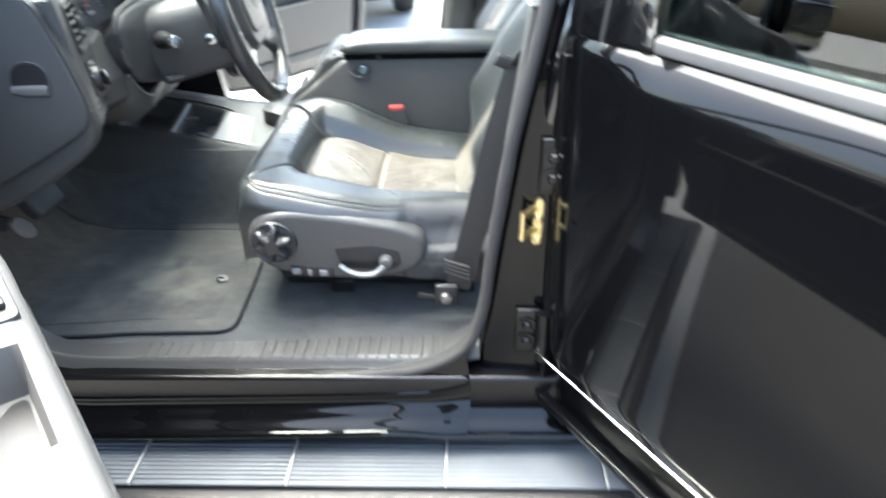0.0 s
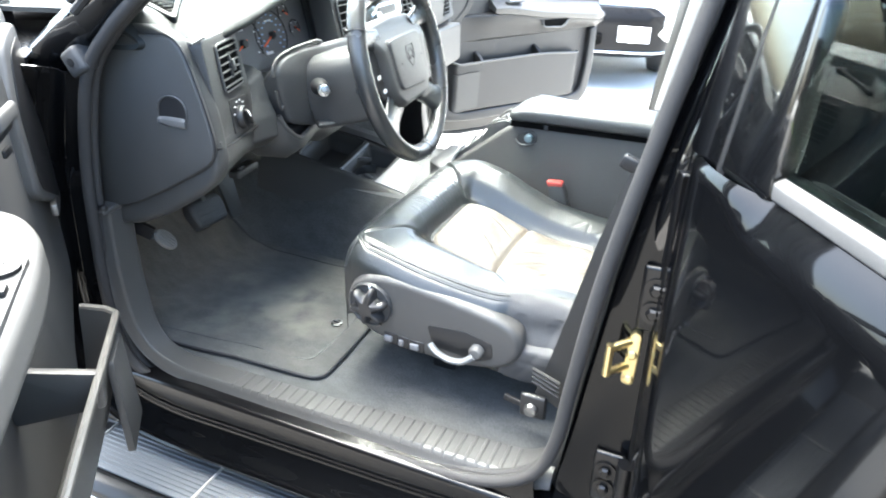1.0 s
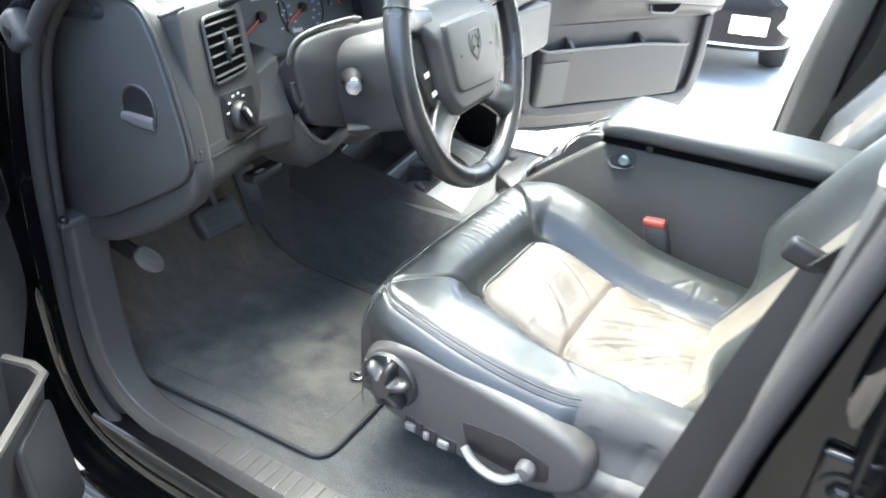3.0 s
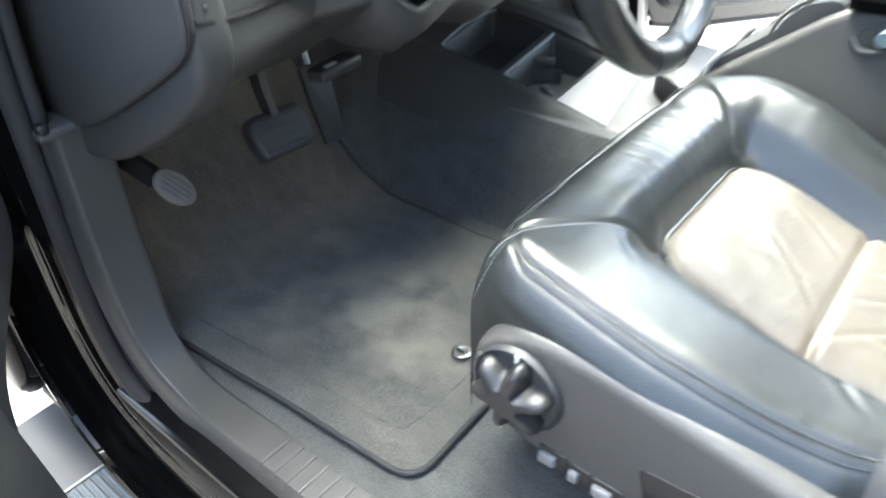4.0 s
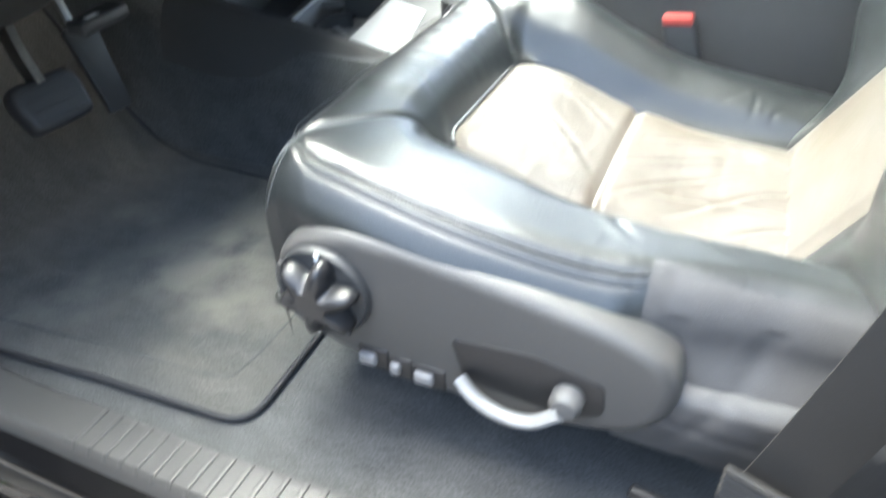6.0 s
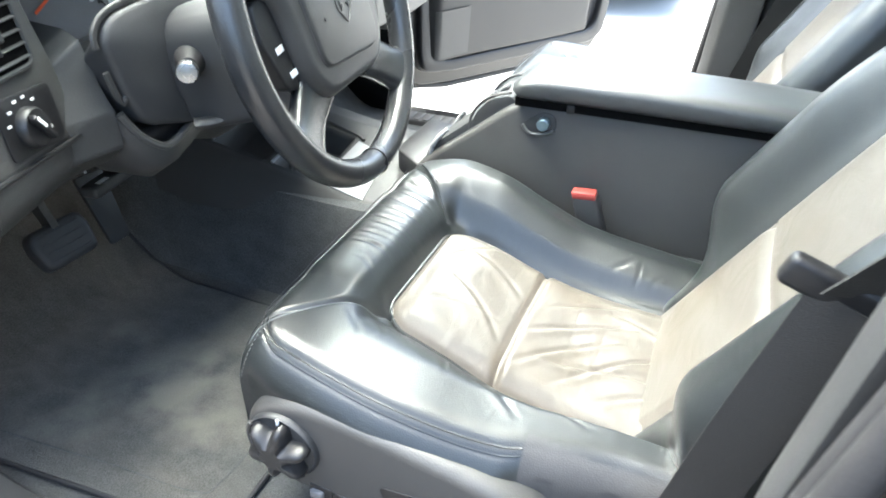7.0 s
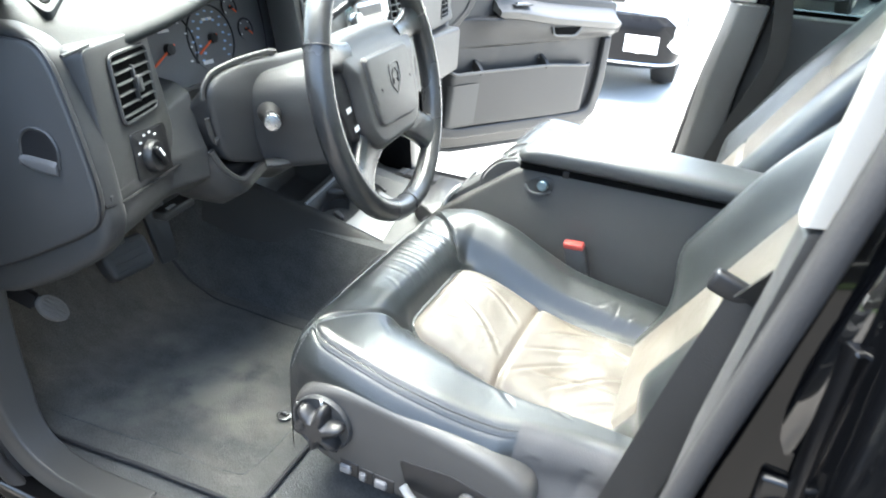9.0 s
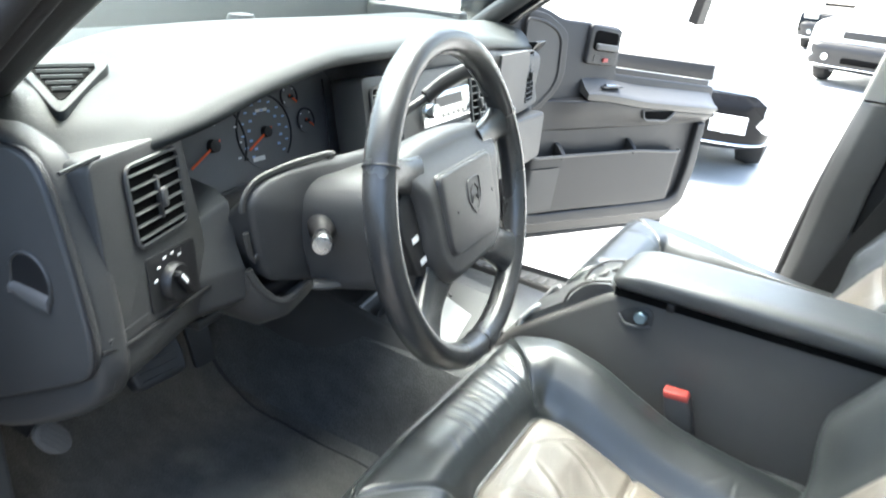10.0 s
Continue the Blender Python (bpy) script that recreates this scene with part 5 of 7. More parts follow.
k = loft([cowl_ring(-0.72, -0.008, 0.10), cowl_ring(-0.64, -0.006, 0.06), cowl_ring(-0.60, -0.004, 0.022), cowl_ring(-0.578, -0.0035), cowl_ring(-0.571, -0.006), cowl_ring(-0.5675, -0.012), cowl_ring(-0.562, -0.035), cowl_ring(-0.556, -0.07)])
part("shroud", k, PLASTIC_DARK, col, "charcoal plastic shroud", 50)
# rim of the dash opening round the shroud
rim_pts = [Vector(p) for p in cowl_ring(-0.576, 0.003)]
near_rim = [p for p in rim_pts if p.y < 1.40 and p.z > 1.0]
part("opening_rim", sweep(near_rim, circle(0.0042, 8, 0.003), (1, 0, 0)), PLASTIC_DASH, dash, "thin raised rim of the column opening")
ax = Vector((0.962, 0.095, 0.243)).normalized()
across = Vector((-0.095, 0.962, 0)).normalized()
hub = Vector((-0.385, 1.40, 1.088))
cm = basis(hub, across, ax.cross(across), ax)
part("column_cover", prism(rpoly([(-0.056, -0.100), (-0.066, 0.018), (-0.046, 0.044), (0.050, 0.044), (0.070, 0.02), (0.060, -0.100)], 0.018, 4), "z", -0.20, -0.045, 0.010, 3, m=cm), PLASTIC_DARK, col, "charcoal column cover")
knob_dir = Vector((0.62, -0.77, 0.12)).normalized()
knob_side = Vector((0.77, 0.62, 0)).normalized()
km = basis(Vector((-0.502, 1.291, 1.042)), knob_side, knob_dir.cross(knob_side), knob_dir)
part("lock_boss", turned([(0, -0.06), (0.020, -0.06), (0.017, -0.035), (0.0105, -0.015), (0.0095, -0.004), (0, -0.004)], 20, km), PLASTIC_BLACK, col)
part("chrome_knob", turned([(0, -0.004), (0.0075, -0.004), (0.008, 0.012), (0.0115, 0.017), (0.012, 0.030), (0.0105, 0.034), (0, 0.035)], 24, km), surface("satin_chrome", (0.32, 0.33, 0.34), 0.9, 0.28, 0.05, 20, 200, 0.02, metal=1.0), col, "round chrome knob")
part("tilt_lever", tube(spline([(-0.535, 1.315, 0.962), (-0.520, 1.330, 0.962), (-0.508, 1.350, 0.966), (-0.500, 1.385, 0.974)], 5), 0.012, 10, rz=0.0065), PLASTIC_DASH, col, "grey lever")
part("lock_cylinder", turned([(0, 0), (0.011, 0), (0.011, 0.008), (0.008, 0.010), (0, 0.010)], 16, basis((-0.44, 1.335, 1.035), (1, 0, 0), (0, 0, 1), (0, -1, 0))), CHROME, col)
part("gear_stalk", tube(spline([(-0.555, 1.47, 1.115), (-0.545, 1.505, 1.143), (-0.525, 1.545, 1.170), (-0.51, 1.57, 1.190)], 6), 0.006, 8), PLASTIC_BLACK, col)
part("stalk_grip", tube(spline([(-0.527, 1.540, 1.167), (-0.515, 1.565, 1.186), (-0.502, 1.590, 1.199), (-0.494, 1.606, 1.203)], 5), 0.008, 10, rz=0.011), PLASTIC_BLACK, col, "black selector grip")
part("hazard_button", turned([(0, 0), (0.008, 0), (0.007, 0.010), (0, 0.011)], 14, basis((-0.49, 1.385, 1.150), (1, 0, 0), (0, 1, 0), (0, 0, 1))), CHROME, col)
# knee panel lip under the column
lip = spline([(-0.580, 1.252, 0.990), (-0.573, 1.268, 0.958), (-0.566, 1.296, 0.936), (-0.566, 1.330, 0.944), (-0.572, 1.375, 0.952), (-0.585, 1.45, 0.925), (-0.60, 1.53, 0.925), (-0.615, 1.58, 0.95)], 6)
part("knee_lip", tube(lip, 0.005, 8), PLASTIC_DASH, dash)
part("knee_skirt", loft([[p + Vector((0.002, 0, -0.002)), p + Vector((0.000, 0, -0.022)), p + Vector((-0.045, 0.004, -0.052)), p + Vector((-0.11, 0.006, -0.058)), p + Vector((-0.10, 0.004, -0.040)), p + Vector((-0.03, 0, -0.010))] for p in lip]), PLASTIC_DASH, dash, "", 60)
part("knee_gap", rbox((-0.600, 1.40, 0.945), (0.04, 0.26, 0.026), 0.008), PLASTIC_BLACK, dash)

# steering wheel
wheel = thing("steering_wheel", hub, "dark grey leather steering wheel with a padded hub", "steering wheel")
wm = cm
HUB_GREY = surface("hub_vinyl", (0.038, 0.038, 0.038), 0.88, 0.42, 0.05, 7, 600, 0.25)
RIM_R = 0.182
ring = [wm @ Vector((RIM_R * math.cos(a), RIM_R * math.sin(a), 0)) for a in [2 * math.pi * i / 72 for i in range(72)]]
LEATHER_RIM = leather("rim_leather", (0.022, 0.023, 0.024), 0.85, 0.26, 0.05, worn=((0.045, 0.046, 0.048), 14, 0.4), gloss=0.6)
rm = part("rim", sweep(ring, circle(0.0165, 14, 0.0170), ax, True), LEATHER_RIM, wheel, "dark leather rim")
for a in (25, 155, 268):
    c = [wm @ Vector((RIM_R * math.cos(radians(a)) + 0.0168 * math.cos(radians(a)) * math.cos(t), RIM_R * math.sin(radians(a)) + 0.0168 * math.sin(radians(a)) * math.cos(t), 0.0178 * math.sin(t))) for t in [2 * math.pi * i / 20 for i in range(20)]]
    part("rim_seam", sweep(c, circle(0.0009, 5), ax, True), PLASTIC_BLACK, rm)
lace = bmesh.new()
for i in range(22):
    a = radians(-38 + 64 * i / 21)
    p = wm @ Vector(((RIM_R - 0.014) * math.cos(a), (RIM_R - 0.014) * math.sin(a), 0.007))
    q = wm @ Vector(((RIM_R - 0.014) * math.cos(a + 0.02), (RIM_R - 0.014) * math.sin(a + 0.02), -0.004))
    tube([p, q], 0.0012, 5, bm=lace)
tagged(part("lacing", lace, PLASTIC_BLACK, rm), kind="stuff")
# padded hub: a wide brow above that runs into the upper spokes, narrow below
def hub_point(u, v):
    """Local x, y and height of the cushioned face, from its middle (v 0) to its rim (v 1)."""
    p = hub_line[round(u * HUB_N) % HUB_N]
    c = Vector((0.0, -0.004))
    q = c + (p - c) * min(v, 0.94) / 0.94 if v < 0.94 else p
    brow = 0.016 * step01(q.y, 0.030, 0.068)
    z = 0.014 - 0.004 * v ** 2 - brow - (0.034 * ((v - 0.86) / 0.14) ** 2 if v > 0.86 else 0.0)
    return wm @ Vector((q.x, q.y, z))


hub_poly = rpoly([(-0.128, 0.062), (-0.106, 0.077), (0.0, 0.084), (0.106, 0.077), (0.128, 0.062), (0.106, 0.026), (0.100, -0.048), (0.070, -0.082), (-0.070, -0.082), (-0.100, -0.048), (-0.106, 0.026)], [0.012, 0.03, 0.06, 0.03, 0.012, 0.03, 0.03, 0.02, 0.02, 0.03, 0.03], 8)
hub_line = [Vector(p) for p in hub_poly]
HUB_N = len(hub_line)
k = bmesh.new()
rings = [[k.verts.new(hub_point(i / HUB_N, j / 14)) for i in range(HUB_N)] for j in range(1, 15)]
for a, b in zip(rings, rings[1:]):
    for i in range(HUB_N):
        k.faces.new((a[i - 1], a[i], b[i], b[i - 1]))
k.faces.new(rings[0])
back = [k.verts.new(wm @ Vector((p.x * 0.8, p.y * 0.8, -0.06))) for p in hub_line]
for i in range(HUB_N):
    k.faces.new((rings[-1][i - 1], rings[-1][i], back[i], back[i - 1]))
k.faces.new(back)
hp = part("hub", k, HUB_GREY, wheel, "charcoal padded hub", 60)
pad = rpoly([(-0.080, 0.046), (0.066, 0.046), (0.070, -0.044), (0.056, -0.056), (-0.058, -0.050), (-0.070, -0.040)], 0.012, 5)
air = part("airbag_cover", prism(pad, "z", -0.02, 0.0165, 0.004, 4, m=wm), HUB_GREY, hp, "charcoal padded cover")
part("cover_groove", sweep([wm @ Vector((p.x, p.y, 0.0118)) for p in pad], circle(0.0016, 6), ax, True), HUB_GREY, hp)
# plain embossed badge
badge = rpoly([(-0.017, 0.024), (0.017, 0.024), (0.018, 0.0), (0.0, -0.020), (-0.018, 0.0)], 0.006, 4)
part("badge", sweep([wm @ Vector((p.x + 0.004, p.y + 0.002, 0.0165)) for p in badge], circle(0.0011, 6), ax, True), HUB_GREY, hp, "embossed shield badge")
for sx in (-1, 1):
    part("badge_mark", tube([wm @ Vector(p) for p in ((sx * 0.003 + 0.004, 0.018, 0.0165), (sx * 0.010 + 0.004, 0.012, 0.0165), (sx * 0.009 + 0.004, -0.002, 0.0165), (sx * 0.004 + 0.004, 0.004, 0.0165))], 0.0012, 6), HUB_GREY, hp)
for x in (-0.046, 0.058):
    part("cover_pin", turned([(0, 0), (0.0018, 0), (0.0016, 0.0012), (0, 0.0014)], 10, wm @ Matrix.Translation((x, -0.002, 0.0163))), PLASTIC_BLACK, hp)


def spoke(a0, a1, r0, w0, w1, z0):
    """An arm from the hub (angle a0, radius r0) to the rim (angle a1), flaring where it meets the leather."""
    p0 = Vector((math.cos(radians(a0)) * r0, math.sin(radians(a0)) * r0, z0))
    p1 = Vector((math.cos(radians(a1)) * (RIM_R - 0.004), math.sin(radians(a1)) * (RIM_R - 0.004), -0.001))
    d = (p1 - p0).normalized()
    s_ = Vector((-d.y, d.x, 0)).normalized()
    rings = []
    for i in range(9):
        t = i / 8
        c = p0.lerp(p1, t) + Vector((0, 0, -0.004 * math.sin(math.pi * t)))
        w = w0 + (w1 - w0) * t - 0.006 * math.sin(math.pi * t) + 0.008 * step01(t, 0.8, 1.0)
        h = 0.011 + 0.002 * t
        rings.append([wm @ (c + s_ * (w * math.copysign(abs(math.cos(b)) ** 0.7, math.cos(b))) + Vector((0, 0, h * math.copysign(abs(math.sin(b)) ** 0.7, math.sin(b))))) for b in [2 * math.pi * i / 20 for i in range(20)]])
    return loft(rings)


for a0, a1, r0, w0, w1, z0 in ((29, 23, 0.098, 0.024, 0.025, -0.009), (151, 157, 0.098, 0.024, 0.025, -0.009), (-44, -40, 0.088, 0.034, 0.031, -0.010), (224, 220, 0.088, 0.034, 0.031, -0.010)):
    sp = part("spoke", spoke(a0, a1, r0, w0, w1, z0), LEATHER_RIM, wheel, "dark moulded spoke")
for sx in (-1, 1):
    pod = rpoly([(sx * 0.108, 0.044), (sx * 0.136, 0.038), (sx * 0.140, 0.0), (sx * 0.122, -0.050), (sx * 0.100, -0.056), (sx * 0.100, -0.01)], 0.008, 4)
    bp = part("button_pod", prism(pod, "z", -0.035, -0.004, 0.003, 3, m=wm), PLASTIC_BLACK, wheel, "black switch pod")
    for x, y in ((-0.116, 0.001), (-0.108, -0.027)) if sx < 0 else ():
        part("button_mark", rbox((x, y, -0.0035), (0.014, 0.007, 0.001), 0.0004, 1, wm @ Matrix.Rotation(0.1, 4, "Z")), WHITE, bp)

# centre stack: two vents, radio, passenger outlet
stack_m = basis((-0.586, 1.500, 1.05), Vector((-0.05, 1, 0)).normalized(), Vector((0.98, 0.05, 0.2)).normalized(), Vector((-0.2, 0, 0.98)).normalized())
part("stack_bezel", prism(rpoly([(0, -0.12), (0.425, -0.12), (0.425, 0.122), (0, 0.136)], 0.012, 4), "y", -0.05, 0.004, 0.003, m=stack_m), PLASTIC_DASH, dash)
vent(0.075, 0.10, stack_m @ Matrix.Translation((0.014, 0.004, 0.020)), dash, 6)
vent(0.056, 0.106, stack_m @ Matrix.Translation((0.336, 0.004, 0.000)), dash, 8)
rd = thing("car_radio", (-0.59, 1.77, 1.09), "silver-faced car radio in the centre stack", "radio")
rmx = stack_m @ Matrix.Translation((0.150, 0.004, 0.040)) @ Matrix.Diagonal((0.97, 1, 0.82, 1))
part("radio_body", prism(rpoly([(0, 0), (0.182, 0), (0.182, 0.062), (0, 0.062)], 0.005, 3), "y", -0.02, 0.006, 0.002, m=rmx), CHROME, rd, "silver radio face")
part("radio_display", rbox((0.095, 0.007, 0.042), (0.10, 0.002, 0.022), 0.001, 1, rmx), PLASTIC_BLACK, rd)
part("volume_knob", turned([(0, 0), (0.015, 0), (0.014, 0.014), (0, 0.015)], 20, rmx @ basis((0.024, 0.006, 0.030), (1, 0, 0), (0, 0, 1), (0, 1, 0))), CHROME, rd)
for i in range(6):
    part("radio_button", rbox((0.058 + 0.019 * i, 0.0072, 0.014), (0.015, 0.003, 0.009), 0.001, 1, rmx), PLASTIC_LIGHT, rd)
slot = part("storage_slot", rbox((0.09, 0.004, -0.030), (0.182, 0.006, 0.040), 0.004, 2, rmx), PLASTIC_BLACK, dash)
part("climate_panel", rbox((0.09, 0.004, -0.082), (0.19, 0.006, 0.048), 0.004, 2, rmx), PLASTIC_BLACK, dash)
for i in range(3):
    part("climate_knob", turned([(0, 0), (0.019, 0), (0.017, 0.012), (0, 0.013)], 20, rmx @ basis((0.03 + 0.06 * i, 0.007, -0.082), (1, 0, 0), (0, 0, 1), (0, 1, 0))), PLASTIC_DARK, dash)
pv_m = basis((-0.700, 2.298, 1.030), Vector((-0.15, 0.99, 0)).normalized(), Vector((0.98, 0.15, 0.1)).normalized(), Vector((-0.1, 0, 0.99)).normalized())
vent(0.066, 0.120, pv_m, dash, 9)
part("passenger_panel", sheet(lambda u, v: (-0.654 - 0.045 * u, 2.035 + 0.250 * u, 1.020 + (0.150 - 0.012 * u) * v), 10, 6, 0.006), PLASTIC_DASH, dash, "smooth grey passenger panel")
part("panel_seam", tube([(-0.652, 2.036, 1.098), (-0.697, 2.284, 1.090)], 0.0016, 6), PLASTIC_BLACK, dash)
part("glove_box", prism(rpoly([(2.08, 0.86), (2.40, 0.88), (2.40, 1.0), (2.08, 1.0)], 0.015, 4), "x", -0.80, -0.678, 0.008, 3), PLASTIC_DASH, dash)
mr = part("dash_sensor", turned([(0, 0), (0.03, 0), (0.026, 0.010), (0, 0.014)], 20, basis((-1.12, 1.78, 1.197), (1, 0, 0), (0, 1, 0), (0, 0, 1))), PLASTIC_BLACK, dash)

# ==== pedals ====
pb = thing("parking_brake_pedal", (-0.80, 1.09, 0.70), "black parking brake pedal with a ribbed rubber pad", "pedal", "pedals")
pm = basis((-0.772, 1.100, 0.752), Vector((0.30, 0.55, -0.78)).normalized(), Vector((-0.35, 0.83, 0.45)).normalized(), Vector((0.88, 0.14, 0.44)).normalized())
pad_poly = [(0.027 * math.cos(a), 0.0175 * math.sin(a)) for a in [2 * math.pi * i / 28 for i in range(28)]]
pdl = part("pad", prism(pad_poly, "z", -0.006, 0.005, 0.003, 2, m=pm), surface("worn_rubber", (0.15, 0.142, 0.132), 0.7, 0.7, 0.1, 20, 400, 0.3), pb, "dusty ribbed rubber pad")
for i in range(5):
    w = 0.044 * math.sqrt(max(1 - ((i - 2) / 2.9) ** 2, 0.1))
    part("pad_rib", rbox((0, -0.012 + 0.006 * i, 0.0055), (w * 0.9, 0.003, 0.003), 0.001, 1, pm), pdl.data.materials[0], pdl)
part("arm", sweep(spline([(-0.79, 1.088, 0.765), (-0.85, 1.07, 0.80), (-0.92, 1.06, 0.86), (-0.98, 1.06, 0.93)], 5), [(-0.004, -0.014), (0.004, -0.014), (0.004, 0.014), (-0.004, 0.014)]), PLASTIC_BLACK, pb)

bp_ = thing("brake_pedal", (-0.88, 1.35, 0.70), "black brake pedal with a wide rubber pad", "pedal", "pedals")
bm_ = basis((-0.880, 1.334, 0.700), (0.06, 0.998, 0), Vector((-0.50, 0.03, 0.865)).normalized(), Vector((0.865, -0.05, 0.50)).normalized())
bpad = part("pad", prism(rpoly([(-0.044, -0.034), (0.046, -0.034), (0.053, 0.010), (0.046, 0.034), (-0.044, 0.034), (-0.051, 0.010)], 0.012, 4), "z", -0.026, 0.010, 0.011, 5, m=bm_), surface("pedal_rubber", (0.050, 0.050, 0.052), 0.75, 0.55, 0.1, 15, 300, 0.2), bp_, "dark grey rubber pad")
for i in range(4):
    part("pad_rib", rbox((0, -0.021 + 0.014 * i, 0.0105), (0.070, 0.0025, 0.0015), 0.0006, 1, bm_), bpad.data.materials[0], bpad)
part("arm", sweep(spline([(-0.895, 1.335, 0.72), (-0.90, 1.325, 0.78), (-0.90, 1.32, 0.86), (-0.92, 1.32, 1.0)], 5), [(-0.006, -0.012), (0.006, -0.012), (0.006, 0.012), (-0.006, 0.012)], (1, 0, 0)), STEEL, bp_)

ap = thing("accelerator_pedal", (-0.92, 1.46, 0.62), "long black accelerator pedal", "pedal", "pedals")
am = basis((-0.900, 1.440, 0.690), (0.12, 0.99, 0), Vector((-0.30, 0.03, 0.95)).normalized(), Vector((0.95, -0.11, 0.30)).normalized())
part("pad", prism(rpoly([(-0.018, -0.052), (0.020, -0.050), (0.026, 0.075), (-0.026, 0.075)], 0.006, 4), "z", -0.006, 0.006, 0.003, 2, m=am), PLASTIC_DARK, ap, "dark rubber pad")
part("arm", tube([(-0.945, 1.455, 0.74), (-0.98, 1.455, 0.86), (-0.99, 1.455, 0.95)], 0.007, 8), STEEL, ap)
rel = thing("release_handle", (-0.76, 1.30, 0.80), "dark release handle with a white mark", "release handle")
part("grip", rbox((0, 0, 0), (0.030, 0.085, 0.018), 0.005, 3, Matrix.Translation((-0.79, 1.375, 0.806)) @ Matrix.Rotation(radians(8), 4, "Z")), PLASTIC_DARK, rel)
part("mark", rbox((0, 0, 0), (0.008, 0.022, 0.001), 0.0004, 1, Matrix.Translation((-0.782, 1.360, 0.8155)) @ Matrix.Rotation(radians(8), 4, "Z")), WHITE, rel)

# ==== centre console ====
con = thing("centre_console", (-0.15, MID, 0.55), "grey plastic centre console with a padded armrest lid", "console")
side = rpoly([(-0.46, 0.66), (-0.43, 0.755), (-0.40, 0.785), (-0.335, 0.835), (-0.262, 0.892), (-0.235, 0.903), (0.30, 0.908), (0.32, 0.56), (-0.44, 0.56)], [0.02, 0.02, 0.02, 0.03, 0.02, 0.01, 0.03, 0.02, 0.02], 4)
part("body", prism(side, "y", 1.683, 1.83, 0.012, 3), PLASTIC_MID, con)
part("front_face", prism(rpoly([(-0.425, 0.70), (-0.395, 0.79), (-0.262, 0.896), (-0.25, 0.885), (-0.40, 0.70)], 0.006, 3), "y", 1.695, 1.82, 0.004, m=Matrix.Translation((-0.008, 0, 0.004))), PLASTIC_DARK, con)
lid_top = curve_fn([(-0.256, 0.928), (-0.235, 0.940), (-0.20, 0.946), (-0.10, 0.947), (0.28, 0.932), (0.30, 0.926)])
rings = []
for i in range(41):
    x = -0.258 + 0.558 * i / 40
    e = math.sqrt(max(1 - max(0.0, (-0.236 - x) / 0.0225) ** 2, 0.02))
    zb, zt, hw = 0.909, lid_top(x), 0.064 * (0.55 + 0.45 * e)
    mid, hh = (zb + zt) / 2, (zt - zb) / 2 * (0.35 + 0.65 * e)
    rings.append([(x, 1.728 + hw * math.copysign(abs(math.cos(a)) ** 0.45, math.cos(a)), mid + hh * math.copysign(abs(math.sin(a)) ** 0.55, math.sin(a)) + 0.003 * max(math.sin(a), 0)) for a in [2 * math.pi * j / 36 for j in range(36)]])
part("lid", loft(rings), leather("lid_vinyl", (0.036, 0.039, 0.040), 0.9, 0.42, 0.05, gloss=0.55), con, "padded grey vinyl armrest lid", 70)
part("lid_gap", prism([(-0.25, 0.898), (-0.25, 0.912), (0.29, 0.917), (0.29, 0.900)], "y", 1.676, 1.80, 0.0), CAVITY_SHADE, con)
part("hinge_tab", rbox((-0.165, 1.679, 0.903), (0.012, 0.008, 0.014), 0.002), PLASTIC_BLACK, con)
cup = prism(rpoly([(-0.236, 0.872), (-0.228, 0.856), (-0.186, 0.862), (-0.186, 0.884), (-0.20, 0.892), (-0.215, 0.888)], 0.008, 4), "y", 1.6805, 1.69, 0.001)
part("lock_recess", cup, PLASTIC_DARK, con)
part("recess_lip", tube(spline([(-0.238, 1.680, 0.868), (-0.226, 1.679, 0.856), (-0.204, 1.679, 0.857), (-0.188, 1.680, 0.864)], 5), 0.0028, 8), PLASTIC, con)
part("lock_knob", turned([(0, 0), (0.010, 0), (0.010, 0.009), (0.008, 0.011), (0, 0.011)], 18, basis((-0.204, 1.681, 0.874), (1, 0, 0), (0, 0, 1), (0, -1, 0))), surface("blue_grey_metal", (0.22, 0.3, 0.34), 0.8, 0.3, 0.1, 20, 200, 0.0, metal=0.8), con, "round steel lock")
# switch pod with two moulded arches ahead of the lid, and the pale lip of the rear cup well
arch = prism(rpoly([(-0.330, 0.826), (-0.322, 0.866), (-0.298, 0.893), (-0.262, 0.905), (-0.250, 0.890), (-0.290, 0.850)], 0.012, 5), "y", 1.694, 1.80, 0.008, 3)
part("switch_pod", arch, PLASTIC_DARK, con, "dark moulded switch pod")
for sy in (1.697, 1.797):
    part("pod_arch", tube(spline([(-0.333, sy, 0.828), (-0.326, sy, 0.866), (-0.300, sy, 0.895), (-0.262, sy, 0.909)], 6), 0.0024, 8), PLASTIC_MID, con)
for i in range(3):
    part("seat_heater_switch", rbox((0, 0, 0), (0.014, 0.020, 0.006), 0.002, 2, Matrix.Translation((-0.300 + 0.014 * i, 1.715 + 0.024 * i, 0.894 + 0.005 * i)) @ Matrix.Rotation(radians(-38), 4, "Y")), PLASTIC, con)
part("well_lip", tube([(-0.402, 1.694, 0.768), (-0.397, 1.694, 0.796), (-0.383, 1.696, 0.818), (-0.372, 1.705, 0.828)], 0.0042, 8), PANEL_GREY, con, "pale lip of the cup well")
part("well_lip", tube([(-0.402, 1.800, 0.768), (-0.397, 1.800, 0.796), (-0.383, 1.798, 0.818), (-0.372, 1.790, 0.828)], 0.0042, 8), PANEL_GREY, con)

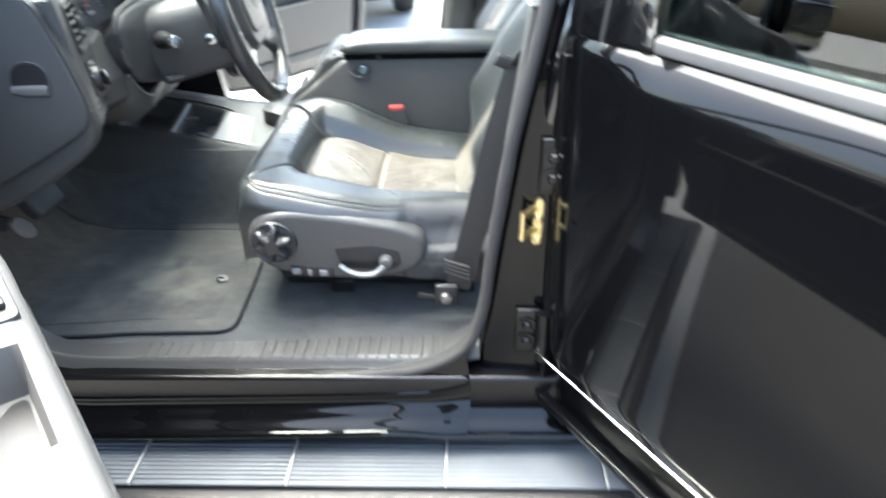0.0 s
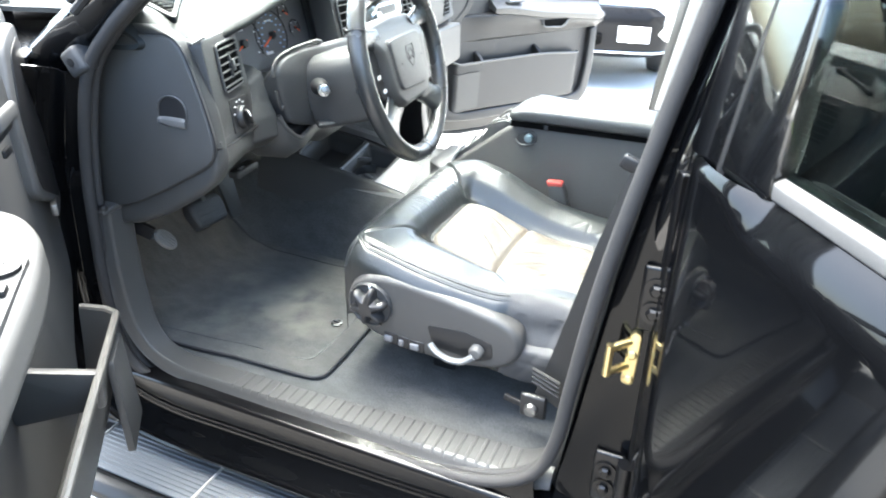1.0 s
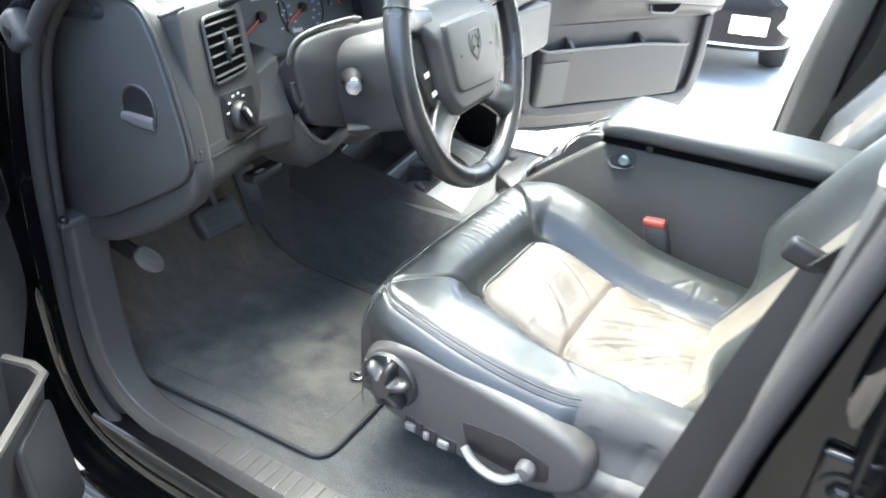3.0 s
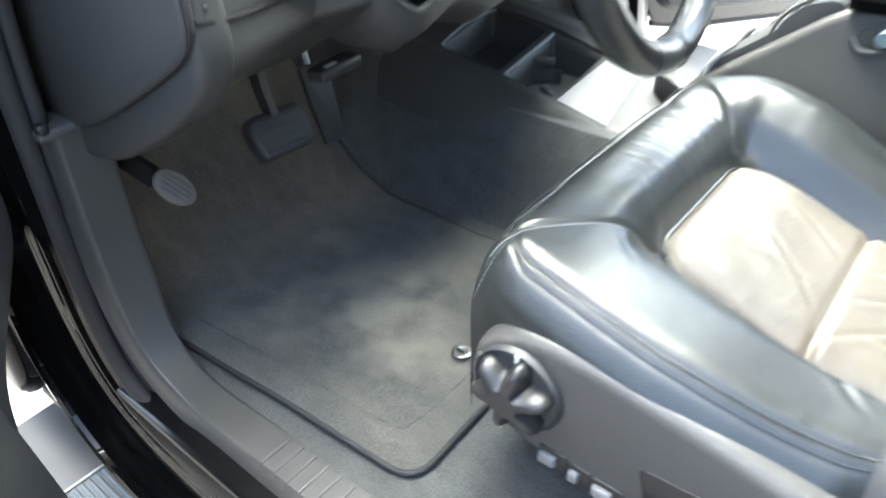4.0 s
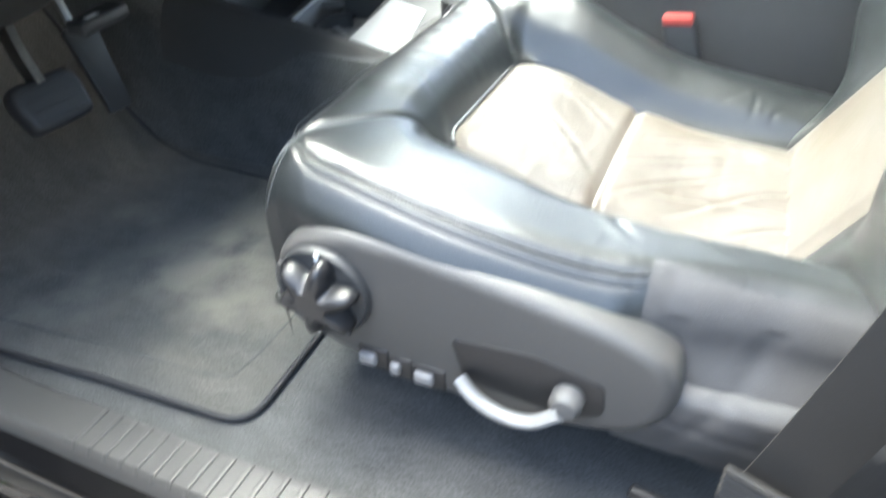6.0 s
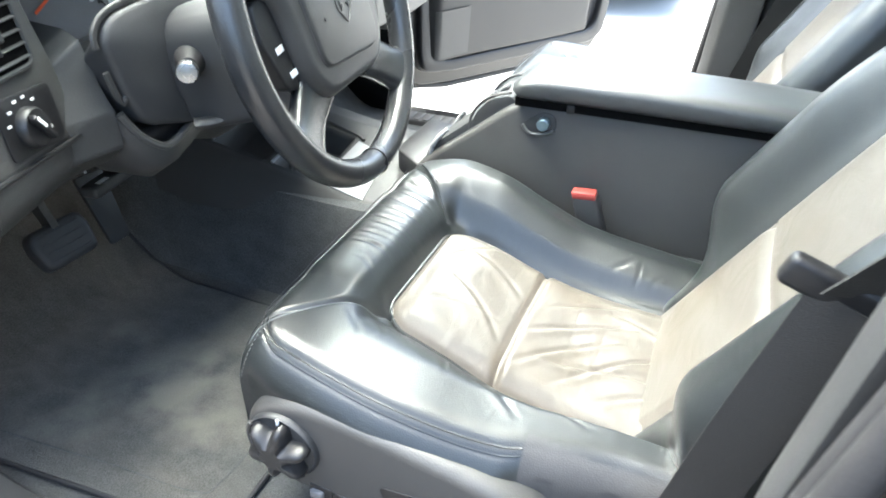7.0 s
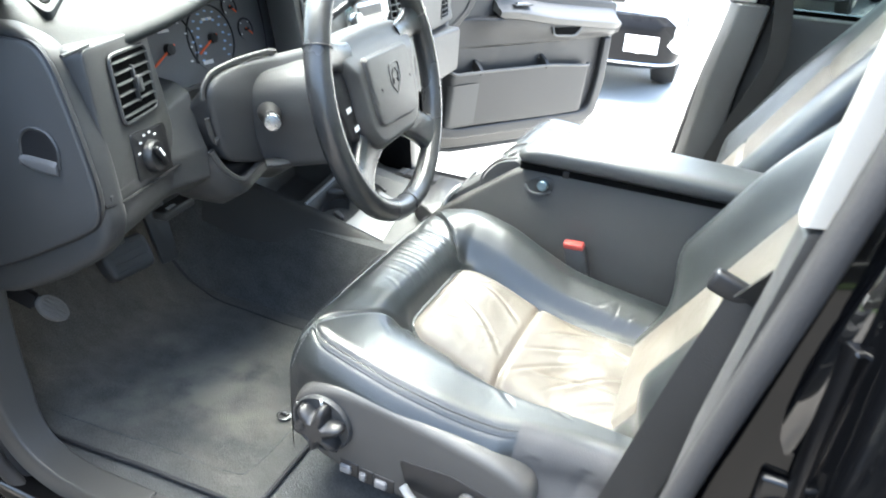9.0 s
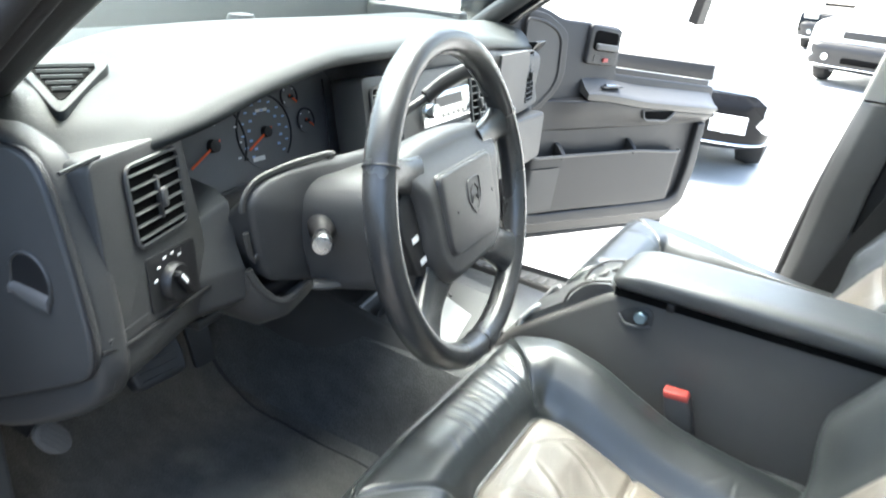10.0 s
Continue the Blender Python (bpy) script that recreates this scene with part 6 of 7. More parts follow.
# forward tray with open bin and cup holders
tray = thing("console_tray", (-0.67, MID - 0.05, 0.62), "grey plastic floor tray with bin and cup holders", "console tray")
tray_near = curve_fn([(-0.95, 0.762), (-0.85, 0.745), (-0.715, 0.723), (-0.605, 0.704), (-0.50, 0.694), (-0.44, 0.692)])


def tray_z(x, y):
    return tray_near(x) + 0.19 * (y - 1.66)


def tray_top(u, v):
    """Moulded top, tilted towards the driver, sunk into a bin and a cup well."""
    x, y = -0.94 + 0.51 * u, 1.655 + 0.235 * v
    z = tray_z(x, y) - 0.3 * max(0.0, y - 1.85)
    for x0, x1, ya, yb, deep in ((-0.842, -0.724, 1.664, 1.812, 0.052), (-0.706, -0.612, 1.664, 1.802, 0.070)):
        inside = min(x - x0, x1 - x, y - ya, yb - y)
        z -= deep * step01(inside, 0.0, 0.009)
    return (x, y, z)


def tray_side(u, v):
    """Rounded flank that rolls over into the carpet of the tunnel."""
    x = -0.94 + 0.51 * u
    y, fall = [(1.656, 0.0), (1.650, 0.001), (1.644, 0.004), (1.634, 0.013), (1.624, 0.026), (1.614, 0.042), (1.606, 0.060), (1.600, 0.080), (1.596, 0.105)][round(v * 8)]
    return (x, y, tray_z(x, 1.656) - fall)


part("tub", sheet(tray_top, 128, 60, 0.004), PLASTIC_DASH, tray, "", 60)
part("flank", sheet(tray_side, 40, 8, 0.004), PLASTIC_MID, tray, "", 70)
rail = lambda pts, dz: [Vector((x, y, tray_z(x, y) + dz)) for x, y in pts]
part("bin_rim", tube(spline(rail([(-0.843, 1.668), (-0.847, 1.70), (-0.848, 1.74), (-0.843, 1.78), (-0.832, 1.81)], 0.001), 5), 0.0026, 8), PANEL_GREY, tray, "lighter rim of the bin")
part("cross_rim", tube(rail([(-0.709, 1.662), (-0.708, 1.806)], 0.001), 0.0032, 8), PANEL_GREY, tray, "lighter rim of the dividing wall")
part("far_rim", tube(spline(rail([(-0.84, 1.815), (-0.72, 1.822), (-0.62, 1.812), (-0.59, 1.80)], 0.002), 5), 0.003, 8), PLASTIC_MID, tray)
part("bin_step", prism([(-0.838, 0), (-0.800, 0), (-0.796, 0.006), (-0.838, 0.012)], "y", 1.672, 1.745, 0.002, m=Matrix.Translation((0, 0, 0.690))), PLASTIC_DASH, tray)
for cy, cx, turn in ((1.686, -0.640, -35), (1.752, -0.690, 20)):
    clip_m = Matrix.Translation((cx, cy, tray_z(cx, cy) - 0.012)) @ Matrix.Rotation(radians(turn), 4, "Z")
    part("cup_clip", prism(rpoly([(-0.020, -0.006), (0.016, -0.004), (0.020, 0.002), (0.010, 0.006), (-0.020, 0.008)], 0.002, 2), "z", -0.005, 0.005, 0.002, m=clip_m), PLASTIC, tray, "grey cup clip")
ringp = [(-0.656 + 0.042 * math.cos(a), 1.712 + 0.042 * math.sin(a)) for a in [2 * math.pi * i / 32 for i in range(33)] if 1.5 < a < 5.2]
part("cup_wall", sheet(lambda u, v: (*ringp[round(u * (len(ringp) - 1))], 0.640 + 0.055 * v + 0.19 * (ringp[round(u * (len(ringp) - 1))][1] - 1.66)), len(ringp) - 1, 2, 0.003), PLASTIC_DARK, tray)
part("cup_floor", rbox((-0.659, 1.733, 0.651), (0.086, 0.126, 0.006), 0.002), PLASTIC_BLACK, tray)
corners = [Vector((x, y, tray_z(x, y) + 0.002)) for x, y in ((-0.607, 1.658), (-0.512, 1.646), (-0.530, 1.776), (-0.598, 1.795))]
part("flat_panel", sheet(lambda u, v: tuple(corners[0].lerp(corners[1], u).lerp(corners[3].lerp(corners[2], u), v)), 6, 8, 0.005), PANEL_GREY, tray, "pale grey flat panel")
part("shift_boot", prism(rpoly([(-0.50, 1.76), (-0.42, 1.70), (-0.41, 1.90), (-0.50, 1.92)], 0.02, 4), "z", 0.70, 0.748, 0.012), PLASTIC_BLACK, tray, "black rubber boot")

# ribbed plate on the far sill
far_scuff = thing("sill_scuff_plate", (-0.45, 2.41, 0.52), "ribbed grey plastic scuff plate on the far sill", "scuff plate")
part("plate", prism(rpoly([(2.366, 0.512), (2.374, 0.528), (2.432, 0.528), (2.446, 0.520), (2.446, 0.505), (2.366, 0.505)], 0.004, 3), "x", -0.86, -0.14, 0.002), PLASTIC_MID, far_scuff)
for i in range(25):
    part("rib", rbox((-0.84 + 0.028 * i, 2.404, 0.5285), (0.017, 0.052, 0.004), 0.0015, 1), PLASTIC, far_scuff)

# seat belt buckle beside the console
bk = thing("belt_buckle", (-0.11, 1.65, 0.62), "grey seat belt buckle with a red button", "belt buckle")
bkm = basis((-0.114, 1.648, 0.752), Vector((1, 0.02, 0.08)).normalized(), Vector((0, 1, 0.05)).normalized(), Vector((-0.28, -0.02, 0.96)).normalized())
part("housing", rbox((0, 0, -0.008), (0.040, 0.022, 0.091), 0.006, 3, bkm), PLASTIC_DARK, bk)
part("release_button", rbox((0, -0.002, 0.037), (0.036, 0.019, 0.012), 0.003, 2, bkm), RED, bk, "red release button")
part("stalk", rbox((0.004, 0.002, -0.085), (0.034, 0.012, 0.11), 0.005, 2, bkm), WEBBING, bk)

# ==== seat belt on the middle pillar ====
belt = thing("seat_belt", (0.03, 1.09, 0.60), "dark grey lap and shoulder belt on the pillar", "seat belt")


def strap(path, width_dir, w=0.046, t=0.0016):
    rings = []
    for p, d in zip(path, width_dir):
        d = Vector(d).normalized()
        n = Vector((0, 0, 1)).cross(d).normalized() if abs(d.z) < 0.9 else Vector((0, 1, 0))
        p = Vector(p)
        rings.append([p - d * w / 2 - n * t / 2, p + d * w / 2 - n * t / 2, p + d * w / 2 + n * t / 2, p - d * w / 2 + n * t / 2])
    return loft(rings)


low = spline([(0.030, 1.092, 0.625), (0.050, 1.094, 0.70), (0.074, 1.098, 0.80), (0.102, 1.106, 0.92), (0.133, 1.118, 1.03)], 6)
part("webbing", strap(low, [(0.93, -0.12, -0.33)] * len(low)), WEBBING, belt, "dark woven belt webbing")
high = spline([(0.136, 1.120, 1.035), (0.180, 1.122, 1.10), (0.212, 1.126, 1.18), (0.238, 1.14, 1.32), (0.245, 1.16, 1.46)], 6)
part("webbing", strap(high, [(0.85, 0.45, -0.2)] * len(high)), WEBBING, belt)
fold = bmesh.new()
for i in range(4):
    tube([(0.006, 1.078, 0.668 + 0.008 * i), (0.052, 1.074, 0.652 + 0.009 * i)], 0.0032, 6, bm=fold)
part("stitched_fold", fold, WEBBING, belt)
tm = Matrix.Translation((0.122, 1.125, 1.036)) @ Matrix.Rotation(radians(20), 4, "Y")
part("latch_plate", rbox((0.0, 0, 0), (0.058, 0.014, 0.022), 0.005, 3, tm), PLASTIC_BLACK, belt, "black latch plate")
part("anchor", rbox((0.010, 1.085, 0.612), (0.045, 0.012, 0.045), 0.005), PLASTIC_BLACK, belt)
part("anchor_bolt", turned([(0, 0), (0.012, 0), (0.010, 0.008), (0, 0.009)], 12, basis((0.008, 1.079, 0.608), (1, 0, 0), (0, 0, 1), (0, -1, 0))), STEEL, belt)
part("anchor_strap", rbox((0, 0, 0), (0.07, 0.008, 0.012), 0.002, 2, Matrix.Translation((-0.015, 1.11, 0.588)) @ Matrix.Rotation(radians(12), 4, "Y")), PLASTIC_BLACK, belt)
part("belt_guide", rbox((0.222, 1.155, 1.49), (0.07, 0.03, 0.05), 0.012), PLASTIC_BLACK, belt)

# passenger belt on the far pillar
pbelt = thing("seat_belt", (0.05, far(1.09), 0.60), "dark grey passenger belt on the far pillar", "seat belt")
pw = spline([(0.02, far(1.09), 0.62), (0.08, far(1.10), 0.82), (0.138, far(1.115), 1.0), (0.134, far(1.12), 1.12), (0.114, far(1.13), 1.20)], 6)
part("webbing", strap(pw, [(0.9, 0.1, -0.3)] * len(pw)), WEBBING, pbelt)
part("belt_guide", rbox((0.112, far(1.135), 1.213), (0.042, 0.016, 0.056), 0.007, 3), PLASTIC_LIGHT, pbelt, "pale belt guide")

# ==== floor mat ====
fm = thing("floor_mat", (-0.68, 1.3, 0.52), "dark grey carpet mat with a stitched border on the footwell", "floor mat")
outline = rpoly([(-1.17, 1.10), (-1.00, 1.072), (-0.82, 1.066), (-0.65, 1.077), (-0.418, 1.092), (-0.425, 1.30), (-0.44, 1.50), (-0.64, 1.505), (-0.83, 1.505), (-0.95, 1.545), (-1.16, 1.545)], [0.04, 0.05, 0.05, 0.06, 0.035, 0.05, 0.04, 0.05, 0.05, 0.05, 0.04], 6)


def mat_z(x, y, lift):
    return carpet_z(x, y) + lift + 0.003 * noise.noise(Vector((x * 7, y * 7, 5)))


def mat_fill(shrink, lift, thick):
    """The mat as rings drawn in towards its middle."""
    c = Vector((-0.70, 1.30))
    k = bmesh.new()
    rings = []
    for f in [1.0, 0.985] + [0.96 - 0.046 * i for i in range(20)]:
        rings.append([k.verts.new((*(c + (p - c) * f * shrink), mat_z(*(c + (p - c) * f * shrink), lift))) for p in outline])
    low = [k.verts.new((v.co.x, v.co.y, v.co.z - thick)) for v in rings[0]]
    n = len(outline)
    for a, b in zip([low] + rings, rings):
        for i in range(n):
            k.faces.new((a[i], a[(i + 1) % n], b[(i + 1) % n], b[i]))
    k.faces.new(rings[-1])
    return k


part("mat_surface", mat_fill(0.995, 0.009, 0.009), MAT_PILE, fm)
part("binding", sweep([(p.x, p.y, mat_z(p.x, p.y, 0.007)) for p in outline], circle(0.0036, 8), (0, 0, 1), True), BINDING, fm, "black stitched binding")
c0 = Vector((-0.70, 1.30))
inner = spline([(-1.08, 1.13, 0), (-0.95, 1.112, 0), (-0.82, 1.108, 0), (-0.66, 1.120, 0), (-0.50, 1.132, 0), (-0.47, 1.16, 0), (-0.468, 1.30, 0), (-0.475, 1.44, 0)], 8)
part("border_groove", sweep([(p.x, p.y, mat_z(p.x, p.y, 0.0085)) for p in inner], circle(0.0016, 6)), CARPET, fm)
gr = part("grommet", turned([(0.006, 0), (0.0125, 0), (0.013, 0.002), (0.010, 0.0035), (0.007, 0.003), (0.006, 0.002)], 24, Matrix.Translation((-0.495, 1.272, 0.527))), STEEL, fm, "pale oval mat fastener")
part("hook", rbox((-0.497, 1.272, 0.530), (0.012, 0.004, 0.005), 0.002), PLASTIC_BLACK, gr)

# ==== doors ====
def driver_door(m, length):
    """The driver's door: local x from the hinge to the free edge, y inwards, z up."""
    d = thing("driver_door", m.translation, "open black driver's door with grey inner trim", "car door", "front doors")
    L, deep = length, 0.115

    def add(nm, bm, mt, under=None, lab="", sharp=40):
        bmesh.ops.transform(bm, matrix=m, verts=bm.verts)
        return part(nm, bm, mt, under or d, lab, sharp)

    shell = rpoly([(-0.02, 0.74), (0.11, 0.60), (0.13, 0.47), (L - 0.05, 0.44), (L + 0.03, 0.52), (L + 0.05, 0.85), (L + 0.06, 1.035), (0.34, 1.05), (0.28, 1.12), (-0.03, 1.14)], [0.04, 0.05, 0.05, 0.06, 0.06, 0.05, 0.02, 0.04, 0.04, 0.04], 5)
    add("outer_skin", prism(shell, "y", -0.14, -0.062, 0.02, 3), PAINT, None, "glossy black outer skin")
    core = rpoly([(-0.01, 0.74), (0.12, 0.60), (0.14, 0.49), (L - 0.06, 0.455), (L + 0.0, 0.54), (L + 0.02, 0.85), (L + 0.03, 1.025), (0.33, 1.04), (0.27, 1.11), (-0.01, 1.12)], 0.03, 5)
    add("door_frame", prism(core, "y", -0.07, -0.018, 0.008, 3), PAINT_DULL, None, "black painted door edge")
    # window frame and glass
    wf = spline([(0.0, -0.075, 1.10), (0.02, -0.07, 1.20), (0.20, -0.045, 1.40), (0.42, -0.01, 1.60), (0.58, 0.005, 1.66), (L + 0.02, 0.005, 1.67), (L + 0.05, -0.02, 1.50), (L + 0.045, -0.07, 1.10)], 6)
    add("window_frame", sweep(wf, [(-0.02, -0.02), (0.02, -0.02), (0.02, 0.02), (-0.02, 0.02)], (0, 1, 0)), PAINT_DULL, None, "black window frame")
    # inner trim panel with a shoulder, an armrest ledge and a lower field
    panel = rpoly([(0.01, 0.73), (0.13, 0.61), (0.15, 0.525), (L - 0.07, 0.50), (L - 0.015, 0.56), (L + 0.01, 0.85), (L + 0.015, 1.03), (0.345, 1.045), (0.335, 1.15), (0.20, 1.165), (0.10, 1.205), (0.01, 1.215)], [0.04, 0.05, 0.03, 0.05, 0.05, 0.06, 0.02, 0.015, 0.03, 0.05, 0.04, 0.03], 5)
    tp = add("trim_panel", prism(panel, "y", -0.03, 0.0, 0.008, 3), PLASTIC, None, "moulded grey trim panel")
    add("shoulder", prism(rpoly([(0.345, 0.99), (L + 0.005, 0.975), (L + 0.012, 1.036), (0.348, 1.052)], 0.015, 4), "y", -0.01, 0.020, 0.008, 3), PLASTIC_DARK, tp)
    # sail panel at the front with a shallow field
    add("sail_panel", prism(rpoly([(0.02, 0.87), (0.145, 0.925), (0.15, 1.08), (0.115, 1.17), (0.03, 1.19)], 0.025, 4), "y", -0.01, 0.016, 0.006, 3), PLASTIC, tp)
    add("sail_field", prism(rpoly([(0.035, 0.885), (0.125, 0.935), (0.13, 1.07), (0.10, 1.15), (0.04, 1.17)], 0.02, 4), "y", 0.0165, 0.0185, 0.001), PLASTIC_BLACK, tp)
    # armrest running the length of the door, with a pull cup sunk into it
    a0 = 0.35
    arm_w = curve_fn([(a0, 0.010), (a0 + 0.02, 0.036), (a0 + 0.06, 0.075), (a0 + 0.13, 0.102), (0.60, 0.112), (L - 0.04, 0.112), (L - 0.01, 0.100), (L + 0.01, 0.07)])
    arm_z = curve_fn([(a0, 1.000), (a0 + 0.05, 1.006), (0.55, 0.998), (0.72, 0.988), (L, 0.980)])

    def arm_point(u, v):
        s = a0 + (L + 0.01 - a0) * u
        w, z = arm_w(s), arm_z(s)
        r = min(0.022, 0.45 * w)
        if v < 0.6:
            n, zz = (w - r) * v / 0.6, z + 0.003 * (1 - v / 0.6)
        elif v < 0.75:
            th = (v - 0.6) / 0.15 * math.pi / 2
            n, zz = w - r + r * math.sin(th), z - r + r * math.cos(th)
        elif v < 0.85:
            n, zz = w, z - r - 0.030 * (v - 0.75) / 0.10
        else:
            th = (v - 0.85) / 0.15 * math.pi / 2
            n, zz = w * math.cos(th) - 0.006 * math.sin(th), z - r - 0.030 - 0.05 * math.sin(th)
        zz -= 0.050 * step01(s, 0.742, 0.750) * (1 - step01(s, 0.876, 0.886)) * step01(n, 0.024, 0.032) * (1 - step01(n, 0.086, 0.094)) * (v < 0.62)
        return (s, n, zz)

    ar = add("armrest", sheet(arm_point, 170, 52), PLASTIC, None, "grey moulded armrest", 50)
    add("pull_cup", prism(rpoly([(0.752, 0.034), (0.874, 0.034), (0.874, 0.084), (0.752, 0.084)], 0.008, 4), "z", 0.934, 0.9375, 0.0), PLASTIC_BLACK, ar, "dark floor of the pull cup")
    add("switch_panel", prism(rpoly([(0.505, 0.040), (0.705, 0.036), (0.705, 0.104), (0.52, 0.100)], 0.010, 4), "z", 1.010, 1.0292, 0.002, m=basis((0, 0, 0.0), (1, 0, -0.053), (0, 1, 0), (0, 0, 1))), PLASTIC_DARK, ar, "grey window switch panel")
    pm_ = lambda s, w: Matrix.Translation((s, w, 1.0295 - 0.053 * s)) @ Matrix.Rotation(radians(3.0), 4, "Y")
    add("mirror_dial", turned([(0.012, 0), (0.019, 0), (0.019, 0.005), (0.012, 0.005)], 24, pm_(0.552, 0.080)), PLASTIC_BLACK, ar)
    add("dial_cross", rbox((0, 0, 0.003), (0.026, 0.005, 0.005), 0.002, 1, pm_(0.552, 0.080)), PLASTIC_BLACK, ar)
    add("dial_cross", rbox((0, 0, 0.003), (0.005, 0.026, 0.005), 0.002, 1, pm_(0.552, 0.080)), PLASTIC_BLACK, ar)
    for s in (0.600, 0.640, 0.680):
        for w in (0.056, 0.086):
            b = add("window_switch", rbox((0, 0, 0.003), (0.018, 0.020, 0.009), 0.003, 2, pm_(s, w)), PLASTIC_BLACK, ar)
            add("switch_mark", rbox((0.002, 0, 0.008), (0.004, 0.010, 0.0008), 0.0003, 1, pm_(s, w)), WHITE, ar)
    # inside handle
    h = add("inside_handle", prism(rpoly([(0.20, 1.065), (0.31, 1.06), (0.31, 1.14), (0.20, 1.145)], 0.018, 4), "y", 0.018, 0.028, 0.003), PLASTIC_DARK, None, "dark latch handle")
    add("handle_blade", rbox((0.258, 0.034, 1.092), (0.09, 0.012, 0.026), 0.006), PLASTIC, h)
    add("lock_slider", rbox((0.25, 0.022, 1.040), (0.03, 0.006, 0.012), 0.002), PLASTIC_BLACK, h)
    # map pocket: a bowed wall with a rim and dividers
    px0, px1 = 0.24, L - 0.06
    rim_z = lambda s: 0.770 + 0.012 * step01(s, 0.2, 0.7)
    depth = lambda s: deep * math.sin(math.pi * min(max((s - px0 + 0.02) / 0.12, 0), 0.5)) * (1 if s < px1 - 0.06 else max((px1 + 0.01 - s) / 0.07, 0) ** 0.5)
    pk = add("map_pocket", sheet(lambda u, v: (px0 + (px1 - px0) * u, 0.002 + depth(px0 + (px1 - px0) * u) * (0.35 + 0.65 * v ** 0.6), 0.535 + (rim_z(px0 + (px1 - px0) * u) - 0.535) * v), 40, 12, 0.006), PLASTIC_MID, None, "grey map pocket")
    add("pocket_rim", tube([(px0 + (px1 - px0) * i / 40, 0.002 + depth(px0 + (px1 - px0) * i / 40), rim_z(px0 + (px1 - px0) * i / 40)) for i in range(41)], 0.006, 8), PLASTIC_MID, pk)
    for s in (0.45, 0.72):
        add("pocket_divider", prism(rpoly([(0, 0.715), (depth(s) + 0.004, 0.725), (depth(s) + 0.004, rim_z(s) + 0.006), (0.012, rim_z(s) + 0.03), (0, rim_z(s) + 0.035)], 0.008, 3), "x", s - 0.007, s + 0.007, 0.002), PLASTIC_MID, pk)
    add("pocket_patch", prism(rpoly([(px0 + 0.02, 0.56), (px0 + 0.13, 0.56), (px0 + 0.13, 0.74), (px0 + 0.04, 0.74)], 0.012, 4), "y", deep - 0.008, deep + 0.003, 0.002), PLASTIC_DARK, pk)
    add("lower_rail", rbox(((L + 0.08) / 2 + 0.01, 0.012, 0.520), (L - 0.26, 0.03, 0.028), 0.010), PLASTIC_MID, tp)
    add("bottom_seal", tube([(0.15, -0.045, 0.478), (L - 0.06, -0.045, 0.452)], 0.012, 8), RUBBER, None, "black rubber edge seal")
    # hinges and check strap
    for z in (0.62, 0.98):
        add("hinge", rbox((-0.045, -0.05, z), (0.06, 0.03, 0.06), 0.008), PAINT_DULL)
    # door mirror on the outside
    mi = add("door_mirror", rbox((0.10, -0.25, 1.19), (0.10, 0.19, 0.15), 0.035, 4), PAINT, None, "black door mirror")
    add("mirror_glass", rbox((0.152, -0.25, 1.19), (0.004, 0.15, 0.11), 0.002), MIRROR, mi)
    add("mirror_arm", rbox((0.09, -0.14, 1.15), (0.05, 0.08, 0.04), 0.012), PAINT, mi)
    add("belt_strip", rbox((L / 2 + 0.17, -0.045, 1.040), (L - 0.36, 0.03, 0.022), 0.006), RUBBER)
    return d


dm = basis((-0.885, 0.972, 0.0), (0.643, -0.766, 0), (0.766, 0.643, 0))
driver_door(dm, 1.04)


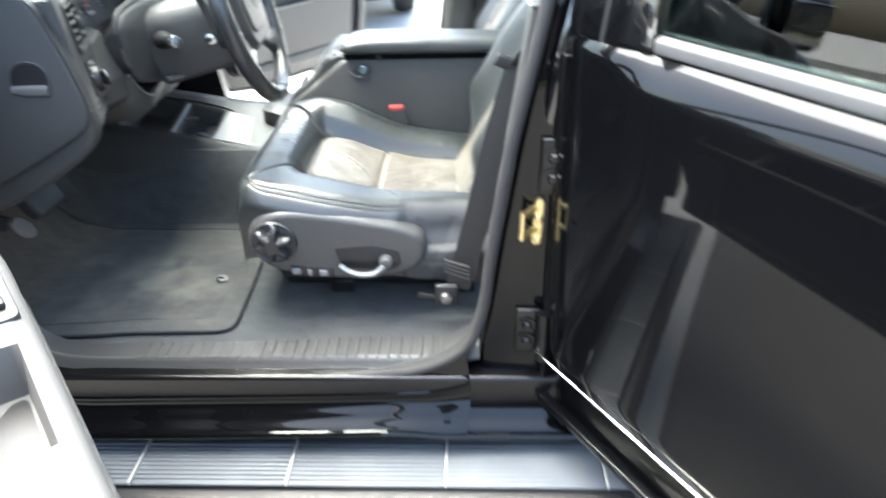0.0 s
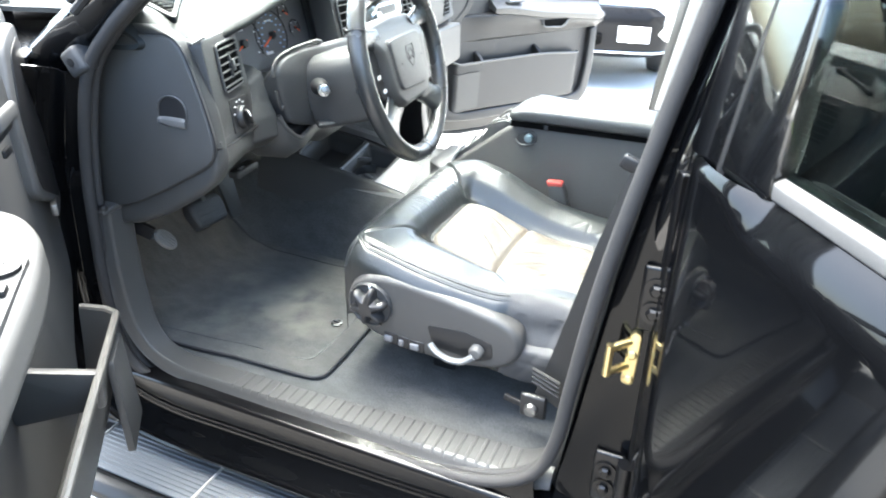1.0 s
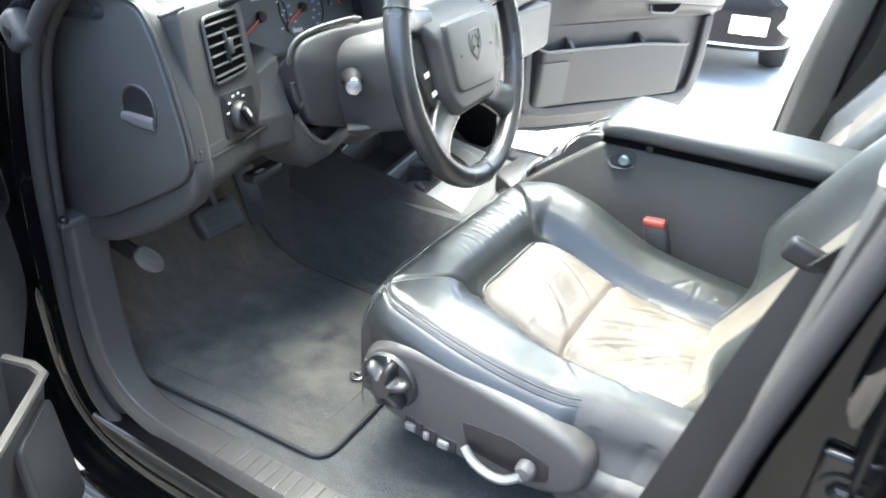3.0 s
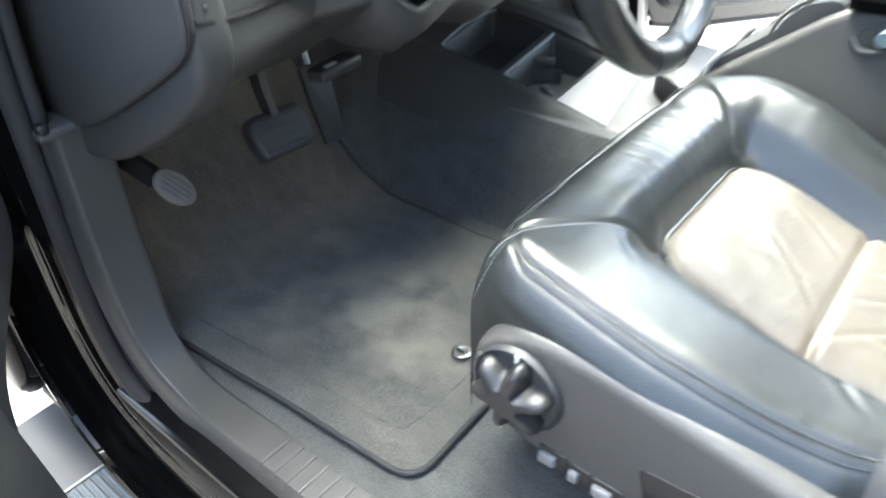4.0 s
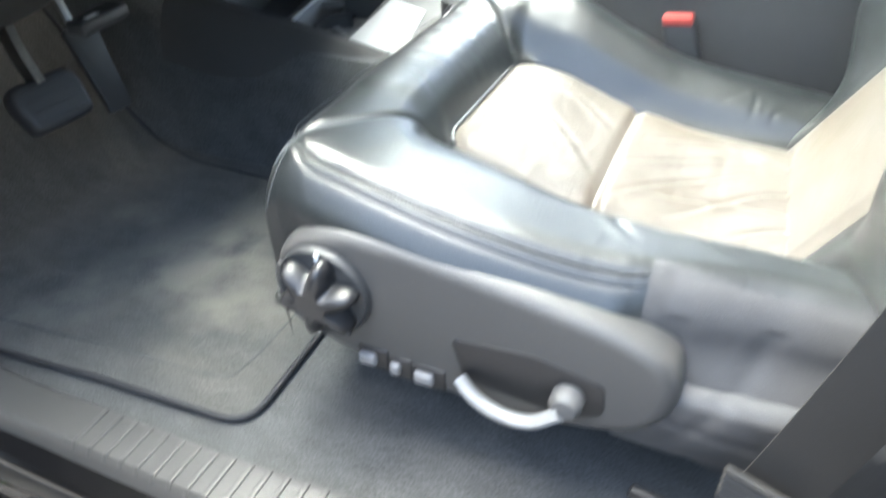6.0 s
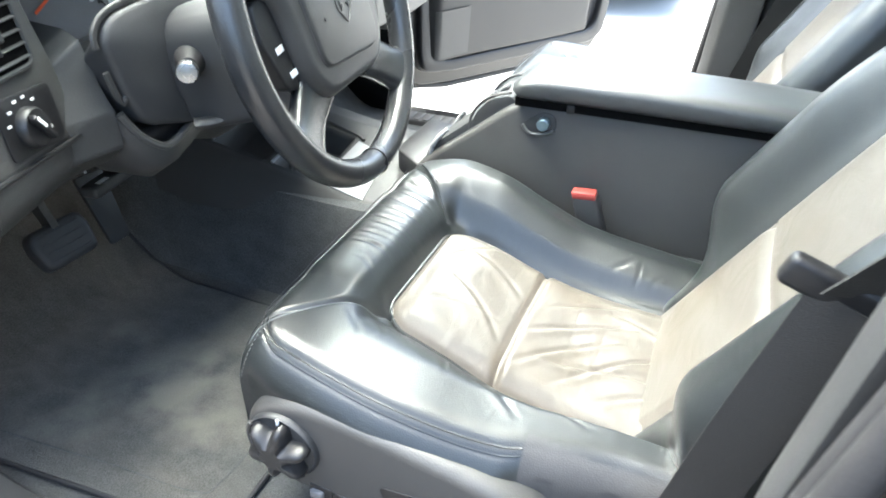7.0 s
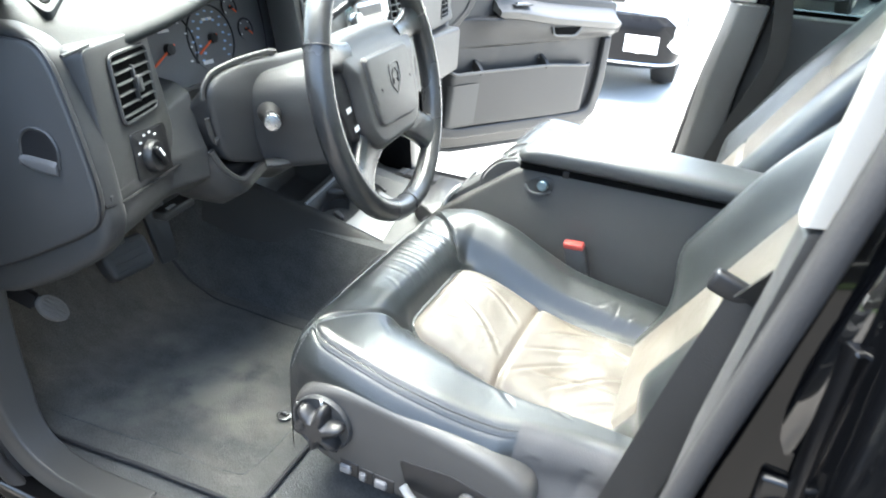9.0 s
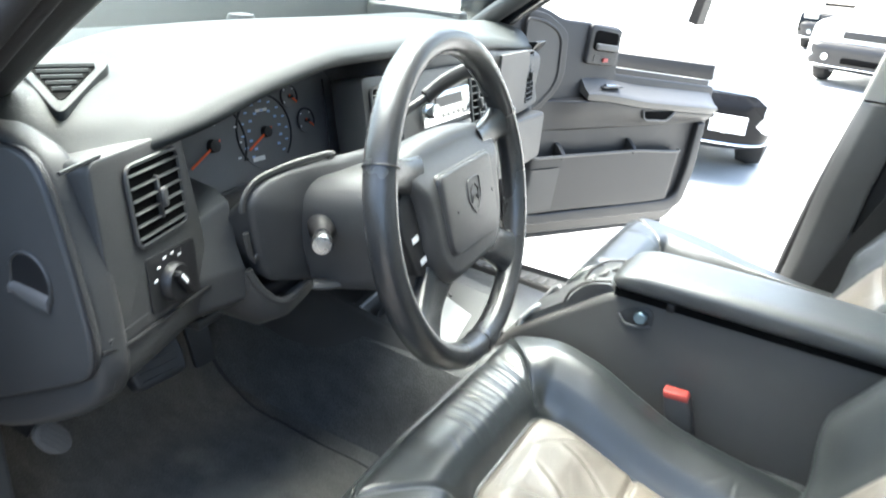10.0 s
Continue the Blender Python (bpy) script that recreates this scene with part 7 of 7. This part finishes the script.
def passenger_door():
    """The far front door, seen from inside: local x from the hinge to the free edge, y inwards, z up."""
    ex = Vector((0.45, 0.893, 0)).normalized()
    m = basis((-0.728 - 0.26 * ex.x, 2.739 - 0.26 * ex.y, 0.0), ex, (ex.y, -ex.x, 0))
    d = thing("passenger_door", m.translation, "open black passenger door with grey inner trim", "car door", "front doors")

    def add(nm, bm, mt, under=None, lab="", sharp=40):
        bmesh.ops.transform(bm, matrix=m, verts=bm.verts)
        return part(nm, bm, mt, under or d, lab, sharp)

    shell = rpoly([(-0.02, 0.66), (0.06, 0.53), (0.20, 0.505), (0.90, 0.465), (0.985, 0.53), (1.02, 0.70), (1.03, 1.0), (0.30, 1.06), (0.24, 1.15), (-0.02, 1.17)], [0.04, 0.05, 0.05, 0.05, 0.06, 0.05, 0.03, 0.03, 0.04, 0.04], 5)
    add("outer_skin", prism(shell, "y", -0.18, -0.105, 0.02, 3), PAINT, None, "glossy black outer skin")
    core = rpoly([(0.0, 0.66), (0.07, 0.54), (0.20, 0.520), (0.90, 0.478), (0.965, 0.53), (1.0, 0.70), (1.01, 0.995), (0.30, 1.055), (0.24, 1.145), (0.0, 1.16)], 0.04, 5)
    add("door_frame", prism(core, "y", -0.115, -0.058, 0.008, 3), PAINT_DULL, None, "black painted door edge")
    add("bottom_seal", tube([(0.08, -0.075, 0.535), (0.20, -0.070, 0.512), (0.89, -0.070, 0.474)], 0.010, 8), RUBBER, None, "black rubber edge seal")
    wf = spline([(0.02, -0.10, 1.14), (0.04, -0.10, 1.22), (0.22, -0.07, 1.42), (0.44, -0.03, 1.62), (0.60, -0.02, 1.68), (0.85, -0.02, 1.69), (0.895, -0.05, 1.52), (0.905, -0.11, 1.20)], 6)
    add("window_frame", sweep(wf, [(-0.02, -0.02), (0.02, -0.02), (0.02, 0.02), (-0.02, 0.02)], (0, 1, 0)), PAINT_DULL, None, "black window frame")
    # trim panel with a raised border round the lower field
    panel = rpoly([(0.05, 0.65), (0.085, 0.580), (0.20, 0.562), (0.89, 0.522), (0.955, 0.555), (0.99, 0.70), (0.995, 0.86), (1.0, 0.99), (0.475, 1.045), (0.475, 1.185), (0.31, 1.20), (0.22, 1.205), (0.15, 1.235), (0.02, 1.255)], [0.04, 0.04, 0.04, 0.05, 0.05, 0.05, 0.04, 0.02, 0.01, 0.03, 0.03, 0.03, 0.05, 0.03], 6)
    tp = add("trim_panel", prism(panel, "y", -0.07, -0.040, 0.010, 3), DOOR_TRIM, None, "moulded grey trim panel")
    ledge = rpoly([(0.070, 0.640), (0.085, 0.590), (0.19, 0.570), (0.875, 0.533), (0.935, 0.560), (0.965, 0.70), (0.968, 0.865), (0.925, 0.865), (0.915, 0.70), (0.890, 0.600), (0.855, 0.580), (0.19, 0.606), (0.112, 0.625), (0.105, 0.86), (0.075, 0.86)], [0.02, 0.03, 0.03, 0.04, 0.03, 0.04, 0.01, 0.01, 0.04, 0.02, 0.03, 0.03, 0.02, 0.01, 0.01], 5)
    add("border_moulding", prism(ledge, "y", -0.045, -0.018, 0.009, 3), DOOR_TRIM, tp)
    # map pocket: a wall that leans inwards, with a rim, hooked dividers and a plain patch
    zr = lambda s: 0.800 - 0.006 * step01(s, 0.2, 0.6) - 0.022 * step01(s, 0.55, 0.86) + 0.014 * (1 - step01(s, 0.105, 0.16))
    zb = lambda s: 0.612 - 0.026 * step01(s, 0.11, 0.85)
    lean = lambda s: step01(s, 0.100, 0.135) * (1 - 0.75 * step01(s, 0.825, 0.852))
    pk = add("map_pocket", sheet(lambda u, v: (0.104 + 0.746 * u, -0.034 + (0.014 + 0.020 * v ** 0.7) * lean(0.104 + 0.746 * u), zb(0.104 + 0.746 * u) + (zr(0.104 + 0.746 * u) - zb(0.104 + 0.746 * u)) * v), 60, 14, 0.005), DOOR_TRIM, None, "grey map pocket", 60)
    add("pocket_rim", tube([(0.104 + 0.746 * i / 50, -0.034 + 0.034 * lean(0.104 + 0.746 * i / 50), zr(0.104 + 0.746 * i / 50)) for i in range(51)], 0.0052, 8), PLASTIC, pk)
    for s in (0.262, 0.588):
        hook = rpoly([(-0.042, zr(s) - 0.02), (0.002, zr(s) - 0.012), (0.003, zr(s) + 0.004), (-0.012, zr(s) + 0.020), (-0.042, zr(s) + 0.038)], [0.004, 0.004, 0.004, 0.012, 0.01], 4)
        add("pocket_divider", prism(hook, "x", s - 0.008, s + 0.008, 0.003), DOOR_TRIM, pk)
    add("pocket_patch", sheet(lambda u, v: (0.122 + 0.130 * u, -0.034 + (0.014 + 0.020 * (0.06 + 0.76 * v) ** 0.7) * lean(0.122 + 0.130 * u) + 0.0025, zb(0.2) + 0.19 * (0.05 + 0.76 * v)), 12, 10, 0.002), PLASTIC_DARK, pk)
    # armrest: a swelling that sweeps out of the door over the pocket, with a padded cap
    z_e = curve_fn([(0.07, 0.985), (0.22, 1.000), (0.34, 1.000), (0.60, 0.968), (0.97, 0.930)])
    z_t = curve_fn([(0.07, 1.02), (0.22, 1.040), (0.34, 1.040), (0.60, 1.010), (0.97, 0.975)])
    n_e = curve_fn([(0.07, -0.036), (0.20, -0.026), (0.34, 0.004), (0.55, 0.020), (0.90, 0.020), (0.97, 0.008)])

    def swell(u, v):
        s = 0.075 + 0.895 * u
        zl, ze, ne = 0.872 - 0.008 * u, z_e(s) - 0.030, n_e(s) - 0.004
        if v < 0.75:
            t = v / 0.75
            return (s, -0.042 + (ne + 0.042) * (0.30 * step01(t, 0.0, 0.08) + 0.70 * step01(t, 0.0, 1.0)), zl + (ze - zl) * t)
        t = (v - 0.75) / 0.25
        return (s, ne + (-0.045 - ne) * t, ze + 0.006 * t)

    ar = add("armrest", sheet(swell, 60, 30), DOOR_TRIM, None, "grey moulded armrest", 50)
    add("arm_end", prism(rpoly([(-0.045, 0.866), (0.004, 0.890), (0.010, 0.905), (-0.045, 0.905)], 0.004, 3), "x", 0.955, 0.9695, 0.002), DOOR_TRIM, ar)
    rings = []
    for i in range(31):
        s = 0.325 + 0.650 * i / 30
        e = 1.0 if 0 < i < 30 else 0.75
        ze, zt, ne = z_e(s), z_t(s), n_e(s)
        rings.append([(s, -0.046, zt - 0.045), (s, ne - 0.006, ze - 0.031 * e), (s, ne, ze - 0.024 * e), (s, ne + 0.002, ze - 0.008), (s, ne - 0.004, ze - 0.001), (s, ne - 0.014, ze + 0.003), (s, -0.046, zt)])
    add("arm_cap", loft(rings), PLASTIC_MID, ar, "lighter padded cap", 35)
    # near-black plate paints the shade in the pull, nothing is cut out
    cup = rpoly([(0.575, 0.930), (0.585, 0.905), (0.690, 0.896), (0.730, 0.925)], [0.006, 0.012, 0.02, 0.006], 5)
    add("pull_cup", prism(cup, "y", 0.000, 0.0175, 0.001), CAVITY_SHADE, ar, "dark pull recess")
    add("pull_lip", tube(spline([(0.573, 0.018, 0.930), (0.584, 0.019, 0.905), (0.64, 0.020, 0.899), (0.695, 0.020, 0.897), (0.728, 0.019, 0.922)], 5), 0.004, 8), PLASTIC, ar)
    add("switch_base", rbox((0.43, -0.012, z_e(0.43) + 0.0165), (0.085, 0.030, 0.006), 0.003), PLASTIC_DARK, ar)
    add("window_switch", rbox((0.425, -0.012, z_e(0.43) + 0.021), (0.040, 0.018, 0.006), 0.003), CHROME, ar)
    # dark waist strip, sail panel with its sunk field, latch handle
    add("waist_strip", prism(rpoly([(0.292, 1.040), (0.965, 0.968), (0.975, 1.010), (0.285, 1.082)], 0.008, 3), "y", -0.075, -0.050, 0.006, 2), PLASTIC_BLACK, tp, "dark waist strip")
    sail = [(0.075, 0.900), (0.150, 0.935), (0.218, 0.990), (0.246, 1.040), (0.240, 1.165), (0.205, 1.190), (0.145, 1.222), (0.075, 1.230)]
    inner = [(0.072, 0.930), (0.140, 0.955), (0.196, 1.003), (0.214, 1.045), (0.210, 1.150), (0.185, 1.178), (0.135, 1.200), (0.072, 1.208)]
    add("sail_panel", prism(rpoly(sail, 0.022, 4), "y", -0.045, -0.030, 0.005, 3), DOOR_TRIM, tp)
    add("sail_field", prism(rpoly(inner, 0.02, 4), "y", -0.0305, -0.0285, 0.0), PLASTIC_DARK, tp)
    add("sail_rim", tube([(x, -0.029, z) for x, z in rpoly(inner, 0.02, 4)], 0.005, 8, True, (0, 1, 0)), DOOR_TRIM, tp)
    h = add("inside_handle", prism(rpoly([(0.318, 1.080), (0.448, 1.068), (0.462, 1.180), (0.326, 1.196)], 0.014, 4), "y", -0.06, -0.026, 0.006, 3), DOOR_TRIM, None, "grey latch handle housing")
    # flat near-black plate paints the shade behind the handle blade
    add("handle_well", prism(rpoly([(0.338, 1.120), (0.440, 1.110), (0.444, 1.168), (0.342, 1.180)], 0.016, 4), "y", -0.0265, -0.0245, 0.0), CAVITY_SHADE, h)
    add("handle_blade", rbox((0, 0, 0), (0.095, 0.012, 0.020), 0.006, 3, Matrix.Translation((0.392, -0.018, 1.128)) @ Matrix.Rotation(radians(5), 4, "Y")), PLASTIC, h)
    add("lock_well", prism(rpoly([(0.345, 1.084), (0.420, 1.076), (0.424, 1.098), (0.349, 1.106)], 0.006, 3), "y", -0.0265, -0.0245, 0.0), PLASTIC_BLACK, h)
    add("lock_slider", rbox((0.395, -0.022, 1.090), (0.022, 0.006, 0.012), 0.002), RED, h)
    for z in (0.66, 0.98):
        add("hinge", rbox((-0.045, -0.09, z), (0.06, 0.03, 0.06), 0.008), PAINT_DULL)
    mi = add("door_mirror", rbox((0.12, -0.30, 1.23), (0.10, 0.19, 0.15), 0.035, 4), PAINT, None, "black door mirror")
    add("mirror_glass", rbox((0.172, -0.30, 1.23), (0.004, 0.15, 0.11), 0.002), MIRROR, mi)
    add("mirror_arm", rbox((0.11, -0.18, 1.19), (0.05, 0.10, 0.04), 0.012), PAINT, mi)
    return d


passenger_door()

# rear door, open towards the camera's side: outer face forward
rdm = basis((0.195, 0.985, 0.0), (0.53, -0.848, 0), (-0.848, -0.53, 0))
rdoor = thing("rear_door", rdm.translation, "open glossy black rear door with a tinted window", "car door")


def radd(nm, bm, mt, under=None, lab="", sharp=40):
    bmesh.ops.transform(bm, matrix=rdm, verts=bm.verts)
    return part(nm, bm, mt, under or rdoor, lab, sharp)


RL = 0.88


def skin(u, v):
    s = -0.005 + RL * u
    z = 0.455 + (1.122 - 0.455) * v
    out = 0.034 - 0.010 * ((z - 0.80) / 0.33) ** 2
    drop = 0.014 + 0.034 * step01(s, 0.10, 0.17)
    out -= (0.002 + 0.40 * drop) * max(0.0, (z - 1.122 + drop) / drop) ** 1.8
    out -= 0.018 * step01(-z, -0.60, -0.50)
    out -= 0.022 * (1 - min(s / 0.075, 1)) ** 2 if s < 0.075 else 0.0
    return (s, out, z)


radd("outer_skin", sheet(skin, 60, 110, 0.02), PAINT, None, "glossy black outer skin", 60)
radd("inner_panel", rbox((RL / 2, -0.07, 0.78), (RL - 0.02, 0.10, 0.62), 0.02), PAINT_DULL)
radd("inner_trim", rbox((RL / 2, -0.13, 0.80), (RL - 0.06, 0.03, 0.58), 0.02), PLASTIC)
radd("lower_trim", rbox((RL / 2, 0.020, 0.470), (RL - 0.01, 0.022, 0.018), 0.006), PAINT)
# chrome tube that paints the highlight along the door's lower edge
radd("bright_strip", tube([(0.0, 0.0335, 0.572), (RL - 0.01, 0.0335, 0.572)], 0.0022, 8), CHROME, None, "thin bright strip")
radd("belt_moulding", prism(rpoly([(0.016, 0.0), (0.017, 0.016), (0.004, 0.022), (-0.02, 0.018), (-0.02, -0.002)], 0.003, 3), "x", 0.160, RL + 0.02, 0.0, m=Matrix.Translation((0, -0.008, 1.124))), EDGE_STRIP, None, "grey rubber belt moulding")
radd("corner_cap", prism(rpoly([(0.000, 1.118), (0.158, 1.118), (0.146, 1.30), (0.02, 1.30)], 0.012, 3), "y", -0.016, 0.010, 0.004, m=Matrix.Translation((0, 0, 1.118)) @ Matrix.Rotation(radians(6.5), 4, "X") @ Matrix.Translation((0, 0, -1.118))), PAINT_BRIGHT, None, "glossy black corner panel")
# chrome tube paints the light caught by the moulding's upper lip
radd("moulding_edge", tube([(0.160, -0.006, 1.148), (RL + 0.02, -0.006, 1.148)], 0.0045, 8), CHROME, None, "thin bright edge")
radd("handle", prism(rpoly([(RL - 0.26, 0.93), (RL - 0.06, 0.93), (RL - 0.06, 1.0), (RL - 0.26, 1.0)], 0.03, 5), "y", 0.030, 0.060, 0.012, 3), PAINT, None, "black outside handle")
# window frame, quarter bar and dark glass
fr = spline([(0.015, -0.010, 1.08), (0.025, -0.030, 1.25), (0.045, -0.054, 1.45), (0.07, -0.074, 1.62), (0.15, -0.082, 1.68), (RL - 0.15, -0.082, 1.69), (RL - 0.04, -0.06, 1.5), (RL, -0.010, 1.08)], 6)
radd("window_frame", sweep(fr, [(-0.032, -0.014), (0.032, -0.014), (0.032, 0.012), (0.02, 0.016), (-0.02, 0.016), (-0.032, 0.012)], (0, 1, 0)), PAINT_BRIGHT, None, "glossy black window frame")
radd("window_pane", sheet(lambda u, v: (0.04 + (RL - 0.07) * u, 0.006 - 0.072 * v, 1.085 + 0.60 * v), 4, 12, 0.005), TINT_GLASS, None, "dark tinted window glass")
radd("run_channel", tube(spline([(0.068, 0.008, 1.08), (0.075, -0.012, 1.25), (0.09, -0.036, 1.45), (0.12, -0.060, 1.64)], 5), 0.008, 8), PLASTIC_BLACK)
radd("front_edge", prism(rpoly([(-0.012, 0.46), (0.004, 0.46), (0.004, 1.09), (-0.012, 1.09)], 0.003, 2), "y", -0.11, 0.012, 0.003), PAINT_DULL)

# closed rear door on the far side, dark glass above a dark inner panel
rear_far = thing("rear_door", (0.6, far(0.97), 0.5), "closed black rear door with dark tinted glass", "car door")
part("outer_skin", sheet(lambda u, v: (0.03 + 1.08 * u, far(0.955 - 0.012 * math.sin(math.pi * v)), 0.46 + 0.67 * v), 8, 14, 0.02), PAINT, rear_far)
part("inner_trim", prism(rpoly([(0.03, 0.50), (1.08, 0.50), (1.10, 1.12), (0.05, 1.12)], 0.03, 3), "y", far(1.04), far(0.99), 0.012), PLASTIC_DARK, rear_far, "dark grey inner trim")
part("window_pane", sheet(lambda u, v: (0.06 + 0.05 * v + (1.04 - 0.08 * v) * u, far(0.985 + 0.13 * v), 1.10 + 0.58 * v), 6, 8, 0.005), TINT_GLASS, rear_far, "dark tinted window glass")
part("window_frame", tube(spline([(0.06, far(0.985), 1.10), (0.09, far(1.04), 1.36), (0.12, far(1.10), 1.64), (0.22, far(1.118), 1.70), (1.0, far(1.118), 1.70), (1.09, far(1.09), 1.60), (1.12, far(0.985), 1.10)], 6), 0.018, 8), PAINT_BRIGHT, rear_far)
part("pull_cup", rbox((0.60, far(1.045), 0.86), (0.20, 0.03, 0.05), 0.012), PLASTIC, rear_far)

# ==== things round the car ====
WHITE_PAINT = surface("white_car_paint", (0.72, 0.72, 0.70), 0.95, 0.3, 0.05, 3, 80, 0.0, coat=0.8)
TYRE = surface("tyre_rubber", (0.02, 0.02, 0.02), 0.7, 0.8, 0.1, 20, 200, 0.3)
BLUE_PAINT = surface("blue_car_paint", (0.02, 0.05, 0.16), 0.9, 0.25, 0.05, 3, 80, 0.0, coat=1.0)


def parked_car(name, m, label, paint, bumper, length=4.6, width=1.8, height=1.5):
    """A parked car: local x from nose to tail, y across, z up."""
    c = thing(name, m.translation, label, "car", "parked cars")

    def add(nm, bm, mt, under=None, lab=""):
        bmesh.ops.transform(bm, matrix=m, verts=bm.verts)
        return part(nm, bm, mt, under or c, lab)

    L, W, H = length, width, height
    lower = rpoly([(0.0, 0.42), (0.05, 0.80), (0.18, 0.92), (1.25, 1.02), (L - 0.9, 1.05), (L - 0.05, 0.98), (L, 0.45), (L - 0.2, 0.30), (0.25, 0.28)], 0.12, 4)
    add("body", prism(lower, "y", -W / 2, W / 2, 0.08, 3), paint)
    cabin = rpoly([(1.15, 1.0), (1.75, H - 0.02), (2.1, H), (L - 1.0, H), (L - 0.45, 1.02)], 0.12, 4)
    add("cabin", prism(cabin, "y", -W / 2 + 0.16, W / 2 - 0.16, 0.10, 3), paint)
    win = rpoly([(1.38, 1.06), (1.82, H - 0.12), (L - 1.05, H - 0.10), (L - 0.65, 1.08)], 0.05, 4)
    for s in (-1, 1):
        add("side_window", prism(win, "y", s * (W / 2 - 0.163), s * (W / 2 - 0.150), 0.002), TINT_GLASS)
    add("windscreen", prism([(1.30, 1.06), (1.74, H - 0.06), (1.71, H - 0.05), (1.26, 1.06)], "y", -W / 2 + 0.24, W / 2 - 0.24, 0.002), TINT_GLASS)
    def plan(grow, z):
        hw = W / 2 + 0.02 + grow
        pts = rpoly([(0.62, -hw), (-0.02 - grow, -hw + 0.02), (-0.10 - grow, 0.0), (-0.02 - grow, hw - 0.02), (0.62, hw)], [0.01, 0.26, 0.3, 0.26, 0.01], 8)
        return [(p.x, p.y, z) for p in pts]

    add("bumper", loft([plan(-0.10, 0.25), plan(-0.02, 0.29), plan(0.0, 0.36), plan(-0.012, 0.44), plan(0.012, 0.50), plan(0.010, 0.58), plan(-0.03, 0.635), plan(-0.10, 0.645)]), bumper, None, "black front bumper")
    add("bumper_lip", tube(plan(-0.012, 0.305), 0.012, 8), CHROME)
    add("lower_intake", rbox((-0.078, 0, 0.40), (0.05, W * 0.42, 0.08), 0.02), CAVITY_SHADE)
    for s in (-1, 1):
        add("fog_lamp", turned([(0, 0), (0.055, 0), (0.05, 0.02), (0, 0.026)], 20, basis((-0.045, s * (W / 2 - 0.30), 0.43), (0, 1, 0), (0, 0, 1), (-1, 0, 0))), CHROME)
    p = add("number_plate", rbox((-0.085, 0.62, 0.45), (0.012, 0.24, 0.12), 0.004), WHITE, None, "white number plate")
    add("plate_bar", rbox((-0.092, 0.62, 0.45), (0.003, 0.15, 0.025), 0.001), PLASTIC_LIGHT, p)
    add("grille", rbox((0.02, 0, 0.76), (0.06, W * 0.5, 0.10), 0.01), PLASTIC_BLACK)
    for s in (-1, 1):
        add("headlight", rbox((0.06, s * (W / 2 - 0.25), 0.77), (0.10, 0.32, 0.14), 0.03), PLASTIC_LIGHT)
        for x in (0.85, L - 0.95):
            w = add("wheel", turned([(0, -0.10), (0.24, -0.11), (0.315, -0.09), (0.335, 0), (0.315, 0.09), (0.24, 0.11), (0, 0.10)], 28, basis((x, s * (W / 2 - 0.09), 0.335), (1, 0, 0), (0, 0, 1), (0, -1, 0))), TYRE)
            add("rim", turned([(0, -0.116), (0.20, -0.118), (0.21, 0), (0.20, 0.118), (0, 0.116)], 20, basis((x, s * (W / 2 - 0.09), 0.335), (1, 0, 0), (0, 0, 1), (0, -1, 0))), STEEL, w)
    return c


parked_car("parked_car", basis((-1.256, 5.77, 0), (-0.10, 0.995, 0), (0.995, 0.10, 0)), "white parked car with a black bumper and white plate", WHITE_PAINT, surface("bumper_plastic", (0.012, 0.012, 0.013), 0.8, 0.3, 0.1, 4, 60, 0.0, spec=0.1))
parked_car("parked_car", basis((0.25, 12.6, 0), (0.25, 0.97, 0), (0.97, -0.25, 0)), "white pickup-like car parked far off", WHITE_PAINT, PLASTIC_BLACK, 4.8, 1.85, 1.6)
parked_car("parked_car", basis((-0.4, 19.0, 0), (0.2, 0.98, 0), (0.98, -0.2, 0)), "dark car parked in the distance", PAINT, PLASTIC_BLACK, 4.6, 1.8, 1.5)
parked_car("parked_car", basis((-8.2, 2.3, 0), (-0.98, 0.20, 0), (0.20, 0.98, 0)), "dark blue car parked ahead on the pale lot", BLUE_PAINT, BLUE_PAINT, 4.6, 1.8, 1.45)

def shop_building():
    """A low dark-brick building, unseen behind the viewer, added across the lane to block low sky light."""
    b = thing("shop_building", (0, -10.0, 0), "low dark brick building across the lane", "building")
    blocker_wall = surface("dark_brick_wall", (0.045, 0.036, 0.031), 0.6, 0.85, 0.05, 2.0, 14, 0.6)
    part("wall", prism([(-16, 0), (14, 0), (14, 3.1), (-16, 3.1)], "y", -14.0, -10.0, 0.02), blocker_wall, b)
    part("parapet", rbox((-1, -9.98, 3.22), (30.3, 0.4, 0.26), 0.03), PLASTIC_DARK, b)
    for i in range(7):
        x = -14 + 4.1 * i
        w = part("window", rbox((x, -9.96, 1.75), (2.5, 0.10, 1.9), 0.02), TINT_GLASS, b, "dark shop window")
        for dx in (-1.25, 0.0, 1.25):
            part("mullion", rbox((x + dx, -9.92, 1.75), (0.07, 0.12, 1.96), 0.01), PLASTIC_LIGHT, w)
        part("sill", rbox((x, -9.90, 0.74), (2.7, 0.2, 0.10), 0.02), PLASTIC_LIGHT, w)
    return b


shop_building()

GRASS = surface("lawn", (0.07, 0.12, 0.03), 0.5, 0.95, 0.03, 3, 80, 0.8)
k = sheet(lambda u, v: (-18 + 34 * u, -8.6 - 1.2 * v, 0.05 + 0.05 * noise.noise(Vector((u * 20, v * 6, 1)))), 30, 8, 0.04)
tagged(part("grass_verge", k, GRASS), "green mown grass strip beside the lot", "grass", kind="stuff")
